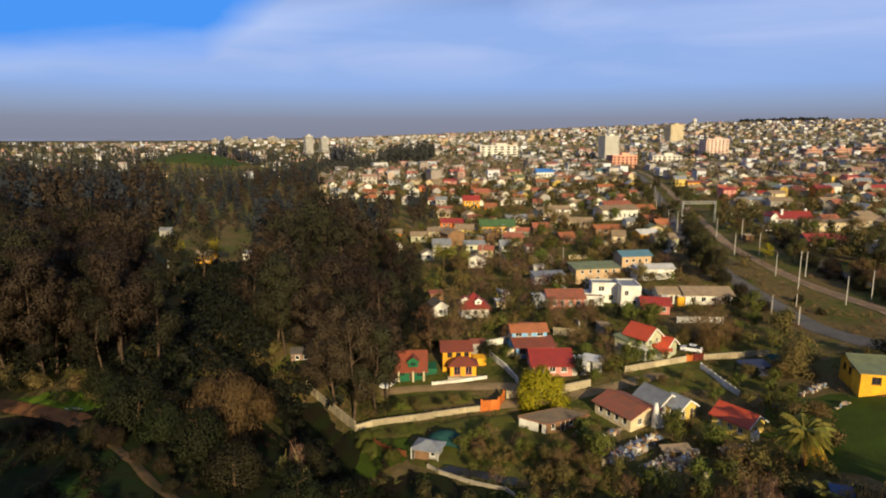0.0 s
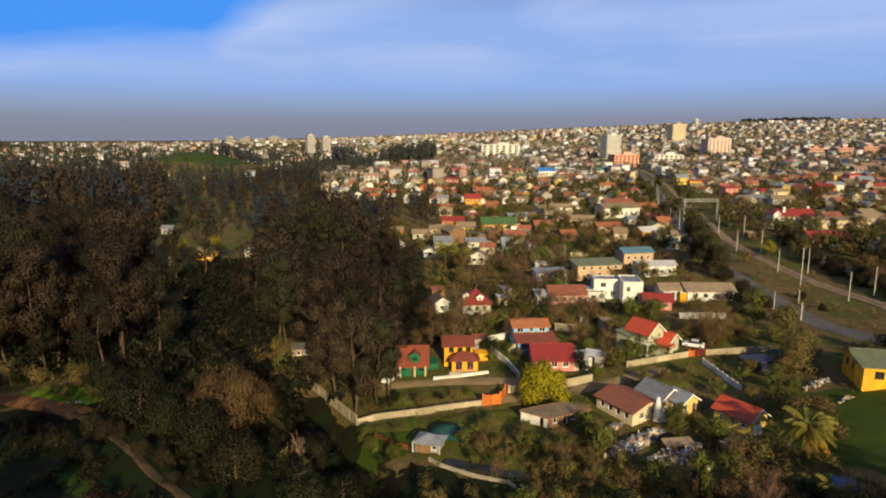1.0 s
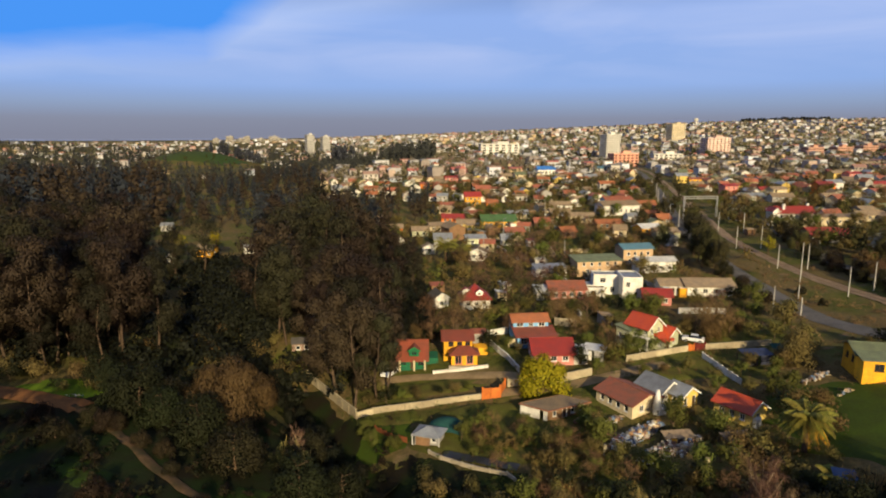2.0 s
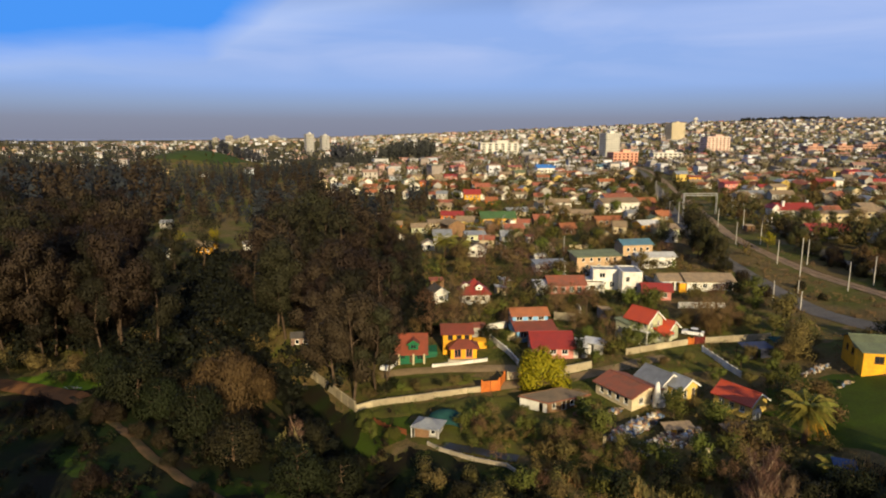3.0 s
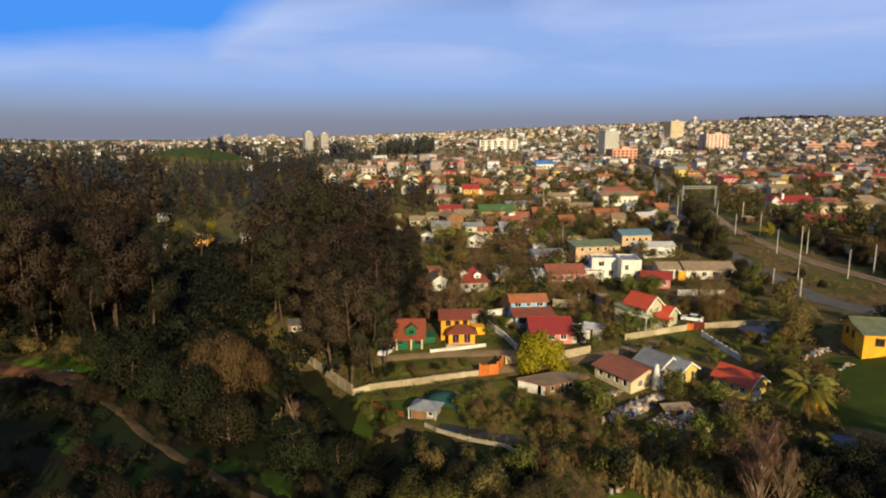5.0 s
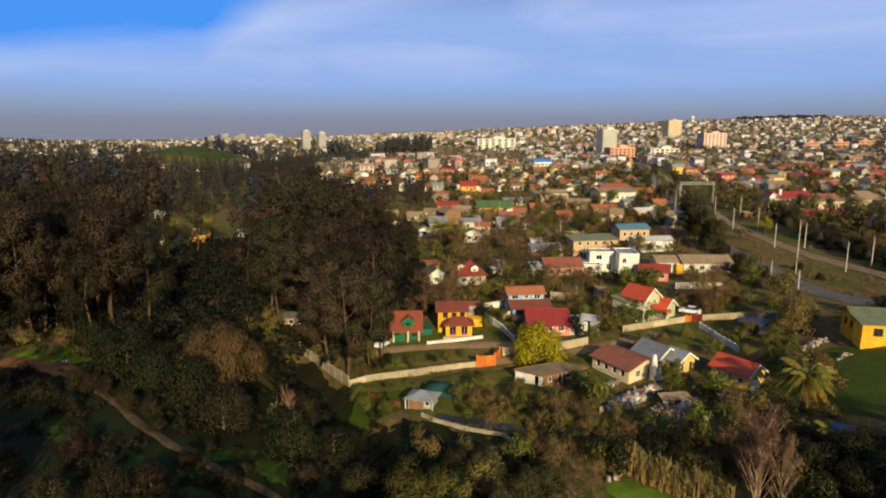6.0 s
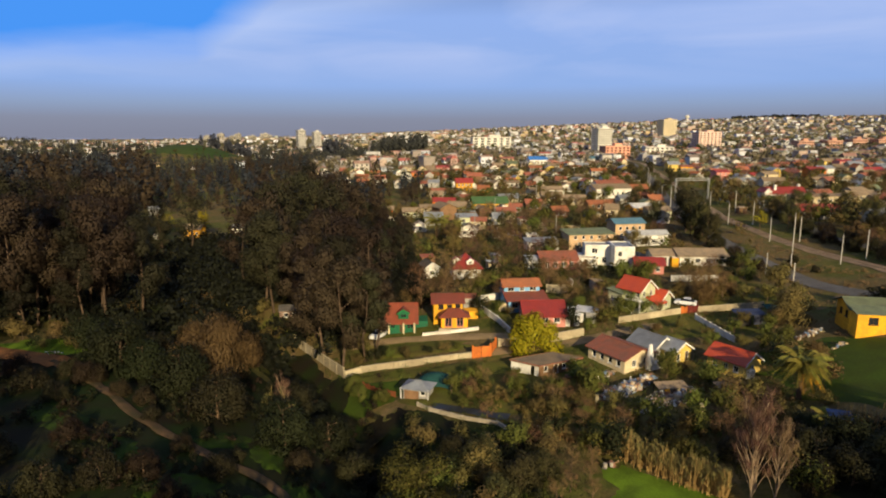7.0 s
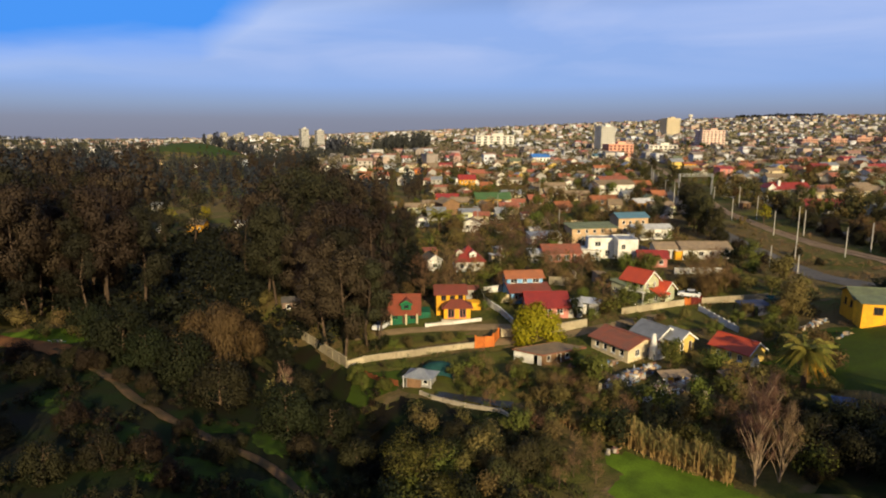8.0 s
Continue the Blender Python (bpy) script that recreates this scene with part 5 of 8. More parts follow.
sheet_gate(6.6, 102.4, 9.6, 102.9, 2.0, ORANGE_GATE, "orange painted sheet-metal gate in the boundary wall")
sheet_gate(9.7, 103.0, 10.8, 106.0, 2.0, ORANGE_GATE, "orange painted sheet-metal gate leaf standing open")
sheet_gate(48.2, 119.1, 49.4, 119.25, 1.3, ORANGE_GATE, "narrow rust-coloured gate in the pale wall")
sheet_gate(49.5, 119.25, 51.5, 119.5, 1.4, MAROON, "maroon sheet-metal gate in the pale wall")

# black plastic sheet lying along the white fence
g = Geo()
for i in range(13):
    for j in range(4):
        x, y = -0.4 + i * 0.86 + j * 0.25, 84.0 - i * 0.36 + j * 0.55
        g.v.append((x, y, ground_z(x, y) + 0.32 + 0.16 * noise.noise((i * 0.7, j * 0.9, 4))))
for i in range(12):
    for j in range(3):
        q = i * 4 + j
        g.f.append((q, q + 1, q + 5, q + 4))
        g.m.append(0)
single("plastic_sheet", g, BLACK_SHEET, "long black plastic sheet lying along the white fence", "sheet", smooth=True)


# ---- railway, poles, wires ----
def utility_pole(x, y, h, label, group, arms=0, lamp=False, mat=POLE):
    p = thing("utility_pole", x, y, ground_z(x, y), 12, label, "pole", group)
    part("shaft", Geo().tube([(0, 0, -0.6), (0, 0, h * 0.5), (0, 0, h)], [0.15, 0.12, 0.085], 8), mat, p, smooth=True)
    for i in range(arms):
        part("crossarm", Geo().box(0, 0, h - 0.5 - i * 0.9, 2.0, 0.12, 0.14), mat, p)
        for s in (-0.85, 0.85):
            part("insulator", Geo().tube([(s, 0, h - 0.36 - i * 0.9), (s, 0, h - 0.16 - i * 0.9)], [0.06, 0.05], 6), P["brown"], p)
    if lamp:
        arm = part("lamp_arm", Geo().tube([(0, 0, h - 0.3), (0, -0.9, h + 0.1), (0, -1.6, h + 0.15)], [0.05, 0.05, 0.05], 6), STEEL, p)
        part("lamp_head", Geo().box(0, -1.9, h + 0.06, 0.28, 0.7, 0.14), STEEL, arm)
    return p


for x, y, h in ((95.6, 145.4, 7.0), (102.9, 147.4, 7.2), (93.8, 174.3, 7.0), (101.3, 172.7, 7.0), (94.2, 201, 7.4), (101.7, 200.1, 7.4), (101.5, 232, 7.4), (109, 228, 7.4)):
    utility_pole(x, y, h, "pale concrete railway mast", "railway masts", arms=0)
utility_pole(92.3, 160.0, 10.4, "tall pale concrete power pole beside the railway", "power poles", arms=0)
for x, y, h in ((84.5, 146.5, 3.4), (75.5, 140.5, 5.4), (78.5, 134.5, 4.2), (92, 246, 8.5), (90.5, 252, 8.5), (104, 300, 8.5), (107, 316, 8.5), (118, 352, 8.5), (124, 378, 8.5), (36, 186, 8), (22, 232, 8), (13, 205, 8), (48, 300, 8), (86, 210, 8)):
    utility_pole(x, y, h, "pale concrete street pole with lamp arm", "street poles", lamp=200 < y < 300)
gan = thing("signal_gantry", 101.6, 267, ground_z(108, 268), 6, "grey steel signal gantry across the railway", "gantry")
span = 14.5
for s in (0, span):
    for side in (-0.5, 0.5):
        part("leg", Geo().box(s, side, -1.0, 0.24, 0.24, 10.2), STEEL, gan)
for side, bz in ((-0.5, 8.2), (0.5, 8.2), (-0.5, 9.1), (0.5, 9.1)):
    part("beam", Geo().box(span / 2, side, bz, span, 0.16, 0.18), STEEL, gan)
for i in range(8):
    for side in (-0.5, 0.5):
        part("brace", Geo().box(i * 2.0, side, 8.35, 0.12, 0.1, 0.8), STEEL, gan)


def rail_line(offset):
    pts = []
    for (x0, y0), (x1, y1) in zip(RAIL[:7], RAIL[1:7]):
        n = max(1, int(math.hypot(x1 - x0, y1 - y0) / 4))
        pts += [(x0 + (x1 - x0) * i / n + offset, y0 + (y1 - y0) * i / n) for i in range(n)]
    for _ in range(8):
        pts = [pts[0]] + [((a[0] + 2 * b[0] + c[0]) / 4, (a[1] + 2 * b[1] + c[1]) / 4) for a, b, c in zip(pts, pts[1:], pts[2:])] + [pts[-1]]
    g = Geo().tube([(x, y, ground_z(x, y) + 0.55) for x, y in pts], [0.065] * len(pts), 4)
    single("rail", g, RUST, "rusty steel rail on the railway bed", "rail", "railway rails")


for o in (-1.1, 0.6):
    rail_line(o)


# ---- cars ----
def car(x, y, rot, paint, label):
    """A small saloon: body, cabin, glass, wheels and lamps."""
    c = thing("car", x, y, ground_z(x, y) + 0.12, rot, label, "car", "parked cars")
    prof = [(-2.05, 0.32), (-2.1, 0.75), (-1.7, 0.92), (-0.9, 0.98), (1.45, 0.98), (2.0, 0.92), (2.1, 0.6), (2.05, 0.32)]
    cab = [(-1.0, 0.97), (-0.45, 1.42), (0.95, 1.45), (1.6, 0.97)]

    def loft(outline, w0, w1):
        g, k = Geo(), len(outline)
        for s in (-1, 1):
            for i, (px, pz) in enumerate(outline):
                g.v.append((px, s * (w1 if pz > 1.2 else w0), pz))
        g.f = [tuple(range(k - 1, -1, -1))[::-1], tuple(range(2 * k - 1, k - 1, -1))] + [(i, (i + 1) % k, (i + 1) % k + k, i + k) for i in range(k)]
        g.m = [0] * len(g.f)
        return g

    body = part("body", loft(prof, 0.84, 0.84), paint, c)
    part("cabin", loft(cab, 0.76, 0.62), GLASS, c)
    part("roof", Geo().box(0.25, 0, 1.45, 1.35, 1.22, 0.05), paint, c)
    tyre = surface("tyre_rubber", (0.02, 0.02, 0.02), (0.03, 0.03, 0.03)) if "tyre_rubber" not in bpy.data.materials else bpy.data.materials["tyre_rubber"]
    for px in (-1.3, 1.35):
        for s in (-1, 1):
            w = part("wheel", Geo().tube([(px, s * 0.68, 0.31), (px, s * 0.88, 0.31)], [0.31, 0.31], 14), tyre, c)
            part("hubcap", Geo().tube([(px, s * 0.885, 0.31), (px, s * 0.9, 0.31)], [0.19, 0.17], 10), STEEL, w)
    for s in (-0.6, 0.6):
        part("headlight", Geo().box(-2.09, s, 0.62, 0.08, 0.34, 0.16), WHITE_TRIM, body)
        part("tail_light", Geo().box(2.08, s, 0.66, 0.06, 0.3, 0.16), MAROON, body)


CARWHITE = surface("white_car_paint", (0.75, 0.76, 0.78), (0.72, 0.73, 0.75), rough=0.25, bump=0.0, vary=0.03)
car(-10.4, 114.4, 68, CARWHITE, "small white car parked beside the orange-roofed chalet")
car(50.8, 123.6, -28, CARWHITE, "small white car parked in a yard above the wall")


# ---- plants ----


def leaf_cloud(blobs, n, size, shape=0.5, droop=0.3, shell=0.4, seed=0, out=2.2):
    """Points and faces of n leaf sprays over rounded masses (x, y, z, rx, ry, rz)."""
    r = np.random.default_rng(seed)
    b = np.array(blobs, float)
    wt = (b[:, 3] * b[:, 4] + b[:, 4] * b[:, 5] + b[:, 3] * b[:, 5])
    pick = r.choice(len(b), n, p=wt / wt.sum())
    d = r.normal(size=(n, 3))
    d /= np.linalg.norm(d, axis=1)[:, None]
    c = b[pick, :3] + d * b[pick, 3:] * (r.random(n) ** shell)[:, None]
    nrm = d * out + r.normal(size=(n, 3)) * 0.5 + np.array((0, 0, 0.25))
    nrm /= np.linalg.norm(nrm, axis=1)[:, None]
    t = r.normal(size=(n, 3)) + np.array((0, 0, -droop * 3))
    t -= nrm * (t * nrm).sum(1)[:, None]
    t /= np.linalg.norm(t, axis=1)[:, None] + 1e-9
    s = np.cross(nrm, t)
    L = (size * (0.6 + 0.8 * r.random(n)))[:, None]
    W = L * shape
    v = np.stack([c - t * L / 2, c - s * W / 2 - t * L * 0.08, c + t * L / 2, c + s * W / 2 - t * L * 0.08], 1).reshape(-1, 3)
    f = np.arange(4 * n).reshape(n, 4)
    # leaves lean with their clump and with the crown as a whole
    mid = (b[:, :3] * wt[:, None]).sum(0) / wt.sum()
    ext = np.abs(c - mid).max(0) + 0.1
    whole = (c - mid) / ext
    soft = d * 0.9 + whole * 0.9 + r.normal(size=(n, 3)) * 0.22 + np.array((0, 0, 0.2))
    flip = np.sign((soft * nrm).sum(1))
    soft = np.where(flip[:, None] < 0, nrm, soft)
    soft /= np.linalg.norm(soft, axis=1)[:, None] + 1e-9
    return v, f, np.repeat(soft, 4, axis=0)


def leaf_mesh(name, v, f, mat, normals):
    me = bpy.data.meshes.new(name)
    n = len(f)
    me.vertices.add(len(v))
    me.vertices.foreach_set("co", np.asarray(v, np.float32).ravel())
    me.loops.add(4 * n)
    me.loops.foreach_set("vertex_index", np.asarray(f, np.int32).ravel())
    me.polygons.add(n)
    me.polygons.foreach_set("loop_start", np.arange(0, 4 * n, 4, dtype=np.int32))
    me.polygons.foreach_set("loop_total", np.full(n, 4, np.int32))
    me.materials.append(mat)
    me.update()
    me.polygons.foreach_set("use_smooth", np.ones(n, bool))
    lean = me.attributes.new("custom_normal", "FLOAT_VECTOR", "POINT")
    lean.data.foreach_set("vector", np.asarray(normals, np.float32).ravel())
    me.update()
    return me


def limbs(h, spread, n, seed, r0=0.3, lean=0.05, start=0.35, upward=0.8):
    """A tapered trunk with limbs; h: height, spread: reach of the limbs."""
    r = random.Random(seed)
    g = Geo()
    bend = [(0.0, 0.0)]
    for i in range(4):
        bend.append((bend[-1][0] + r.uniform(-lean, lean) * h, bend[-1][1] + r.uniform(-lean, lean) * h))
    trunk = [(bx, by, h * z) for (bx, by), z in zip(bend, (-0.03, 0.25, 0.5, 0.75, 0.97))]
    g.tube(trunk, [r0, r0 * 0.8, r0 * 0.58, r0 * 0.36, r0 * 0.1], 7)
    tips = []
    for i in range(n):
        u = start + (0.95 - start) * (i + r.random()) / n
        k = min(3, int(u * 4))
        p, q = Vector(trunk[k]), Vector(trunk[k + 1])
        a = p.lerp(q, u * 4 - k if u < 0.97 else 1.0)
        w = r.uniform(0, 6.283)
        reach = spread * (1.05 - 0.5 * u) * r.uniform(0.6, 1.0)
        b = a + Vector((math.cos(w) * reach * 0.5, math.sin(w) * reach * 0.5, reach * 0.5 * upward))
        c = a + Vector((math.cos(w) * reach, math.sin(w) * reach, reach * upward * 0.9))
        g.tube([a, b, c], [r0 * (0.55 - 0.4 * u), r0 * (0.32 - 0.2 * u), 0.03], 5)
        tips.append(c)
    return g, tips


def tree_kind(name, h, spread, n_limbs, leaf, leaf_n, leaf_size, seed, bark=None, puff=0.3, droop=0.4, start=0.35, r0=0.3, upward=0.8, shape=0.45, extra=(), shell=0.45):
    """Meshes of a trunk and a crown."""
    g, tips = limbs(h, spread, n_limbs, seed, r0, start=start, upward=upward)
    r = random.Random(seed + 50)
    blobs = []
    for t in tips:
        s = puff * spread * r.uniform(0.7, 1.25)
        blobs.append((t.x, t.y, t.z, s, s, s * r.uniform(0.7, 1.2)))
        if r.random() < 0.6:
            blobs.append((t.x * 0.6, t.y * 0.6, t.z - s * 0.5, s * 0.8, s * 0.8, s * 0.8))
    blobs.append((0, 0, h * 0.95, puff * spread, puff * spread, puff * spread * 1.1))
    blobs += list(extra)
    v, f, nn = leaf_cloud(blobs, leaf_n, leaf_size, shape, droop, shell, seed)
    v[:, 2] = np.maximum(v[:, 2], 0.1)
    return g.mesh(name + "_trunk", bark or BARK, smooth=True), leaf_mesh(name + "_crown", v, f, LEAF[leaf] if isinstance(leaf, str) else leaf, nn)


def plant(kind, x, y, rot, scale, label, category="tree", group="", name="tree", tall=1.0, z=None):
    trunk, crown = kind
    t = thing(name, x, y, (ground_z(x, y) if z is None else z), rot, label, category, group)
    t.scale = (scale, scale, scale * tall)
    part("trunk", trunk, None, t)
    part("crown", crown, None, t)
    return t


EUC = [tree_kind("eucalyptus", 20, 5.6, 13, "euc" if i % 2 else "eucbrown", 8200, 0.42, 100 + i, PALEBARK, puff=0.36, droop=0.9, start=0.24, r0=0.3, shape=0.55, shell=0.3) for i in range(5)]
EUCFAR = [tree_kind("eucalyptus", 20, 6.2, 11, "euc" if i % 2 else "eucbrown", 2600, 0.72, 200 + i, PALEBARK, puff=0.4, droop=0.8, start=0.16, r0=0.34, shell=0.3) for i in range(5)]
ROUND = [tree_kind("garden_tree", 5.5, 3.0, 10, k, 1100, 0.44, 300 + i, puff=0.5, droop=0.3, start=0.3, r0=0.13, shape=0.7) for i, k in enumerate(("green", "olive", "olive", "bronze", "green", "olive"))]
BUSH = [tree_kind("bush", 2.6, 2.2, 9, k, 850, 0.3, 400 + i, puff=0.55, droop=0.2, start=0.05, r0=0.06, shape=0.65) for i, k in enumerate(("green", "olive", "mixed", "bronze", "willow"))]


def dome_kind(name, h, reach, leaf, leaf_n, leaf_size, seed, lumps=34, shape=0.6, droop=0.6, lump=0.30):
    """A rounded tree or bush whose foliage falls to the ground."""
    g, tips = limbs(h * 0.86, reach * 0.7, 9, seed, 0.035 * h, start=0.1, upward=0.6)
    q = random.Random(seed)
    blobs = []
    for i in range(lumps):
        up = (i + q.random()) / lumps
        w, k = q.uniform(0, 6.283), math.sqrt(max(0.0, 1 - (0.92 * up) ** 2)) * q.uniform(0.74, 0.95)
        s = lump * reach * q.uniform(0.7, 1.25)
        blobs.append((math.cos(w) * reach * k * 0.88, math.sin(w) * reach * k * 0.88, h * 0.84 * up, s, s, s * 0.85 * h / reach))
    blobs.append((0, 0, h * 0.45, reach * 0.7, reach * 0.7, h * 0.45))
    v, f, nn = leaf_cloud(blobs, leaf_n, leaf_size, shape, droop, 0.22, seed, out=2.6)
    v[:, 2] = np.maximum(v[:, 2], 0.05)
    return g.mesh(name + "_trunk", BARK, smooth=True), leaf_mesh(name + "_crown", v, f, LEAF[leaf] if isinstance(leaf, str) else leaf, nn)


EVER = [tree_kind("evergreen", 11, 4.6, 13, "evergreen", 4200, 0.44, 340 + i, puff=0.42, droop=0.4, start=0.2, r0=0.2, shape=0.6, shell=0.32) for i in range(3)]
RAVINE_SHADE_TREE = [dome_kind("ravine_shade_tree", 5.0, 3.6, "shade", 5200, 0.3, 560 + i) for i in range(2)]
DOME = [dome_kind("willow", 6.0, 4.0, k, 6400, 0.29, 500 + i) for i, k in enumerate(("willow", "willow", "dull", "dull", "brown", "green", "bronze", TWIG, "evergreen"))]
BROWNDOME = dome_kind("leafless_willow", 8.4, 7.4, BROWNTWIG, 15000, 0.62, 600, lumps=60, shape=0.16, droop=1.6, lump=0.22)
BARE = [tree_kind("leafless_tree", 10.5, 2.6, 30, GREYTWIG, 1500, 1.3, 700 + i, WHITEBARK, puff=0.30, droop=-2.6, start=0.04, r0=0.17, upward=2.6, shape=0.03, shell=0.8) for i in range(2)]
BARESMALL = [tree_kind("leafless_garden_tree", 5.0, 2.8, 14, REDTWIG, 900, 0.55, 720 + i, puff=0.45, droop=-0.4, start=0.2, r0=0.13, upward=0.9, shape=0.1, shell=0.6) for i in range(3)]
MIMOSA = dome_kind("mimosa", 4.7, 3.5, "yellow", 8000, 0.28, 800, droop=0.2)
YELLOWBUSH = tree_kind("yellowing_bush", 5.0, 4.6, 18, "mixed", 5600, 0.26, 820, puff=0.36, droop=-0.2, start=0.1, r0=0.16, upward=0.9)
SUNNYTREE = tree_kind("golden_tree", 6.0, 2.6, 10, "yellow", 800, 0.4, 830, puff=0.42, start=0.3, r0=0.15)

HOUSE_SPOTS = [(ob.matrix_basis.translation.x, ob.matrix_basis.translation.y, 7.5) for ob in scene.objects if ob.parent is None and ob.type == "EMPTY" and ob.get("category") in ("house", "building", "shed", "car")]


def away(x, y, gap=0.0, lines=True):
    """Whether a place is clear of houses, roads and the railway."""
    if any((x - hx) ** 2 + (y - hy) ** 2 < (r + gap) ** 2 for hx, hy, r in HOUSE_SPOTS):
        return False
    if lines:
        for line, w in ((ROAD, 5.5), (RAIL, 7.0)):
            for (x0, y0), (x1, y1) in zip(line, line[1:]):
                dx, dy = x1 - x0, y1 - y0
                u = min(1, max(0, ((x - x0) * dx + (y - y0) * dy) / (dx * dx + dy * dy)))
                if (x - x0 - u * dx) ** 2 + (y - y0 - u * dy) ** 2 < (w + gap) ** 2:
                    return False
    return True


def in_forest(x, y):
    b = x / y
    if y < 104 or b < -1.2:
        return False
    edge = -0.155 if y < 122 else (-0.035 if y < 200 else -0.09 if y < 235 else (-0.085 if y < 300 else (-0.015 if y < 375 else -0.19)))
    if b > edge or y > (470 if b < -0.3 else 560):
        return False
    clear = ((-108, 262, 32, 28), (-85, 219, 26, 18), (-97, 240, 20, 14), (-63, 168, 18, 44), (-46, 128, 13, 22), (-32, 128, 9, 10), (-29, 109, 9, 11), (-64, 100, 12, 8))
    return not any(((x - cx) / rx) ** 2 + ((y - cy) / ry) ** 2 < 1 for cx, cy, rx, ry in clear)


# tall trees of the wood, one by one near the village
r = random.Random(11)
near, far = [], []
y = 104.0
while y < 640:
    step = 7.6 if y < 260 else 9.0
    x = -1.15 * y
    while x < 0:
        px, py = x + r.uniform(-0.42, 0.42) * step, y + r.uniform(-0.42, 0.42) * step
        if in_forest(px, py) and (r.random() < 0.86):
            (near if py < 236 and px > -0.78 * py else far).append((px, py))
        x += step
    y += step * 0.9
near.sort(key=lambda p: p[1])
for i, (x, y) in enumerate(near[:290]):
    kind = EUC[i % 5] if y < 150 else EUCFAR[i % 5]
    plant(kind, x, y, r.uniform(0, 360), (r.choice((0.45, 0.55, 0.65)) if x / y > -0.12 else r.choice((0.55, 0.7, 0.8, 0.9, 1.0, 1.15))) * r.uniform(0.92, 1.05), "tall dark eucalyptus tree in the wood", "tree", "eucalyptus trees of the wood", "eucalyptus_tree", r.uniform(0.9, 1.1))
far += near[290:]


def joined_trees(name, spots, masses, n, size, mat, label, seed):
    """Trees too many or too far to count, as one mesh."""
    rr = random.Random(seed)
    V, F, U, k = [], [], [], 0
    shapes = [leaf_cloud(masses, n, size, 0.6, 0.4, 0.4, seed + i) for i in range(23)]
    for i, (x, y, s) in enumerate(spots):
        v, f, nn = shapes[i % 23]
        w = rr.uniform(0, 6.283)
        c, q = math.cos(w), math.sin(w)
        st = s * rr.uniform(0.85, 1.15)
        v = np.stack([x + (v[:, 0] * c - v[:, 1] * q) * s, y + (v[:, 0] * q + v[:, 1] * c) * s, ground_z(x, y) + v[:, 2] * st], 1)
        V.append(v)
        U.append(np.stack([nn[:, 0] * c - nn[:, 1] * q, nn[:, 0] * q + nn[:, 1] * c, nn[:, 2]], 1))
        F.append(f + k)
        k += len(v)
    return tagged(new(name, leaf_mesh(name, np.concatenate(V), np.concatenate(F), mat, np.concatenate(U))), label, "woodland", kind="stuff")


floor_spots = []
for _ in range(1500):
    y = r.uniform(100, 215)
    x = r.uniform(-0.95, -0.12) * y
    if in_forest(x, y):
        floor_spots.append((x, y, r.uniform(0.4, 1.0)))
TALL = [(0, 0, 17, 2.6, 2.6, 3.2), (1.6, 0.6, 13, 3.0, 2.8, 3.0), (-1.7, -0.8, 12, 2.8, 3.0, 3.2), (0.4, -1.6, 8.5, 3.0, 2.6, 3.0), (-0.6, 1.5, 7.5, 2.8, 2.8, 3.0), (0, 0, 4, 2.2, 2.2, 3.0)]
SQUAT = [(0, 0, 4.6, 2.2, 2.2, 1.6), (1.3, 0.6, 3.4, 1.9, 1.8, 1.5), (-1.3, -0.7, 3.2, 1.9, 1.9, 1.5), (0.2, -1.2, 2.2, 1.9, 1.7, 1.5)]
# Near-black growth spread over the open valley in place of its shade.
for _ in range(1500):
    y = r.uniform(112, 212)
    x = -40 - 0.27 * (y - 112) + r.gauss(0, 9)
    if away(x, y, 0):
        floor_spots.append((x, y, r.uniform(0.35, 0.9)))
joined_trees("undergrowth", floor_spots, SQUAT, 46, 1.1, LEAF["shade"], "near-black undergrowth with shade put into its colour beneath the tall trees", 17)
half = len(far) // 2
r.shuffle(far)
joined_trees("far_wood", [(x, y, r.uniform(0.6, 1.05) * (1.2 if x / y < -0.45 else 1.0 if y < 260 else 0.65)) for x, y in far[:half]], TALL, 210, 1.5, LEAF["fareuc_haze"], "dark eucalyptus woodland filling the valley", 31)
joined_trees("far_wood", [(x, y, r.uniform(0.6, 1.05) * (1.2 if x / y < -0.45 else 1.0 if y < 260 else 0.65)) for x, y in far[half:]], TALL, 210, 1.5, LEAF["eucbrown"], "brownish eucalyptus woodland filling the valley", 61)
belt = []
for _ in range(560):
    y = r.uniform(610, 860)
    b = r.uniform(-0.22, -0.015)
    if y > 640 or b < -0.12:
        belt.append((b * y, y, r.choice((0.4, 0.55, 0.7, 0.9)) * r.uniform(0.9, 1.1) * (0.55 if b < -0.1 else 1.0)))
joined_trees("wooded_ridge", belt, TALL, 110, 2.4, LEAF["haze_grove"], "dark wooded rise behind the town", 91)
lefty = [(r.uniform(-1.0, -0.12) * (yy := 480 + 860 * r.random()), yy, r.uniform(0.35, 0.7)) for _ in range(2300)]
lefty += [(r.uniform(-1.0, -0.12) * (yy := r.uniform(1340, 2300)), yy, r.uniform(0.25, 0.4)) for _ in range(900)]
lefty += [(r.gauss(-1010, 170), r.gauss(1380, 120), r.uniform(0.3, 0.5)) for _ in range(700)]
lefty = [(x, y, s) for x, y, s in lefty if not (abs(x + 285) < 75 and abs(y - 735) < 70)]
joined_trees("far_groves", lefty, TALL, 60, 2.7, LEAF["haze_grove"], "scattered groves across the far valley", 121)
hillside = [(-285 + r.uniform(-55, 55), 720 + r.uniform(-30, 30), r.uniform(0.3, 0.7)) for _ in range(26)]
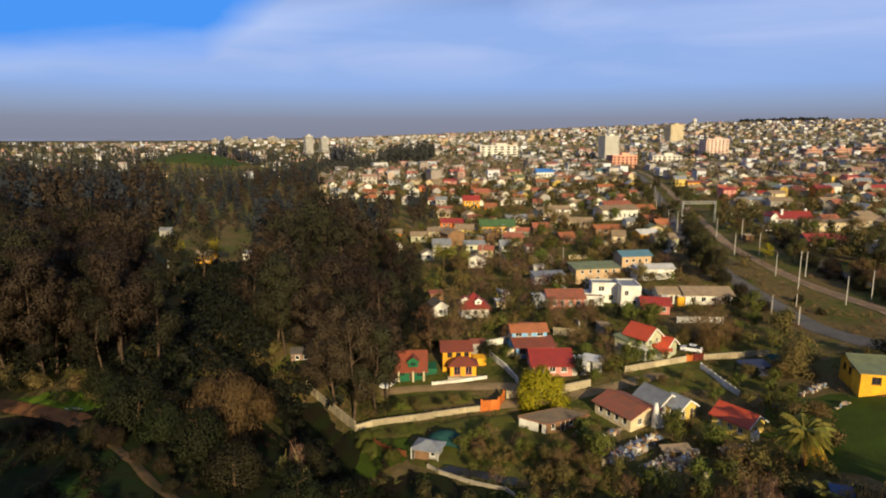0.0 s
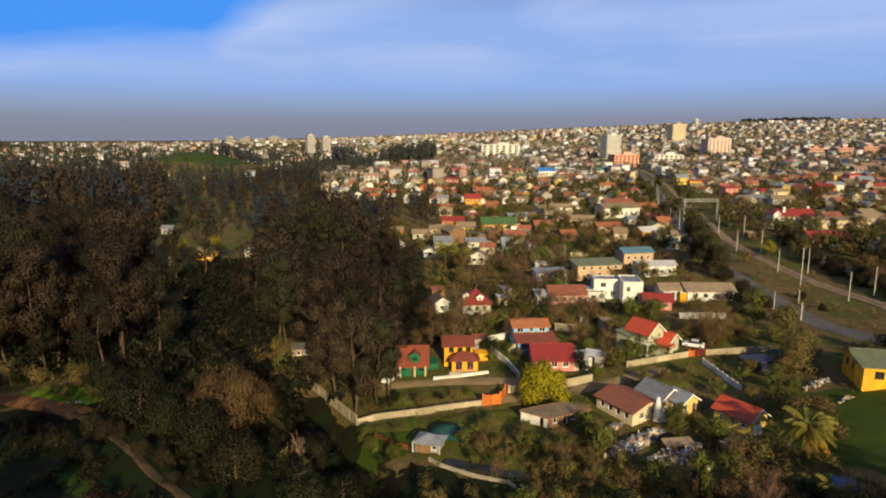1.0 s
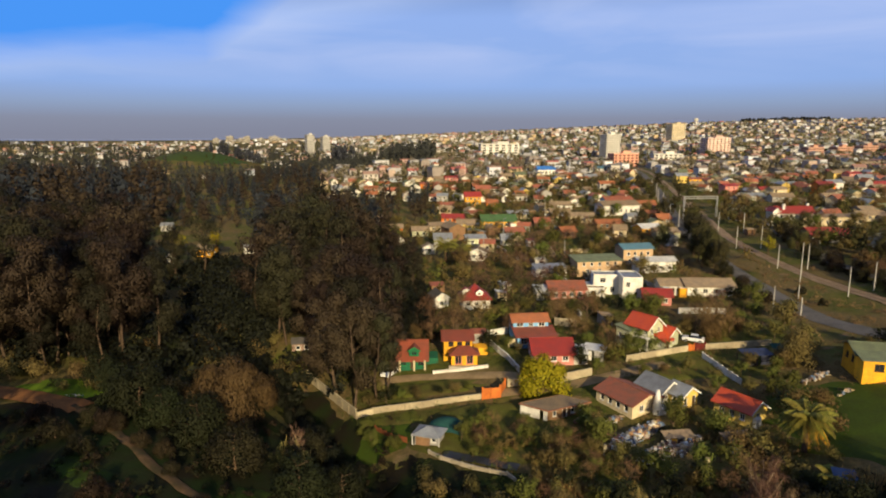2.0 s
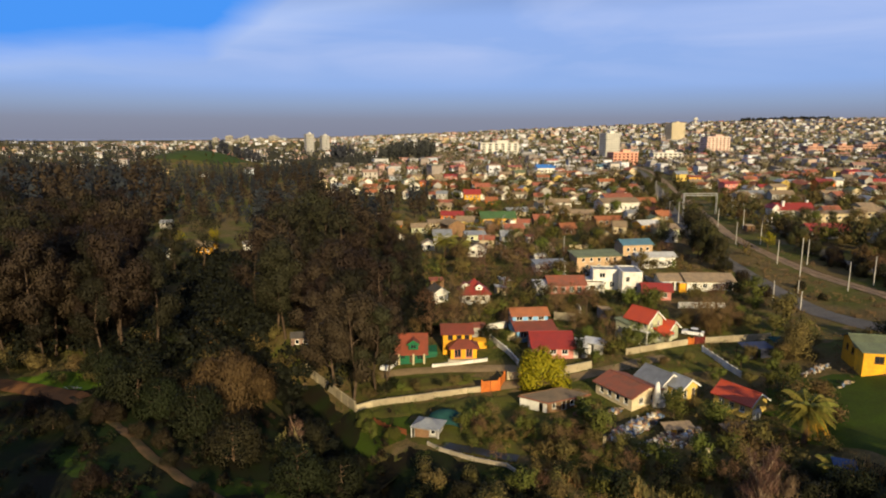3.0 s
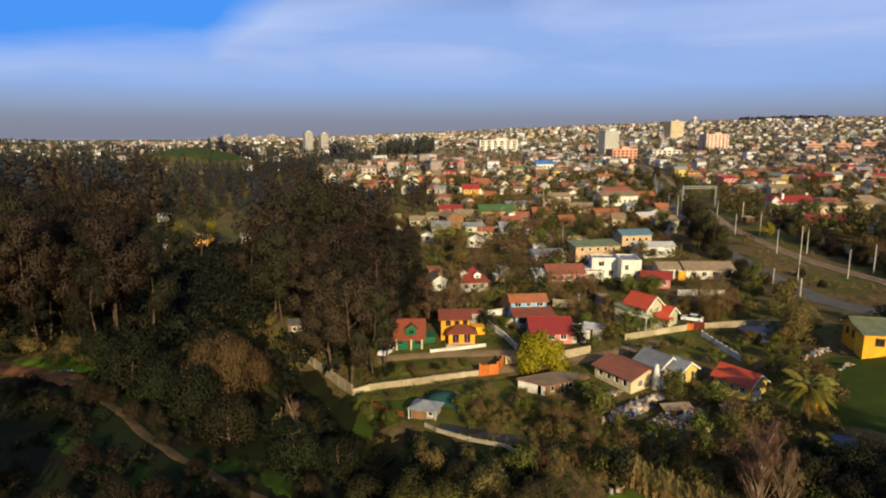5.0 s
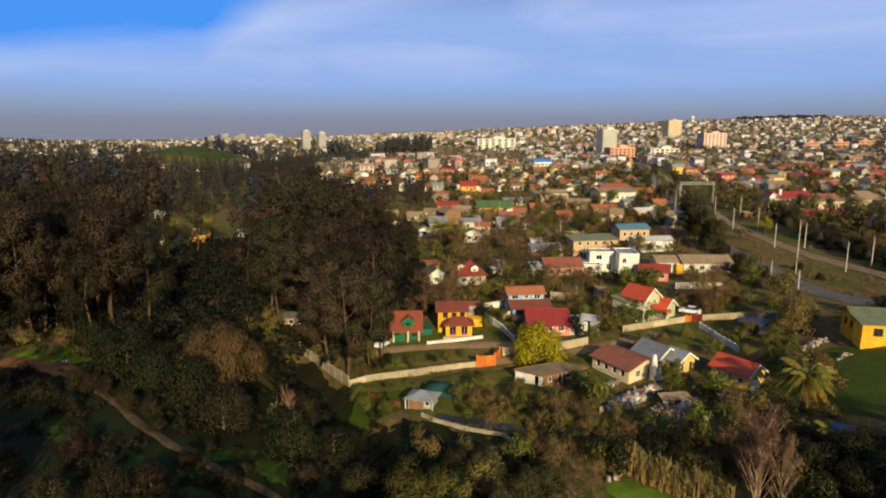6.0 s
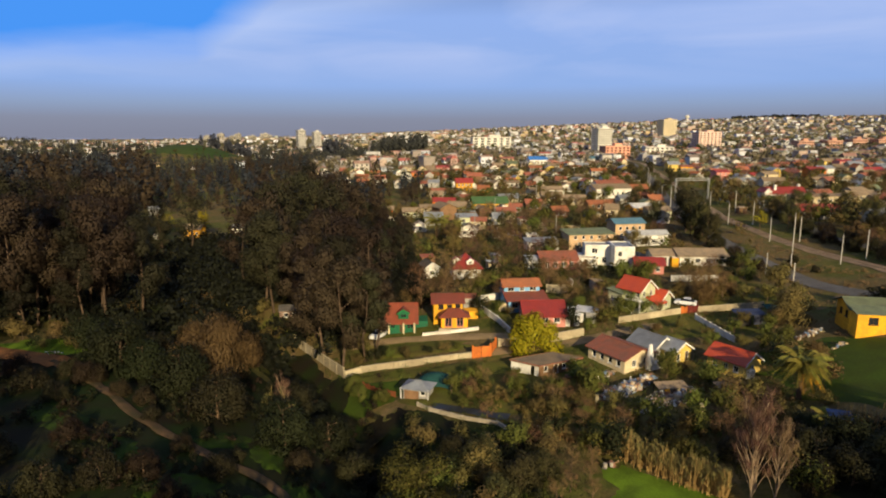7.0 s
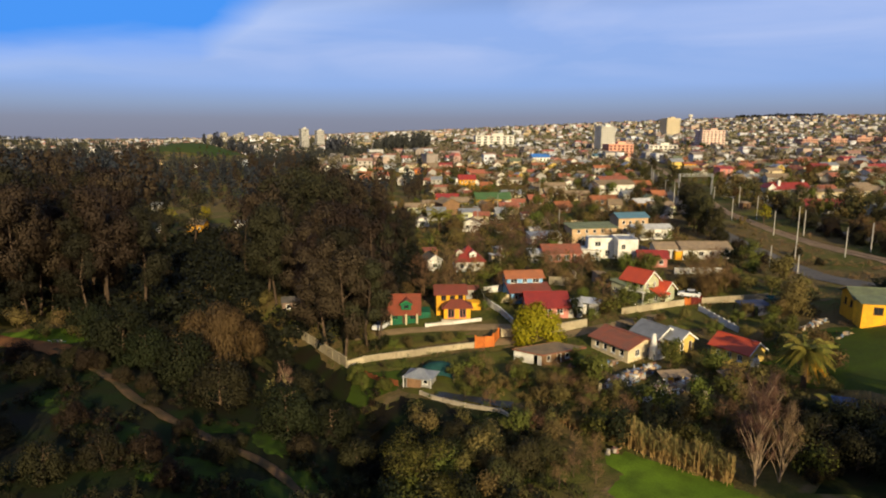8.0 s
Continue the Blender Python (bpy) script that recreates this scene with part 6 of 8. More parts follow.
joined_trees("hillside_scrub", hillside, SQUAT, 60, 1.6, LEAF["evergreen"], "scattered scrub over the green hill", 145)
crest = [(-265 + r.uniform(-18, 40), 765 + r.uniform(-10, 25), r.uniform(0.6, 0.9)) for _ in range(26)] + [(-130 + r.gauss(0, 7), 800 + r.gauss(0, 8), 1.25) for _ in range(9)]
joined_trees("hilltop_trees", crest, TALL, 120, 2.6, LEAF["fareuc_haze"], "dark trees on the crest of the green hill", 141)

ridge_trees = [(r.uniform(0.46, 0.60) * (yy := r.uniform(1960, 2060)), yy, r.uniform(0.8, 1.3)) for _ in range(150)] + [(r.uniform(0.0, 0.75) * (yy := r.uniform(1500, 2050)), yy, r.uniform(0.4, 0.8)) for _ in range(110)]
joined_trees("ridge_trees", [(x, y, s * 1.7) for x, y, s in ridge_trees], SQUAT, 30, 3.6, LEAF["haze_grove"], "dark trees along the skyline ridge", 151)
# chosen trees
for x, y, s, k in ((-15.6, 103.6, 0.86, 0), (-19.5, 108.5, 0.9, 2), (-11.8, 105.0, 0.74, 1), (-16.5, 112, 0.95, 3), (-10.5, 108.5, 0.7, 4), (-13.5, 117.5, 0.95, 2), (-18.0, 122, 1.0, 0), (-35.0, 134.5, 0.98, 3), (-37.5, 137.0, 1.0, 1), (-26, 124, 0.9, 4), (-24.5, 131, 1.0, 0), (-21.0, 128.5, 0.95, 2), (-15.0, 128.0, 0.9, 3)):
    plant(EUC[k], x, y, x * 37, s * 1.06, "tall eucalyptus with pale trunk behind the boundary wall", "tree", "eucalyptus trees of the wood", "eucalyptus_tree")
for x, y, s in ((-60, 113, 1.12), (-66, 118, 1.1), (-72, 112, 1.0), (-80, 110, 1.0), (-56, 118, 1.0), (-88, 116, 1.05)):
    plant(EUC[int(-x) % 5], x, y, x * 31, s, "very tall brownish eucalyptus on the bank", "tree", "eucalyptus trees of the wood", "eucalyptus_tree")
plant(BROWNDOME, -34.8, 96.5, 20, 1.12, "wide leafless brown willow with drooping twigs", name="leafless_willow", group="leafless willows")
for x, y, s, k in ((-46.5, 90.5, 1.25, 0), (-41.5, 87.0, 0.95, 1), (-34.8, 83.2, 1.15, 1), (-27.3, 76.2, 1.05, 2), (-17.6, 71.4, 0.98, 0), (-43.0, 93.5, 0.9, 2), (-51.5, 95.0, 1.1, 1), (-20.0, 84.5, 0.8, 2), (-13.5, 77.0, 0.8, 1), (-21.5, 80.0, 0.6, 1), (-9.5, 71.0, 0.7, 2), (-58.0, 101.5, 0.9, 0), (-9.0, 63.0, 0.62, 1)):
    plant(DOME[k], x, y, x * 53, s, "willow with shade-darkened foliage down to the grass", name="willow", group="willows of the slope")
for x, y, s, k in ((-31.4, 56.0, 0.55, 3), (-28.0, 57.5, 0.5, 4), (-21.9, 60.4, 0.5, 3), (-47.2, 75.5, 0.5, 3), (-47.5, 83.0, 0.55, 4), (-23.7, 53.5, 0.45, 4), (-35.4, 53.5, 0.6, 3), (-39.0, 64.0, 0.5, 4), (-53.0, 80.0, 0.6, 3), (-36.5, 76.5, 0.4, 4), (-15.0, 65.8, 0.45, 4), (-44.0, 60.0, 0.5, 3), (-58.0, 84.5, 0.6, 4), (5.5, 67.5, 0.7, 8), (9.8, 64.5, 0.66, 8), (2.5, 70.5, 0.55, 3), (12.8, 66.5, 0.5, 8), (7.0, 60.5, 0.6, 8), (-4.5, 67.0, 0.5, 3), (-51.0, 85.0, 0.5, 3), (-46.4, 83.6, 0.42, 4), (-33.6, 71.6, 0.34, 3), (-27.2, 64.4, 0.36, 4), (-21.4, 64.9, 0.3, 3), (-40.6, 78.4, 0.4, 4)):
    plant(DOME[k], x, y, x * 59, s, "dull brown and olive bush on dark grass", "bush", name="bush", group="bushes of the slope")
for x, y, s, k in ((-11.4, 92.0, 0.4, 5), (-12.6, 95.5, 0.42, 5), (-7.6, 88.4, 0.36, 5), (-26.5, 121.5, 0.5, 5)):
    plant(DOME[k], x, y, x * 61, s, "bright green bushy tree by the wall corner", "bush", name="leafy_bush", group="leafy green bushes")
# Near-black trees added where the bank shows only deep shade.
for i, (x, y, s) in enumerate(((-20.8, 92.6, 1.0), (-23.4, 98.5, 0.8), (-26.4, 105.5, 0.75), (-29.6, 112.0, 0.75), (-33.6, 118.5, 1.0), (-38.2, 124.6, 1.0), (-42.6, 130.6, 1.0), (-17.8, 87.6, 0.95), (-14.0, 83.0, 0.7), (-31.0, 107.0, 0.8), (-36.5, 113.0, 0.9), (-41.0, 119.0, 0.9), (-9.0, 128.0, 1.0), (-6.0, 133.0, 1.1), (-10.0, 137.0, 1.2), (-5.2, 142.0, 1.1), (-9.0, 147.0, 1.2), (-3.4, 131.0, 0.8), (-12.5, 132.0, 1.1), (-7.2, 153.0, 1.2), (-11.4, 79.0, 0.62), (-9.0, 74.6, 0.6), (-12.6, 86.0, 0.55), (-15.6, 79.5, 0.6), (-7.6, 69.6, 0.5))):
    plant(RAVINE_SHADE_TREE[i % 2], x, y, i * 97, s, "near-black tree standing in for shade below the wood", name="ravine_shade_tree", group="dark trees of the ravine")
plant(YELLOWBUSH, -1.6, 61.5, 0, 0.86, "broad bush with yellow-tipped shoots", "bush", name="yellowing_bush", group="bushes of the slope")
plant(YELLOWBUSH, 1.6, 58.0, 70, 0.5, "broad bush with yellow-tipped shoots", "bush", name="yellowing_bush", group="bushes of the slope")
plant(BARE[0], 32.2, 58.4, 0, 0.86, "leafless grey-brown tree with upright twigs", name="leafless_tree", group="leafless trees")
plant(BARE[1], 33.4, 60.2, 40, 0.9, "leafless grey-brown tree with upright twigs", name="leafless_tree", group="leafless trees")
plant(BARE[0], 34.4, 58.2, 130, 0.7, "leafless grey-brown tree with upright twigs", name="leafless_tree", group="leafless trees")
plant(BARE[0], -20.5, 81.5, 90, 0.5, "pale leafless sapling among bushes", name="leafless_tree", group="leafless trees")
plant(MIMOSA, 17.1, 104.2, 0, 1.42, "mimosa tree in full yellow blossom beside the track", name="mimosa_tree")
plant(DOME[6], 64.8, 109.6, 10, 1.05, "broad dull olive tree beside the field", name="garden_tree", group="garden trees")
for x, y, s, k in ((75.0, 172, 1.9, 4), (74.5, 179, 2.3, 1), (76.0, 186, 2.4, 0), (77.5, 193, 2.5, 4), (80.0, 200, 2.4, 1)):
    plant(EVER[k % 3], x, y, x * 29, s * 0.4, "large dull evergreen tree beside the road", name="evergreen_tree", group="dark evergreen trees")
for x, y, s in ((55, 125.5, 1.25), (57.5, 127, 1.2), (53, 128.5, 1.1), (59.5, 126.5, 1.0), (20.2, 78.6, 0.6), (24.5, 76.0, 0.6), (35.0, 71.0, 0.7), (38.0, 73.5, 0.8), (14.5, 128.5, 0.9), (27, 126, 1.0), (33, 122, 0.9), (32, 136, 1.1), (26, 140, 1.1), (2.5, 130, 1.2), (-2.5, 127, 1.1), (8, 134, 1.2), (-3, 136, 1.2), (4, 140, 1.2)):
    plant(BARESMALL[int(x) % 3], x, y, x * 41, s, "leafless brown garden tree between houses", name="leafless_garden_tree", group="leafless garden trees")
for x, y, s, k in ((28.3, 75.2, 0.72, 0), (22.3, 85.0, 0.8, 4), (35.0, 90.0, 0.62, 0), (34.9, 78.3, 0.62, 4), (17.6, 85.5, 0.45, 1), (38.5, 121.6, 0.6, 0), (36.5, 120.0, 0.55, 4), (41.2, 121.2, 0.6, 4), (69.5, 117.0, 0.7, 5), (54.0, 91.0, 0.45, 0), (53.0, 97.5, 0.5, 4), (46.5, 101.5, 0.45, 0), (55.5, 101.5, 0.5, 4), (71.8, 142.3, 0.9, 0), (28.2, 110.2, 0.5, 4), (70.0, 125.0, 1.0, 1), (73.5, 131.0, 0.8, 5), (47.0, 137.5, 0.8, 0), (43.0, 140.0, 0.8, 4)):
    plant(ROUND[k], x, y, x * 47, s, "leafy evergreen tree between gardens" if k in (0, 4) else "dull olive-leaved garden tree between houses", name="garden_tree", group="garden trees")

for x, y, s in ((54.5, 125.5, 0.72), (58.0, 127.5, 0.7), (52.0, 129.5, 0.55), (61.5, 129.0, 0.5), (16.0, 134.0, 0.5), (28.0, 137.0, 0.55), (-6.0, 130.0, 0.6), (36.0, 140.0, 0.5)):
    plant(DOME[7], x, y, x * 43, s, "leafless brown tree with fine twigs in a garden", name="leafless_garden_tree", group="leafless garden trees")

# brush over the vacant lot and round the yards
for _ in range(400):
    x, y = r.uniform(2, 24), r.uniform(76, 97)
    if y < 83.5 - 0.5 * x or y > 96.5 - 0.12 * x or not away(x, y, -3.4) or (x < 12 and r.random() < 0.7) or r.random() < 0.82:
        continue
    if r.random() < 0.72:
        plant(ROUND[r.choice((0, 1, 4, 5))], x, y, r.uniform(0, 360), r.uniform(0.3, 0.52), "dull olive shrub on the vacant lot", "bush", "brush of the lot", "shrub")
    else:
        plant(BARESMALL[r.randrange(3)], x, y, r.uniform(0, 360), r.uniform(0.4, 0.65), "leafless brown shrub on the vacant lot", "bush", "brush of the lot", "leafless_shrub")
for x, y, s, k in ((36.0, 92.4, 0.6, 0), (40.2, 87.0, 0.5, 4), (37.6, 76.0, 0.7, 0), (24.6, 81.0, 0.5, 1), (26.8, 78.0, 0.55, 0), (33.5, 74.5, 0.55, 4)):
    plant(ROUND[k], x, y, x * 83, s, "dark leafy tree beside the scrap yard", name="garden_tree", group="garden trees")
for x, y, s in ((16.0, 67.4, 0.5), (17.6, 65.0, 0.45), (18.6, 68.2, 0.42), (15.0, 63.0, 0.46), (17.0, 61.6, 0.4), (14.2, 70.0, 0.5), (13.0, 61.0, 0.45), (12.4, 72.0, 0.5)):
    plant(BARESMALL[int(x * 7) % 3], x, y, x * 91, s, "leafless brown shrub beside the bright turf", "bush", "brush of the lot", "leafless_shrub")
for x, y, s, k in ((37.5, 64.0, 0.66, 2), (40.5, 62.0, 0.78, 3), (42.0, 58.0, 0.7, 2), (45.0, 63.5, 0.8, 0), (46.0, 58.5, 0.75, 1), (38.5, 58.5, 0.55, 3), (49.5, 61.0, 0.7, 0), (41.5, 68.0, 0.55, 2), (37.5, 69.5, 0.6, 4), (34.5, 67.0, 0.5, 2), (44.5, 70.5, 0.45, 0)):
    plant(DOME[k], x, y, x * 71, s, "bushy tree with shade darkened into its leaves below the field", name="shaded_tree", group="dark trees below the field")
for x, y, s, k in ((36.0, 117.4, 0.42, 0), (38.4, 118.4, 0.5, 4), (41.0, 118.9, 0.44, 0), (43.6, 119.2, 0.4, 1), (36.0, 108.2, 0.4, 0), (39.8, 108.8, 0.34, 3), (44.8, 110.0, 0.42, 5), (52.6, 106.4, 0.44, 0), (55.2, 109.2, 0.5, 1), (58.6, 105.4, 0.5, 4), (50.4, 99.0, 0.42, 5), (54.6, 95.8, 0.5, 0), (57.0, 98.6, 0.55, 4), (60.5, 108.0, 0.5, 3), (47.6, 105.0, 0.36, 1), (33.0, 126.0, 0.5, 0), (35.4, 130.4, 0.55, 5), (28.6, 122.0, 0.5, 4), (30.0, 128.0, 0.5, 1), (13.0, 123.0, 0.36, 0), (9.0, 119.0, 0.32, 4), (48.0, 126.0, 0.45, 5), (46.6, 130.0, 0.5, 0), (62.6, 124.0, 0.55, 1), (66.0, 121.4, 0.6, 5), (64.0, 132.6, 0.5, 0), (68.4, 134.6, 0.6, 4)):
    plant(ROUND[k], x, y, x * 89, s, "dull leafy shrub in a village garden", "bush", name="shrub", group="garden shrubs")
for x, y, s, k in ((-13.0, 103.0, 0.6, 1), (-10.0, 103.4, 0.75, 4), (-7.2, 104.4, 0.5, 0), (-4.5, 103.8, 0.62, 1), (-1.0, 105.2, 0.45, 4), (1.8, 104.8, 0.6, 3), (-11.5, 106.2, 0.7, 1), (4.2, 106.6, 0.4, 0), (-8.6, 106.8, 0.5, 4), (-5.2, 106.0, 0.36, 3), (-12.8, 109.0, 0.6, 1)):
    plant(BUSH[k], x, y, x * 73, s, "low scrubby bush on the verge behind the boundary wall", "bush", name="verge_bush", group="bushes of the verge")

# scattered garden trees and bushes of the village and the town
n_made = 0
for _ in range(2600):
    y = 118 + 260 * r.random() ** 0.8
    b = r.uniform(-0.12, 0.85)
    x = b * y
    if in_forest(x, y) or not away(x, y, 0.2) or n_made >= 290:
        continue
    if (62 < x < 100 and y < 215 and r.random() < 0.92) or (31 < x < 76 and 103 < y < 138) or (y < 165 and not away(x, y, 0.9)):
        continue
    k = r.randrange(9)
    n_made += 1
    if k < 6:
        plant(ROUND[k], x, y, r.uniform(0, 360), r.uniform(0.5, 0.95), ("leafy evergreen tree between gardens", "dull olive-leaved garden tree between houses", "dull olive-leaved garden tree between houses", "bronze-leaved garden tree between houses", "leafy evergreen tree between gardens", "dull olive-leaved garden tree between houses")[k], name="garden_tree", group="garden trees")
    else:
        plant(BARESMALL[k - 6], x, y, r.uniform(0, 360), r.uniform(0.7, 1.1), "leafless brown garden tree between houses", name="leafless_garden_tree", group="leafless garden trees")
n_made = 0
for _ in range(4000):
    y = r.uniform(52, 150)
    x = r.uniform(-0.75, 0.78) * y
    b = x / y
    if not away(x, y, -1.5) or in_forest(x, y) or n_made >= 190:
        continue
    if -12 < x < 24 and 100 < y < 116 or -32 < x < -13 and 84 < y < 121:
        continue
    if y < 68 and 8 < x < 30:
        continue
    if x > 40 and y < 94 and x / y > 0.66:
        continue
    if (x > 72 and y > 112) or (33 < x < 76 and 94 < y < 138) or (-4 < x < 16 and 92 < y < 101):
        continue
    if -14 < x < 22 and 76 < y < 100 and r.random() < 0.9:
        continue
    if (x < -6 and y < 96) or (x > 38 and y < 72) or (20 < x < 40 and 76 < y < 94):
        continue
    n_made += 1
    k = r.choice((0, 1, 2, 3, 4, 4, 1)) if x > -10 else r.choice((4, 4, 1, 3, 1))
    plant(BUSH[k], x, y, r.uniform(0, 360), r.uniform(0.5, 1.15), ("leafy green bush", "dull olive bush", "yellowish bush", "bronze-leaved bush", "dull green scrub bush")[k] + " on rough winter grass", "bush", "bushes of the slope", "bush")
# dark trees beside the railway and the far road
n_made = 0
for _ in range(400):
    x, y = r.uniform(104, 150), r.uniform(132, 232)
    if n_made >= 22 or not away(x, y, 1.5) or abs(x - (112 + max(0, y - 175) * 0.22)) < 4.5 or (y < 160 and x < 108):
        continue
    n_made += 1
    k = r.choice((0, 1, 3, 4, 5))
    plant(EVER[k % 3], x, y, r.uniform(0, 360), r.uniform(0.45, 0.75), "dull evergreen tree beside the railway", name="evergreen_tree", group="dark evergreen trees")
for x, y, s in ((93, 232, 1.1), (96, 243, 1.2), (88, 205, 0.9), (104, 285, 1.2), (92, 262, 1.3), (118, 300, 1.3), (108, 330, 1.3), (128, 345, 1.2), (120, 390, 1.3), (135, 400, 1.3), (72, 205, 1.2), (75, 238, 1.2)):
    plant(EVER[int(x) % 3], x, y, x * 23, s * 0.55, "dull evergreen tree beside the road", name="evergreen_tree", group="dark evergreen trees")
for x, y, s in ((104.5, 138, 0.6), (106, 144, 0.7), (107.5, 150, 0.75), (105.5, 156, 0.6), (108, 161, 0.8), (106.5, 168, 0.7), (109, 174, 0.8), (108, 182, 0.8), (112, 190, 0.85), (114, 199, 0.8), (116, 208, 0.9), (119, 218, 0.9), (86.5, 140, 0.3), (87, 150, 0.35), (76.5, 146, 0.5), (76.5, 158, 0.6), (77, 170, 0.7), (78, 182, 0.7), (80, 196, 0.7)):
    plant(DOME[(2, 4, 3)[int(x) % 3]], x, y, x * 67, s, "dark bushy evergreen beside the railway", name="evergreen_tree", group="dark evergreen trees")
scrub = {"olive": [], "green": [], "bronze": [], "twig": []}
for _ in range(5200):
    y = 112 + 330 * r.random() ** 0.85
    x = r.uniform(-0.14, 0.86) * y
    if in_forest(x, y) or not away(x, y, -1.6) or (-13 < x < 24 and y < 117):
        continue
    if (70 < x < 116 and y < 215 and r.random() < 0.95) or (y < 165 and not away(x, y, 0.3)) or (31 < x < 76 and 103 < y < 136) or (y < 150 and r.random() < 0.35):
        continue
    scrub[r.choice(("olive", "olive", "green", "bronze", "twig"))].append((x, y, r.uniform(0.25, 0.72)))
for key, n, size in (("olive", 46, 0.95), ("green", 46, 0.95), ("bronze", 46, 0.95), ("twig", 80, 0.9)):
    joined_trees("garden_scrub", scrub[key][:900], SQUAT, n, size, TWIG if key == "twig" else LEAF[key], {"olive": "dull olive scrub between the gardens", "green": "dark green scrub between the gardens", "bronze": "bronze scrub between the gardens", "twig": "leafless brown scrub between the gardens"}[key], 211)
lot = {"lotolive": [], "bronze": [], "twig": [], "weed": []}
for _ in range(1500):
    x, y = r.uniform(1, 48), r.uniform(66, 98)
    if not away(x, y, -1.5) or (24 < x < 38 and 77 < y < 95) or (9 < x < 22 and 89 < y < 96) or (x < 30 and y < 68.5 - 1.1 * (x - 20)) or (x > 43 and y < 77) or y < 80.5 - 0.42 * x or noise.noise((x * 0.16, y * 0.16, 6)) < -0.22:
        continue
    if y > 91 and x < 15:
        continue
    lot[r.choice(("lotolive", "lotolive", "lotolive", "bronze", "twig", "weed"))].append((x, y, r.uniform(0.10, 0.28)))
for key in lot:
    joined_trees("lot_scrub", lot[key][:230], SQUAT, 110 if key == "twig" else 80, 0.9, TWIG if key == "twig" else LEAF[key], {"lotolive": "low olive scrub over the vacant lot", "bronze": "low bronze scrub over the vacant lot", "twig": "low leafless brown scrub over the vacant lot", "weed": "rank green weeds over the vacant lot"}[key], 251)
under = {"willow": [], "brown": [], "dull": []}
HILL_PATH = ((-58, 91), (-44.5, 81), (-36, 73), (-30.2, 67.8), (-22.5, 64.7), (-18.5, 63.2), (-12.5, 57.5), (-9, 52))


def near_path(x, y, gap):
    for (x0, y0), (x1, y1) in zip(HILL_PATH, HILL_PATH[1:]):
        dx, dy = x1 - x0, y1 - y0
        u = min(1, max(0, ((x - x0) * dx + (y - y0) * dy) / (dx * dx + dy * dy)))
        if (x - x0 - u * dx) ** 2 + (y - y0 - u * dy) ** 2 < gap * gap:
            return True
    return False


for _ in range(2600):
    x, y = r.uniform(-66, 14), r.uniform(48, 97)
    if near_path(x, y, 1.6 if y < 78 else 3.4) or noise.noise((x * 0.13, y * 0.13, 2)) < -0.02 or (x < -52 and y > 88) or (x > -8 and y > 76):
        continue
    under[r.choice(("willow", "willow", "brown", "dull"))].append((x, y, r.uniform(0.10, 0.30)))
# Darkened scrub added where the ground below the field lies in shade.
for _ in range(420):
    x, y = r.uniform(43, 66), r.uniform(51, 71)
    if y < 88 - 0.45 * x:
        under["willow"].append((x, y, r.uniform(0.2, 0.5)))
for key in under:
    joined_trees("slope_scrub", under[key], SQUAT, 80, 0.95, LEAF[key], {"willow": "green scrub darkened for shade over the slope", "brown": "brown scrub darkened for shade over the slope", "dull": "olive scrub darkened for shade over the slope"}[key], 271)
# unseen trees added out of view, to throw shade over the slope and field
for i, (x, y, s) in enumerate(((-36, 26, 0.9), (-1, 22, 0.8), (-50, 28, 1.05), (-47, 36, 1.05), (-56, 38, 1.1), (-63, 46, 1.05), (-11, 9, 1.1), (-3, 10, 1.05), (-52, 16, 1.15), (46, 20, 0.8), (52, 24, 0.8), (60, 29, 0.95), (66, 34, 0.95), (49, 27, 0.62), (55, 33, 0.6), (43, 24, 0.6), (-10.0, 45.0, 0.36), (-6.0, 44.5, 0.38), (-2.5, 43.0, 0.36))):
    plant(EUCFAR[i % 5], x, y, i * 77, s, "unseen tree added out of view to shade the slope", "tree", "eucalyptus trees of the wood", "eucalyptus_tree")
plant(SUNNYTREE, -84.6, 232.5, 0, 1.25, "golden-flowering tree beside the yellow cottage", name="golden_tree", group="golden trees")
plant(SUNNYTREE, -98.5, 234, 50, 1.1, "golden-flowering tree in the clearing", name="golden_tree", group="golden trees")
plant(SUNNYTREE, 99.0, 190, 70, 0.95, "golden-flowering tree beside the railway", name="golden_tree", group="golden trees")
plant(ROUND[1], -97, 222, 0, 1.3, "dull olive-leaved tree in the clearing", name="garden_tree", group="garden trees")


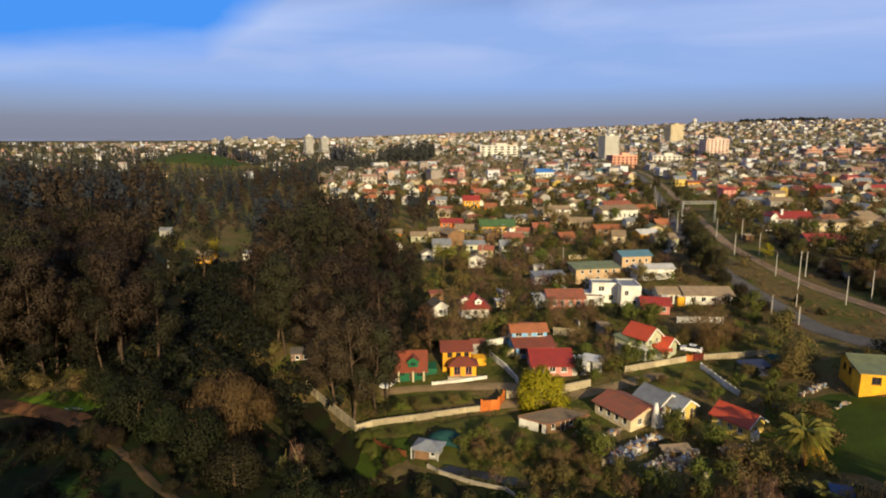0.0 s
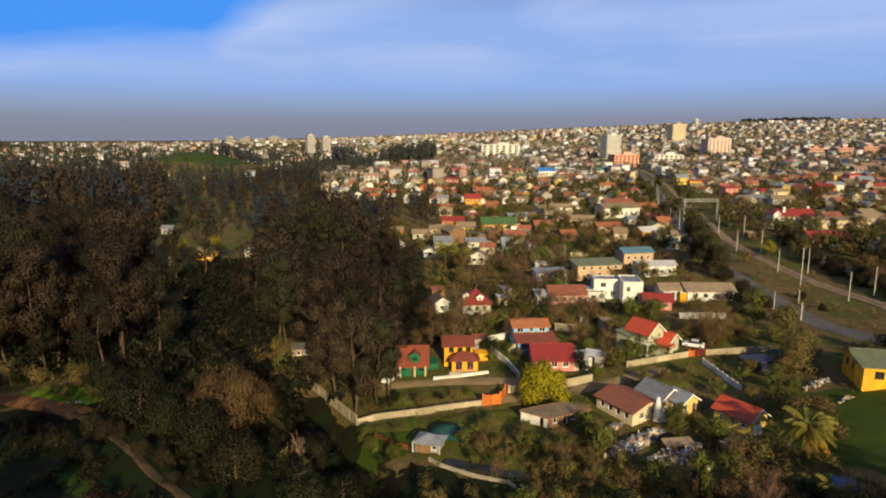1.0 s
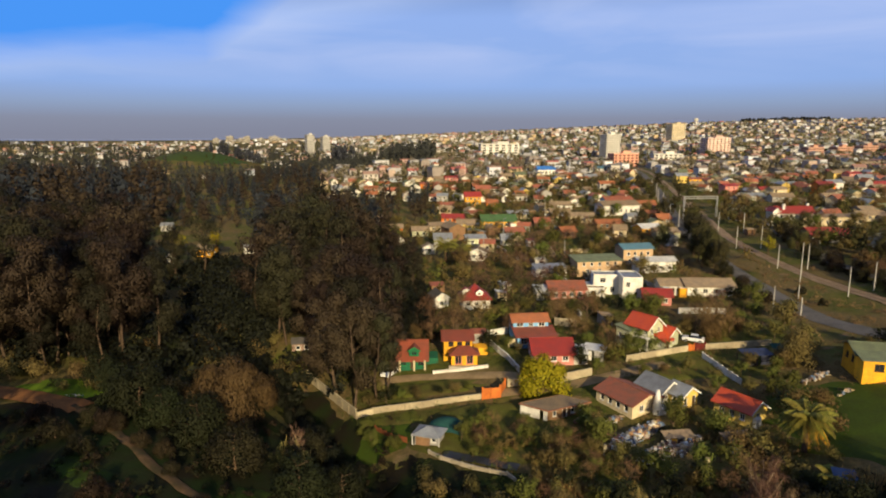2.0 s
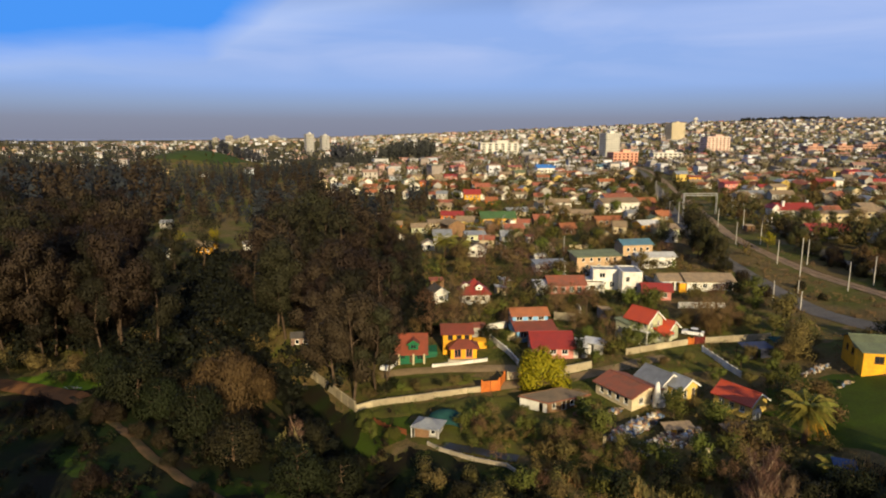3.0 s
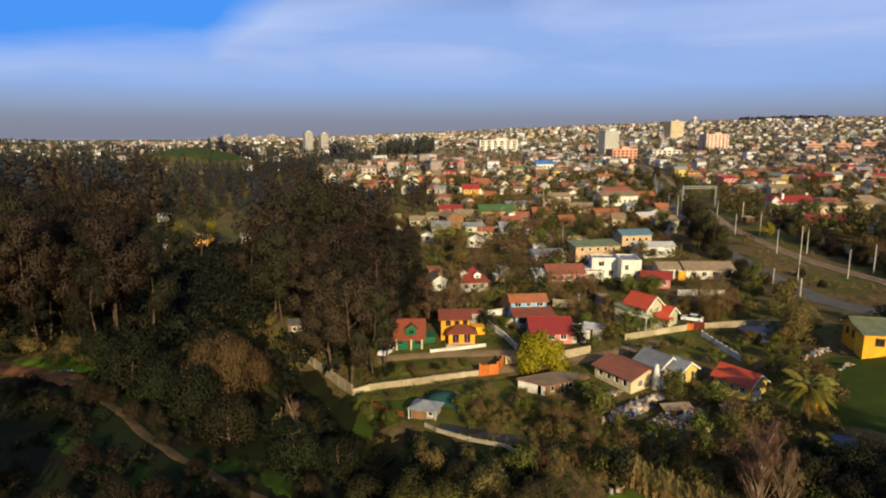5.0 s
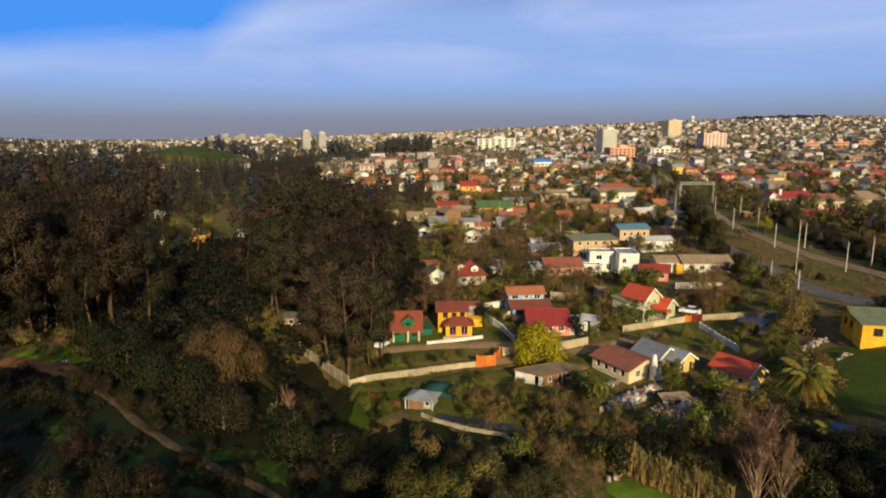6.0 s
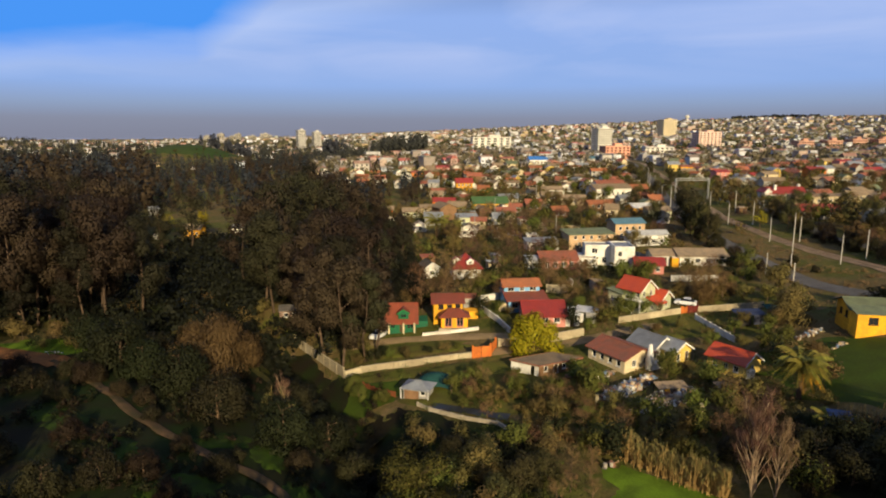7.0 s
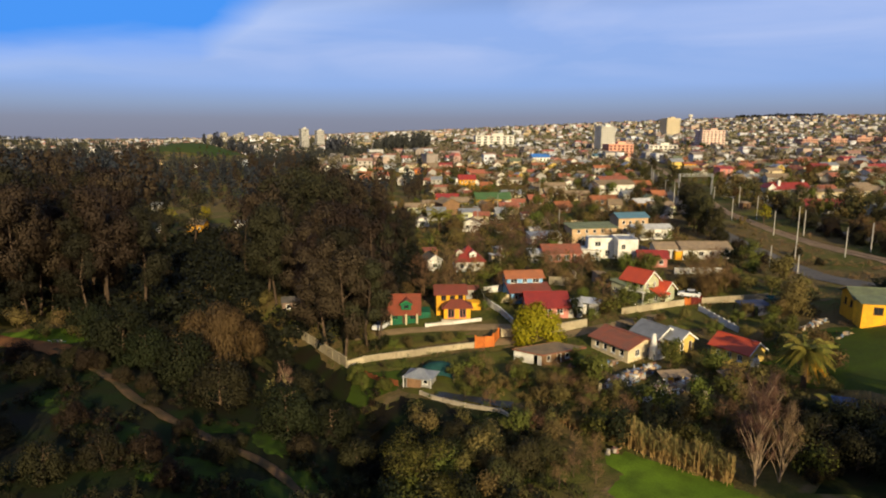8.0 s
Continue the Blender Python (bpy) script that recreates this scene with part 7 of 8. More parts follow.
def palm(x, y, h, s, label, dry=True):
    """A feather palm: trunk, arching fronds with leaflets, and a skirt of yellowed fronds."""
    p = thing("palm_tree", x, y, ground_z(x, y), 0, label, "palm tree", "palm trees")
    part("trunk", Geo().tube([(0, 0, -0.4), (0, 0, 0.5), (0, 0, h * 0.6), (0, 0, h)], [0.55 * s, 0.46 * s, 0.42 * s, 0.55 * s], 12), BARK, p, "stout rough palm trunk", smooth=True)

    def frond(length, lift, sag):
        g = Geo()
        pts = [Vector((length * u, 0, length * (lift * u - sag * u * u))) for u in (0, 0.2, 0.4, 0.6, 0.8, 1.0)]
        g.tube(pts, [0.06, 0.05, 0.045, 0.035, 0.025, 0.01], 4)
        n = 26
        for i in range(n):
            u = 0.12 + 0.86 * i / n
            k = min(4, int(u * 5))
            a = pts[k].lerp(pts[k + 1], u * 5 - k)
            ll = length * 0.24 * math.sin(math.pi * (0.15 + 0.8 * u)) + 0.1
            for q in (-1, 1):
                tip = a + Vector((ll * 0.45, q * ll * 0.85, -ll * 0.35))
                g.quad(a + Vector((-0.05, 0, 0)), a + Vector((0.1, 0, 0)), tip + Vector((0.05, 0, 0)), tip)
        return g

    rr = random.Random(5)
    shapes = [frond(4.2 * s, 1.25, 0.85).mesh("frond", LEAF["palm"]), frond(4.4 * s, 0.75, 0.95).mesh("frond", LEAF["palm"]), frond(4.2 * s, 0.25, 0.85).mesh("frond", LEAF["palm"])]
    old = frond(3.6 * s, -0.35, 0.75).mesh("dry_frond", LEAF["palmdry"])
    for mesh, cnt in zip(shapes, (12, 16, 16)):
        for i in range(cnt):
            f = part("frond", mesh, None, p)
            f.matrix_basis = pose(0, 0, h, rr.uniform(-12, 12), rr.uniform(-8, 8), 360 * i / cnt + rr.uniform(-9, 9))
    if dry:
        for i in range(9):
            f = part("dry_frond", old, None, p, "yellowed hanging frond")
            f.matrix_basis = pose(0, 0, h - 0.1, rr.uniform(-10, 10), 0, -105 + 19 * i + rr.uniform(-6, 6))


palm(49.0, 79.8, 4.9, 0.82, "stout date palm with yellowed lower fronds")
palm(0.5, 196, 5.5, 1.0, "date palm among dark trees", dry=False)
palm(5.0, 192, 4.5, 0.9, "date palm among dark trees", dry=False)
palm(47.5, 71.0, 0.8, 0.5, "young palm among weeds", dry=False)


def cane(name, a, b, n, wide, h, label, seed):
    """A stand of giant cane between two plan points: stems with ragged leaves."""
    rr = np.random.default_rng(seed)
    stems, tops = Geo(), []
    for i in range(n):
        u, s = rr.random(), rr.normal() * wide
        x, y = a[0] + (b[0] - a[0]) * u + s * 0.6, a[1] + (b[1] - a[1]) * u + s
        z, hh = ground_z(x, y), h * rr.uniform(0.4, 1.0) * (1.25 if rr.random() < 0.18 else 1.0) * (0.92 + 0.1 * math.sin(u * 23 + seed))
        lx, ly = rr.normal() * 0.18, rr.normal() * 0.18
        stems.quad((x - 0.04, y, z), (x + 0.04, y, z), (x + lx + 0.02, y + ly, z + hh), (x + lx - 0.02, y + ly, z + hh))
        for k in range(7):
            q = rr.uniform(0.25, 1.0)
            c = Vector((x + lx * q, y + ly * q, z + hh * q))
            d = Vector((rr.normal() * 0.5, rr.normal() * 0.5, 0.8 + rr.random())).normalized() * rr.uniform(0.4, 0.9)
            w = d.orthogonal().normalized() * 0.045
            (stems if q < 0.62 else stems).add((c - w, c + w, c + d), ((0, 1, 2),), 0 if q < 0.68 else 1)
    return tagged(new(name, stems.mesh(name, LEAF["reed"], LEAF["reedgreen"])), label, "cane", kind="stuff")


cane("cane_stand", (21.4, 72.0), (30.6, 59.9), 3400, 0.42, 2.7, "stand of dry golden giant cane with green tops", 3)
cane("cane_stand", (47.5, 70.5), (58.0, 62.0), 340, 1.0, 2.6, "stand of tall cane in shade beside the field", 4)
cane("cane_stand", (-22.5, 83.0), (-19.0, 80.0), 160, 0.6, 3.4, "clump of pale dry cane on the slope", 5)
cane("cane_stand", (14.6, 77.6), (20.6, 71.5), 260, 0.6, 1.5, "strip of dry cane along the lot", 6)


def tufts(name, spots, mat, n, size, label, seed):
    V, F, U, k = [], [], [], 0
    for i, (x, y, s) in enumerate(spots):
        v, f, nn = leaf_cloud([(0, 0, 0.18 * s, 0.5 * s, 0.5 * s, 0.4 * s)], n, size * s, 0.22, -0.8, 0.5, seed + i % 17)
        v = v + np.array((x, y, ground_z(x, y)))
        V.append(v)
        F.append(f + k)
        U.append(nn)
        k += len(v)
    tagged(new(name, leaf_mesh(name, np.concatenate(V), np.concatenate(F), mat, np.concatenate(U))), label, "weeds", kind="stuff")


spots = []
while len(spots) < 4200:
    x, y = r.uniform(-20, 104), r.uniform(50, 190)
    if away(x, y, -3.2) and not (x < -4 and y < 96) and not (-13 < x < 20 and 104 < y < 113) and not (x > 16 and y < 72) and not (x > 48 and y < 95 and x / y > 0.66) and noise.noise((x * 0.12, y * 0.12, 3)) > -0.15:
        spots.append((x, y, r.uniform(0.6, 1.9)))
spots.sort(key=lambda p: p[0] + 18 * math.sin(p[1] * 7.3))
tufts("weeds", spots[:2500], LEAF["weed"], 22, 0.26, "rank green weeds over the rough ground", 3)
tufts("dry_weeds", spots[2500:], LEAF["drygrass"], 22, 0.26, "dry brown weeds over the rough ground", 9)


def patch(name, cx, cy, rx, ry, rot, mat, label, lift=0.2, seed=0):
    """An uneven patch of turf or earth laid over the ground."""
    g = Geo()
    rings, n = 9, 44
    c, s = math.cos(radians(rot)), math.sin(radians(rot))
    for k in range(rings + 1):
        for j in range(n):
            w = 2 * math.pi * j / n
            q = k / rings * (1 + 0.35 * noise.noise((math.cos(w) * 1.6 + seed, math.sin(w) * 1.6, 1)) + 0.25 * noise.noise((math.cos(w) * 5 + seed, math.sin(w) * 5, 4)))
            dx, dy = rx * q * math.cos(w), ry * q * math.sin(w)
            x, y = cx + c * dx - s * dy, cy + s * dx + c * dy
            g.v.append((x, y, ground_z(x, y) + 0.25 * noise.noise((x * 0.13, y * 0.13, 0)) + lift * (1 - (k / rings) ** 6) - 0.02))
    for k in range(rings):
        for j in range(n):
            q = (j + 1) % n
            g.f.append((k * n + j, (k + 1) * n + j, (k + 1) * n + q, k * n + q))
            g.m.append(0)
    single(name, g, mat, label, "ground", kind="structure", smooth=True)


patch("field", 67, 80, 24, 13, -42, LAWN, "lush green sloping field beside the yellow house", seed=3)
# Slope patches below: darkened grass laid where the ground lies in shade.
patch("slope", -42, 72, 38, 31, 0, SLOPE, "slope grass with shade darkened into it", lift=0.3, seed=1)
patch("slope", -5, 66, 18, 17, 0, SLOPE, "grass below the lots with shade darkened into it", lift=0.2, seed=2)
# This patch and the next stand in for shade beside the wall.
patch("slope", -24.5, 106.6, 16, 4.3, 122.6, SLOPE, "dark patch standing in for shade outside the boundary wall", lift=0.3, seed=41)
patch("slope", -17.0, 94.4, 7.0, 4.2, 100, SLOPE, "dark patch standing in for shade below the wall corner", lift=0.34, seed=43)
patch("slope", 50, 60, 15, 11, -30, SLOPE, "grass below the field with deep shade put into its colour", lift=0.3, seed=21)
for x, y, a, b in ((-24.4, 56.6, 2.6, 1.6), (-46.6, 73.0, 2.6, 1.5), (-42.2, 69.2, 2.4, 1.3), (-24.2, 69.2, 2.6, 1.3), (-18.6, 67.4, 2.4, 1.2), (-12.5, 61.5, 2.2, 1.4), (-15, 56.5, 2.5, 1.5), (-33, 62.5, 2.2, 1.2)):
    patch("turf", x, y, a * 1.7, b * 1.9, x * 13, LUSH, "small patch of vivid green grass on the slope", lift=0.42, seed=x)
patch("turf", 25.2, 58.6, 9.6, 5.2, -52, TURF, "bright green turf below the cane", seed=5)
patch("lot_grass", 6, 92.0, 15, 8.5, -12, LOTGRASS, "rough olive grass of the vacant lot", lift=0.3, seed=23)
patch("turf", 6.0, 97.6, 9, 2.8, 6, LOTGRASS, "sunny grass strip below the boundary wall", lift=0.5, seed=29)
patch("turf", -3, 107.6, 12, 2.6, 3, LOTGRASS, "dull green verge before the houses", lift=0.3, seed=27)
patch("yard_grass", 62, 127.5, 11, 5, -3, LOTGRASS, "rough grass behind the pale wall", lift=0.3, seed=31)
patch("yard_grass", 46, 110.5, 9, 4.0, 18, LOTGRASS, "rough grass below the pale wall", lift=0.3, seed=33)
patch("turf", -5, 98.0, 9, 2.0, 3, LOTGRASS, "mown grass strip below the boundary wall", seed=7)
patch("turf", -62, 99, 9, 5.0, 0, TURF, "grass with sunlight put into its colour below the tall trees", seed=9)
patch("turf", -10, 91.5, 5.5, 4.5, 20, LAWN, "green weeds and grass by the wall corner", seed=11)
# Brighter grass laid by the ruin in place of sunlit ground.
patch("turf", -33.0, 127.5, 5.0, 6.0, 20, LOTGRASS, "grassy bank beside the ruined house", seed=35)
patch("meadow", -108, 262, 26, 20, 10, GRASS, "open meadow in the wood", seed=13)
patch("green_hillside", -285, 735, 52, 58, 0, HILLGREEN, "green grassy slope of the far hill", lift=0.8, seed=15)
patch("verge", 90, 165, 6, 34, 0, GRASS, "green verge between road and railway", seed=17)
patch("verge", 106.5, 165, 4.5, 34, 0, GRASS, "green verge beyond the railway", seed=19)


# ---- the town ----
FRONTS = [("cream", "rust"), ("white", "tan"), ("grey", "brick"), ("cream", "grey"), ("white", "rust"), ("cream", "tan"), ("grey", "tan"), ("white", "green"), ("white", "grey"), ("sage", "tan"), ("white", "brick"), ("white", "rust"), ("lemon", "grey"), ("grey", "tan"), ("cream", "green"), ("brown", "rust"), ("white", "tan"), ("brown", "tan")]


def town_house(i, x, y, rot, w, d, hgt, rise):
    """A plain house of the town: walls, roof and its windows."""
    wall, roof = FRONTS[i % len(FRONTS)]
    look_of = {"rust": "rusty", "tan": "faded tan", "brick": "brick-coloured", "grey": "grey zinc", "red": "red", "scarlet": "scarlet", "green": "grey-green"}[roof]
    t = house("small %s town house with %s roof" % ({"lemon": "pale yellow", "sage": "pale green"}.get(wall, wall), look_of), x, y, rot, "town_house")
    t["group"] = "houses of the town"
    g, rf = Geo().box(0, 0, -1.5, w, d, hgt + 1.5), Geo()
    g.add(((-w / 2, -d / 2, hgt), (-w / 2, d / 2, hgt), (-w / 2, 0, hgt + rise), (w / 2, -d / 2, hgt), (w / 2, d / 2, hgt), (w / 2, 0, hgt + rise)), ((0, 2, 1), (3, 4, 5)))
    o = 0.45
    dz = rise * o / (d / 2)
    for s in (-1, 1):
        pts = [(-w / 2 - o, s * (d / 2 + o), hgt - dz + 0.14), (w / 2 + o, s * (d / 2 + o), hgt - dz + 0.14), (w / 2 + o, 0, hgt + rise + 0.14), (-w / 2 - o, 0, hgt + rise + 0.14)]
        rf.slab(pts if s < 0 else pts[::-1], 0.14)
    part("wall", g, PLASTER[wall], t)
    part("roof", rf, ROOF[roof], t)
    for k in range(3 if hgt < 4 else 4):
        px = -w / 2 + w * (k % 3 + 0.5) / 3
        o = part("window", Geo().box(0, 0, 0, 1.1, 0.1, 1.15).box(0, -0.06, -0.08, 1.3, 0.12, 0.08), GLASS, t)
        o.location = (px, -d / 2, 0.9 if k < 3 else 3.4)
    o = part("window", Geo().box(0, 0, 0, 0.1, 1.1, 1.15), GLASS, t)
    o.location = (w / 2, 0, 0.9)


def town_at(x, y):
    b = x / y
    if b > -0.02:
        return y > 166
    if b > -0.11:
        return 243 < y < 300 or 378 < y < 625 or y > 860
    if b > -0.19:
        return 378 < y < 600 or y > 860
    if (x + 285) ** 2 / 90 ** 2 + (y - 735) ** 2 / 80 ** 2 < 1:
        return False
    return y > 560


rest = []
y = 160.0
while y < 2300:
    step = 13.5 if y < 480 else (15.5 if y < 800 else (19 if y < 1300 else 27))
    x = -0.95 * y
    while x < 0.92 * y:
        px, py = x + r.uniform(-0.32, 0.32) * step, y + r.uniform(-0.32, 0.32) * step
        x += step
        if not town_at(px, py) or not away(px, py, 3.0):
            continue
        if px / py < -0.19 and r.random() < (0.72 if py > 1350 else 0.68 if py > 850 else 0.88):
            continue
        if 95 < px < 165 and py < 240:
            continue
        if py < 330 and px / py > -0.1 and r.random() < (0.72 if py < 260 else 0.5):
            continue
        if r.random() < 0.12 or noise.noise((px * 0.012, py * 0.012, 8)) > 0.42:
            continue
        rest.append((px, py))
    y += step * 0.95
rest.sort(key=lambda p: p[1] + 0.15 * abs(p[0] - 80))
for i, (x, y) in enumerate(rest[:255]):
    two = r.random() < 0.16
    town_house(r.randrange(len(FRONTS)), x, y, 12 + r.choice((0, 90)) + r.uniform(-16, 16), r.uniform(5.0, 9.5), r.uniform(4.2, 6.6), 4.8 if two else r.uniform(2.4, 2.9), r.uniform(1.0, 1.9))
close_yards = []
for x, y in rest[:255]:
    for _ in range(4):
        px, py = x + r.uniform(-9, 9), y + r.uniform(-8, 8)
        if away(px, py, -2.0):
            close_yards.append((px, py, r.uniform(0.45, 0.95)))
for k, (leaf, words) in enumerate((("olive", "dull olive trees crowding the near streets"), ("evergreen", "dark evergreen trees crowding the near streets"), ("bronze", "bronze trees crowding the near streets"))):
    joined_trees("street_trees", close_yards[k::3], SQUAT, 80, 0.75, LEAF[leaf], words, 301 + 40 * k)
# clumps of taller trees among the near streets and along the railway
GROVES = ((17, 403, 12, 9), (35, 413, 12, 8), (75, 389, 18, 13), (95, 408, 14, 9), (41, 268, 6, 5), (120, 413, 12, 9), (118, 375, 10, 7), (104, 287, 5, 6), (102, 253, 6, 6), (112, 258, 7, 6), (129, 270, 8, 7), (117, 220, 9, 8), (135, 202, 9, 8), (122, 193, 7, 6), (217, 395, 14, 9), (171, 281, 10, 7), (211, 478, 14, 8), (2, 412, 10, 6), (141, 378, 8, 6))
clumps = []
for gx, gy, spread, n in GROVES:
    for _ in range(n):
        px, py = gx + r.gauss(0, spread * 0.5), gy + r.gauss(0, spread * 0.7)
        if away(px, py, -2.5):
            clumps.append((px, py, r.uniform(0.8, 1.45)))
joined_trees("tree_clumps", clumps[::2], SQUAT, 150, 0.75, LEAF["evergreen"], "clumps of dark evergreen trees among the streets", 421)
joined_trees("tree_clumps", clumps[1::2], SQUAT, 150, 0.75, LEAF["olive"], "clumps of olive-leaved trees among the streets", 451)
# fluffy winter trees between the upper gardens of the village
GARDEN_CLUMPS = ((45, 232), (51, 220), (35, 222), (26, 213), (20, 224), (60, 209), (68, 216), (55, 213), (36, 194), (27, 187), (20, 192), (13, 181), (68, 189), (6, 189), (27, 169), (13, 158), (36, 176), (76, 197), (18, 165), (22, 153))
bare_clumps, leafy_clumps = [], []
for gx, gy in GARDEN_CLUMPS:
    for k in range(6):
        px, py = gx + r.gauss(0, 3.4), gy + r.gauss(0, 4.0)
        if away(px, py, -3.6):
            (bare_clumps if k % 2 else leafy_clumps).append((px, py, r.uniform(0.55, 1.0)))
joined_trees("winter_trees", bare_clumps, SQUAT, 420, 0.34, GREYTWIG, "fluffy leafless grey-brown trees between gardens", 481)
joined_trees("winter_trees", leafy_clumps, SQUAT, 240, 0.5, LEAF["evergreen"], "dull evergreen trees between gardens", 511)
walls, roofs, panes, yards = Geo(), Geo(), Geo(), []
for x, y in rest[255:]:
    w, d = r.uniform(6.5, 11), r.uniform(5, 8)
    if y > 900:
        w, d = w * 1.2, d * 1.2
    hgt, rise = (r.uniform(5, 8) if r.random() < 0.2 else r.uniform(2.5, 3.2)), r.uniform(0.5, 1.8)
    if r.random() < 0.07:
        w, d, hgt, rise = w * r.uniform(1.1, 1.7), d * 1.3, r.uniform(4, 9), 0.3
    rot = radians(12 + r.choice((0, 90)) + r.uniform(-10, 10))
    c, s, z = math.cos(rot), math.sin(rot), ground_z(x, y)
    tr = lambda a, b, e: (x + c * a - s * b, y + s * a + c * b, z + e)
    hw, hd = w / 2, d / 2
    walls.add([tr(a, b, e) for a, b, e in ((-hw, -hd, -2), (hw, -hd, -2), (hw, hd, -2), (-hw, hd, -2), (-hw, -hd, hgt), (hw, -hd, hgt), (hw, hd, hgt), (-hw, hd, hgt), (-hw, 0, hgt + rise), (hw, 0, hgt + rise))], ((0, 1, 5, 4), (2, 3, 7, 6), (1, 2, 6, 9, 5), (3, 0, 4, 8, 7)))
    o = 0.5
    roofs.add([tr(a, b, e) for a, b, e in ((-hw - o, -hd - o, hgt - 0.2), (hw + o, -hd - o, hgt - 0.2), (hw + o, 0, hgt + rise + 0.12), (-hw - o, 0, hgt + rise + 0.12), (hw + o, hd + o, hgt - 0.2), (-hw - o, hd + o, hgt - 0.2))], ((0, 1, 2, 3), (3, 2, 4, 5), (0, 3, 5), (1, 4, 2)))
    if y < 1100:
        for k in range(3):
            for lev in ([1.0, 3.8] if hgt > 4.5 else [1.0]):
                a = -hw + w * (k + 0.5) / 3
                panes.add([tr(a - 0.6, -hd - 0.03, lev), tr(a + 0.6, -hd - 0.03, lev), tr(a + 0.6, -hd - 0.03, lev + 1.2), tr(a - 0.6, -hd - 0.03, lev + 1.2)], ((0, 1, 2, 3),))
                if k < 2:
                    b2 = -hd + d * (k + 0.5) / 2
                    panes.add([tr(hw + 0.03, b2 - 0.6, lev), tr(hw + 0.03, b2 + 0.6, lev), tr(hw + 0.03, b2 + 0.6, lev + 1.2), tr(hw + 0.03, b2 - 0.6, lev + 1.2)], ((0, 1, 2, 3),))
    for _ in range(r.choice((2, 3, 4)) if y < 700 else (r.choice((2, 3)) if y < 1300 else r.choice((1, 2)))):
        yards.append((x + r.uniform(-8, 8), y + r.uniform(-8, 8), r.uniform(0.7, 1.6)))
# Cool pale walls and greyed roofs: distance haze put into their colours.
TOWN_WALLS = palette("town_walls_hazed", [tuple(0.98 * v for v in c) for c in [(0.52, 0.54, 0.60), (0.46, 0.42, 0.38), (0.60, 0.63, 0.72), (0.44, 0.34, 0.28), (0.38, 0.39, 0.42), (0.52, 0.49, 0.46), (0.64, 0.67, 0.76), (0.46, 0.31, 0.28), (0.36, 0.39, 0.37), (0.52, 0.52, 0.54), (0.50, 0.38, 0.22), (0.40, 0.45, 0.54), (0.32, 0.30, 0.30), (0.60, 0.62, 0.70), (0.28, 0.24, 0.22)]])
TOWN_ROOFS = palette("town_roofs_hazed", [tuple(0.68 * v + 0.32 * m for v, m in zip(c, (0.30, 0.26, 0.25))) for c in [(0.26, 0.11, 0.07), (0.24, 0.20, 0.15), (0.30, 0.13, 0.08), (0.34, 0.33, 0.31), (0.42, 0.05, 0.03), (0.20, 0.14, 0.10), (0.18, 0.17, 0.155), (0.32, 0.17, 0.10), (0.52, 0.51, 0.48), (0.24, 0.14, 0.10), (0.15, 0.18, 0.12), (0.42, 0.12, 0.05), (0.22, 0.20, 0.18), (0.30, 0.26, 0.21), (0.13, 0.12, 0.11)]])
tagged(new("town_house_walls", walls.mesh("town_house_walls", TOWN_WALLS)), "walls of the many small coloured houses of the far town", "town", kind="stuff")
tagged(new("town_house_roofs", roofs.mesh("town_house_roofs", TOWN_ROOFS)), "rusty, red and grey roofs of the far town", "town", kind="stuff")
tagged(new("town_house_windows", panes.mesh("town_house_windows", GLASS)), "dark windows of the far town's houses", "town", kind="stuff")
q = len(yards) // 2
yards.sort(key=lambda p: p[1])
near_yards, far_yards = yards[: len(yards) // 3], yards[len(yards) // 3 :]
q = len(near_yards) // 2
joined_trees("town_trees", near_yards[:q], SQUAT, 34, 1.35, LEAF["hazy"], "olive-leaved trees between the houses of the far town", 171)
joined_trees("town_trees", near_yards[q:], SQUAT, 34, 1.35, LEAF["evergreen"], "dark green trees between the houses of the far town", 191)
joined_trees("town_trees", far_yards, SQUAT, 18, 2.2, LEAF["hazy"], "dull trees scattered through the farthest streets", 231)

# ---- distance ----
FARHILL = surface("far_hills_haze_glow", (0.020, 0.022, 0.030), (0.018, 0.020, 0.026), scale=0.004, bump=0.0, vary=0.0)
# The bluish haze over the hills is an added glow.
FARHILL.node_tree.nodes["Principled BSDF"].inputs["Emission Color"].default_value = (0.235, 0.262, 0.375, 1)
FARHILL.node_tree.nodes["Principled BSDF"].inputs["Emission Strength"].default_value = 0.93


def ridge_line(name, x0, x1, y, base, heights, label):
    g, n = Geo(), 90
    for i in range(n + 1):
        u = i / n
        k = u * (len(heights) - 1)
        a = min(int(k), len(heights) - 2)
        h = heights[a] + (heights[a + 1] - heights[a]) * (k - a)
        h += 0.16 * h * noise.fractal((u * 9, 2.0, y * 0.01), 1.0, 2.0, 4)
        x = x0 + (x1 - x0) * u
        g.v += [(x, y - 260, base), (x, y, base + h), (x, y + 200, base)]
    for i in range(n):
        for j in (0, 1):
            q = i * 3 + j
            g.f.append((q, q + 3, q + 4, q + 1))
            g.m.append(0)
    single(name, g, FARHILL, label, "hills", kind="structure", smooth=True)


ridge_line("backdrop_hills", -3600, -300, 4300, -20, (45, 34, 28, 36, 26, 15), "low hills on the horizon with haze added as a glow")
ridge_line("backdrop_hills_far", 1000, 4200, 4300, 0, (70, 150, 120, 150, 165, 140, 150), "faint mountains behind the town with haze added as a bluish glow")


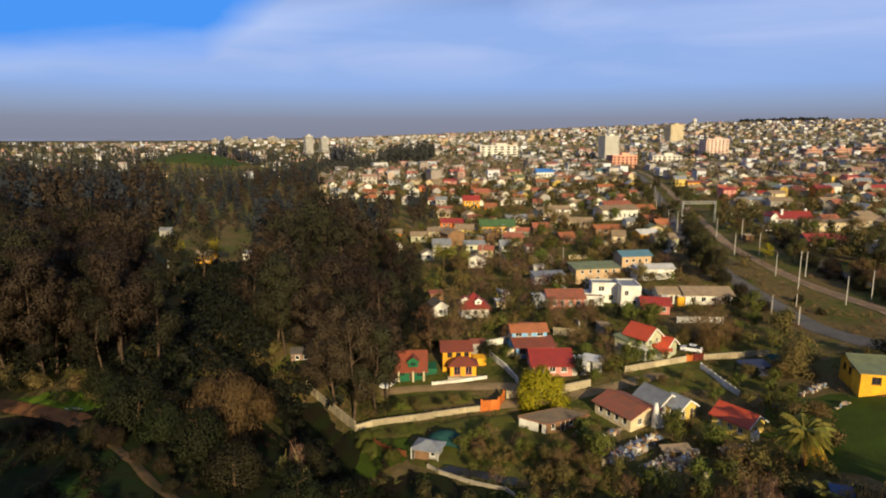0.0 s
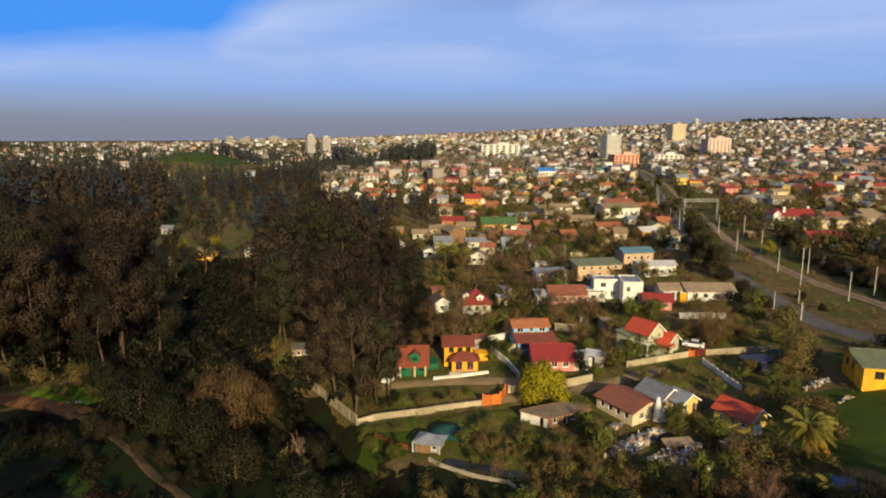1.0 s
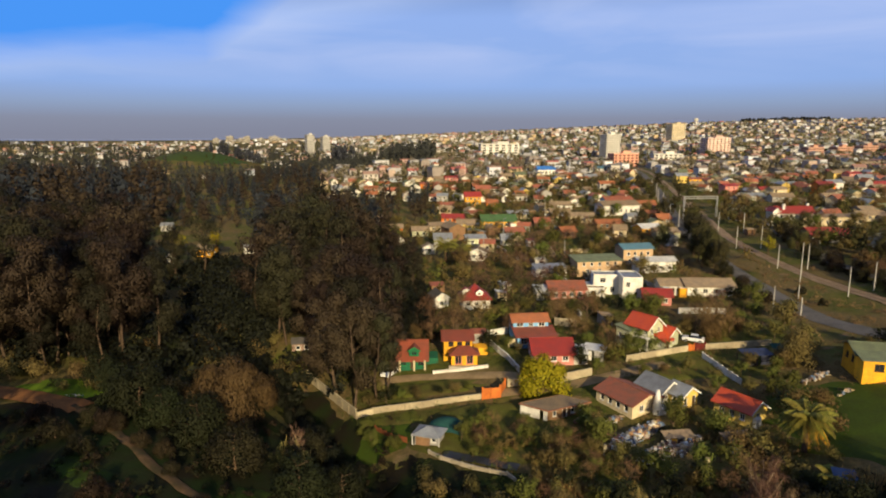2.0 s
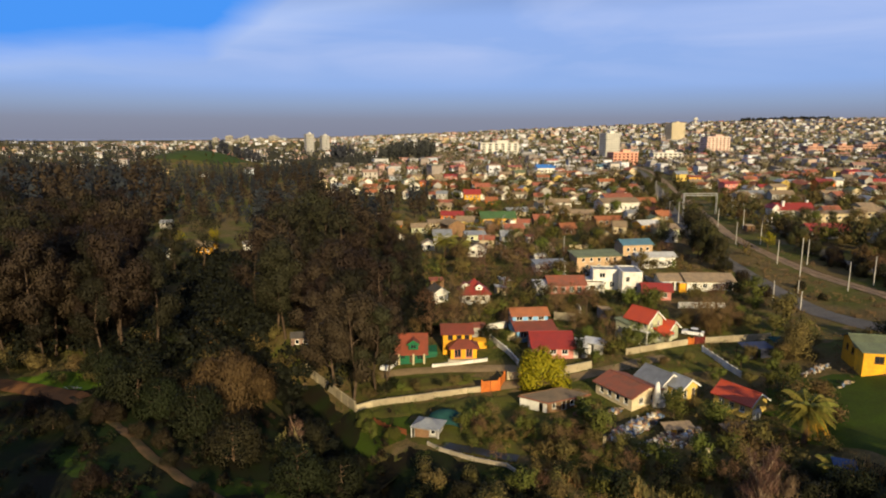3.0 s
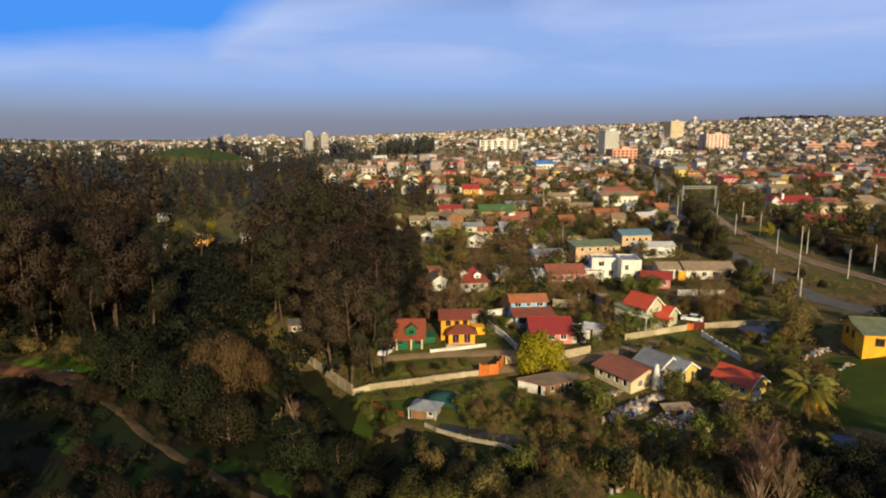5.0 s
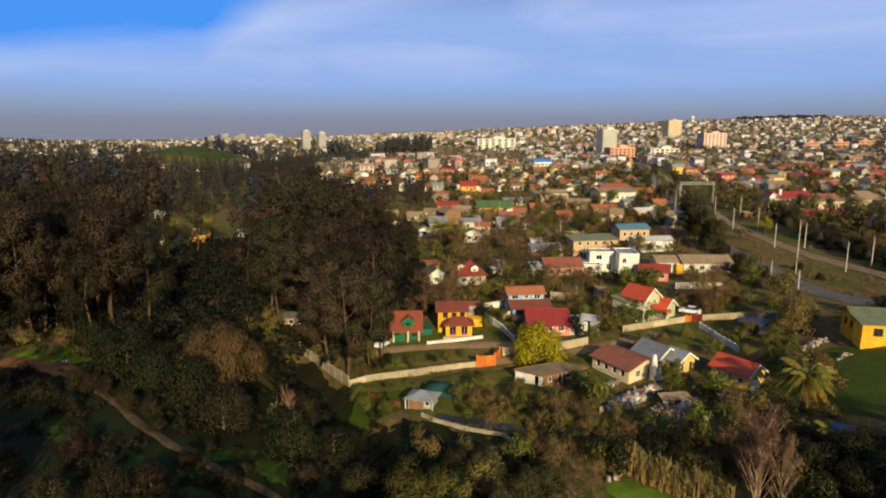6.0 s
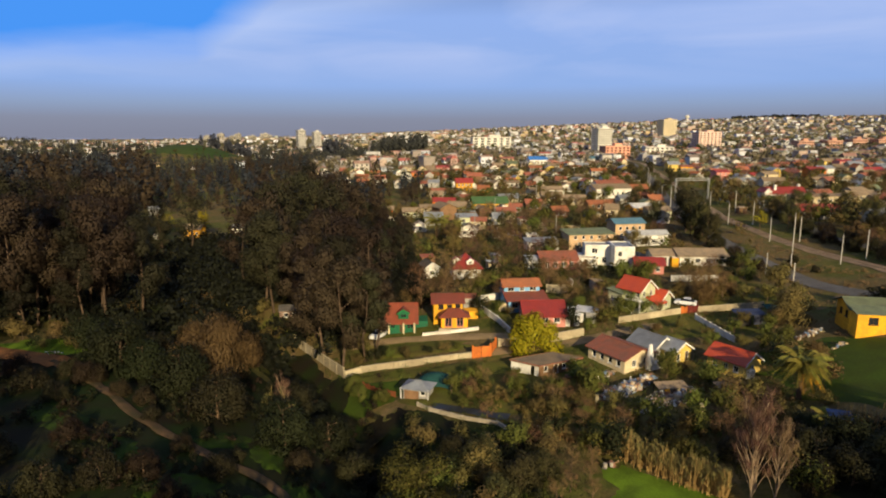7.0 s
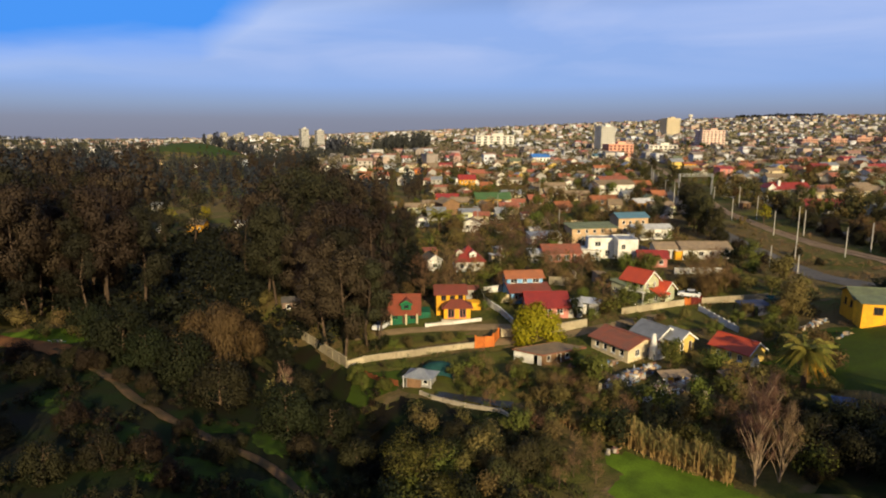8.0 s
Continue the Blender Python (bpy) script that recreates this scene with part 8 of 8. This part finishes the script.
# ---- sheds and low walls between the gardens ----
n_made = 0
for _ in range(900):
    y = 122 + 190 * r.random()
    x = r.uniform(-0.02, 0.62) * y
    if n_made >= 64 or not away(x, y, -1.2) or in_forest(x, y) or (60 < x < 112 and y < 215) or (31 < x < 66 and y < 124):
        continue
    n_made += 1
    rot = r.choice((8, 98)) + r.uniform(-8, 8)
    if n_made % 2:
        t = thing("garden_outhouse", x, y, ground_z(x, y), rot, "small pale garden outhouse with tin roof", "shed", "garden outhouses")
        w, d, hh = r.uniform(2.2, 4.2), r.uniform(1.8, 3.0), r.uniform(1.8, 2.3)
        part("wall", Geo().box(0, 0, -0.6, w, d, hh + 0.6), P[r.choice(("white", "grey", "cream", "brown"))], t)
        part("roof", Geo().slab([(-w / 2 - 0.2, -d / 2 - 0.2, hh + 0.1), (w / 2 + 0.2, -d / 2 - 0.2, hh + 0.1), (w / 2 + 0.2, d / 2 + 0.2, hh + 0.45), (-w / 2 - 0.2, d / 2 + 0.2, hh + 0.45)], 0.08), R[r.choice(("grey", "white", "rust", "tan"))], t)
        part("door", Geo().box(0.2, -d / 2 - 0.02, 0.0, 0.8, 0.08, 1.7), DARK_WOOD, t)
    else:
        length = r.uniform(4, 9)
        c, q = math.cos(radians(rot)) * length, math.sin(radians(rot)) * length
        garden_wall("garden_wall", [(x, y), (x + c, y + q)], r.uniform(1.0, 1.6), 0.15, P[r.choice(("white", "cream", "grey"))], "plain plastered garden wall between plots", pillars=2.5)

# ---- yards and clutter ----
JUNK = palette("scrap", [(0.62, 0.60, 0.56), (0.30, 0.17, 0.09), (0.10, 0.09, 0.085), (0.46, 0.33, 0.20), (0.68, 0.67, 0.65), (0.20, 0.14, 0.11), (0.44, 0.36, 0.20), (0.34, 0.30, 0.26), (0.14, 0.20, 0.30), (0.26, 0.13, 0.09)])


def scrap_heap(cx, cy, rx, ry, n, seed, label, rot=-20.0, big=1.0):
    """Boards, sheets, drums and boxes thrown together, too many to count."""
    rr = random.Random(seed)
    g = Geo()
    for _ in range(n):
        w, q = rr.uniform(0, 6.283), math.sqrt(rr.random())
        x, y = cx + rx * q * math.cos(w + rot), cy + ry * q * math.sin(w)
        z = ground_z(x, y) + rr.uniform(-0.1, 0.5) * (1.4 - q)
        kind = rr.random()
        if kind < 0.4:
            g.box(x, y, z, rr.uniform(0.3, 0.9) * big, rr.uniform(0.2, 0.6) * big, rr.uniform(0.2, 0.7) * big, rr.uniform(0, 180))
        elif kind < 0.75:
            a = Vector((rr.gauss(0, 1), rr.gauss(0, 1), rr.uniform(0.1, 0.7))).normalized() * rr.uniform(0.5, 1.3) * big
            g.tube([Vector((x, y, z)), Vector((x, y, z)) + a], [0.07, 0.06], 4)
        elif kind < 0.9:
            g.tube([(x, y, z), (x, y, z + rr.uniform(0.5, 0.9) * big)], [0.28 * big, 0.28 * big], 9)
        else:
            a, b = Vector((rr.gauss(0, 1), rr.gauss(0, 1), 0.3)).normalized(), Vector((0, 0, 1))
            c = a.cross(b).normalized() * rr.uniform(0.3, 0.7)
            p = Vector((x, y, z + 0.2))
            g.slab([tuple(p + (a * 0.6 + c) * big), tuple(p + (c - a * 0.6) * big), tuple(p - (a * 0.6 + c) * big), tuple(p + (a * 0.6 - c) * big)], 0.04)
    single("scrap_heap", g, JUNK, label, "scrap", kind="stuff")


scrap_heap(28.6, 88.0, 4.8, 3.6, 420, 1, "heap of scrap wood, drums and sheets in a yard")
scrap_heap(31.6, 83.6, 4.8, 3.2, 380, 2, "scrap, white sheets and boards thrown in a yard")
scrap_heap(26.0, 92.6, 2.4, 1.6, 60, 3, "pale odds and ends stacked by the rusty-roofed house", big=0.8)
scrap_heap(21.2, 93.4, 1.2, 0.8, 14, 4, "yellow and white containers by the brown house", big=0.8)
scrap_heap(35.4, 84.8, 2.6, 2.4, 120, 9, "boards and pale sheets leaning about a shelter")
scrap_heap(63.0, 101.5, 3.2, 1.6, 60, 5, "white rubble and sacks beside the yellow house", big=0.7)
scrap_heap(63.5, 94.2, 1.6, 0.8, 16, 6, "pale stones and sacks below the yellow house", big=0.7)
scrap_heap(-59.6, 95.0, 1.8, 0.7, 34, 7, "scattered white rubbish on the grass", big=0.3)
scrap_heap(20.6, 67.8, 0.9, 0.7, 10, 8, "orange and white rubbish at the end of the cane", big=0.8)


def lean_to(x, y, rot, w, d, h, roof, cloth, label):
    """A makeshift shelter: posts, a sloping roof and hung sheets."""
    t = thing("lean_to", x, y, ground_z(x, y), rot, label, "shelter", "yard shelters")
    posts(t, [(-w / 2 + 0.1, -d / 2 + 0.1), (w / 2 - 0.1, -d / 2 + 0.1), (w / 2 - 0.1, d / 2 - 0.1), (-w / 2 + 0.1, d / 2 - 0.1)], h, 0.12, DARK_WOOD, -0.2)
    part("roof", Geo().slab([(-w / 2, -d / 2, h), (w / 2, -d / 2, h), (w / 2, d / 2, h + 0.4), (-w / 2, d / 2, h + 0.4)], 0.06), roof, t)
    for i, m in enumerate(cloth):
        cw = w / len(cloth)
        part("hung_sheet", Geo().box(-w / 2 + cw * (i + 0.5), -d / 2 + 0.16, 0.15 * (i % 2), cw * 0.8, 0.05, h * 0.85), m, t)


lean_to(34.0, 85.6, 8, 4.6, 1.8, 1.5, R["tan"], (P["white"], P["yellow"], DARK_WOOD, P["cream"], P["brown"]), "makeshift shelter with tan roof and hung sheets")
lean_to(41.5, 82.6, 12, 4.6, 3.0, 1.9, R["tan"], (BLUE_SHEET, BLACK_SHEET, BLACK_SHEET), "dark shelter with blue tarpaulin under trees")
lean_to(57.6, 111.6, 6, 5.6, 3.0, 2.0, NAVY_SHEET, (BLACK_SHEET, NAVY_SHEET), "shelter roofed with dark blue tarpaulin")
lean_to(62.6, 113.6, 4, 2.4, 2.4, 1.8, TEAL_NET, (TEAL_NET,), "small shelter under teal shade net")
lean_to(29.2, 116.8, -30, 4.6, 3.0, 2.2, R["white"], (P["white"], P["grey"]), "small shelter with pale sheet roof in a garden")
lean_to(48.6, 70.6, -20, 2.6, 2.0, 1.2, BLUE_SHEET, (BLUE_SHEET,), "low shelter under bright blue tarpaulin beside the cane")
for x, y, h in ((13.6, 75.9, 1.2), (14.4, 75.2, 1.0), (22.9, 83.6, 1.6), (34.8, 77.0, 2.6), (35.0, 83.0, 1.4)):
    p = thing("gate_post", x, y, ground_z(x, y), 10, "short pale concrete post at a lot's edge", "post", "lot posts")
    part("post", Geo().box(0, 0, -0.3, 0.42, 0.35, h + 0.3), WALLMAT, p)
    part("post_cap", Geo().box(0, 0, h, 0.5, 0.43, 0.08), WALLMAT, p)

# creek pool in the shade of the wood
g = Geo()
for i in range(9):
    for j in (0, 1):
        x, y = -46.5 + i * -0.5 + j * 1.6 + 0.5 * math.sin(i * 1.3), 122 + i * 1.8
        g.v.append((x, y, ground_z(x, y) + 0.34))
for i in range(8):
    g.f.append((2 * i, 2 * i + 1, 2 * i + 3, 2 * i + 2))
    g.m.append(0)
WATER = surface("still_creek_water", (0.02, 0.03, 0.045), (0.025, 0.03, 0.04), rough=0.06, bump=0.05, vary=0.0)
single("creek_water", g, WATER, "still dark creek water in the ravine", "water", kind="structure", smooth=True)


def wire(a, b, sag, label):
    pts = []
    for i in range(13):
        u = i / 12
        p = Vector(a).lerp(Vector(b), u)
        pts.append((p.x, p.y, p.z - sag * 4 * u * (1 - u)))
    single("overhead_wire", Geo().tube(pts, [0.025] * 13, 4), BLACK_SHEET, label, "wire", "overhead wires")


for (x0, y0, h0), (x1, y1, h1) in (((75.5, 140.5, 5.2), (78.5, 134.5, 4.0)), ((93.8, 174.3, 6.8), (95.6, 145.4, 6.8)), ((101.3, 172.7, 6.8), (102.9, 147.4, 7.0)), ((94.2, 201, 7.2), (93.8, 174.3, 6.8)), ((101.7, 200.1, 7.2), (101.3, 172.7, 6.8))):
    wire((x0, y0, ground_z(x0, y0) + h0), (x1, y1, ground_z(x1, y1) + h1), 0.6, "thin sagging overhead wire between poles")
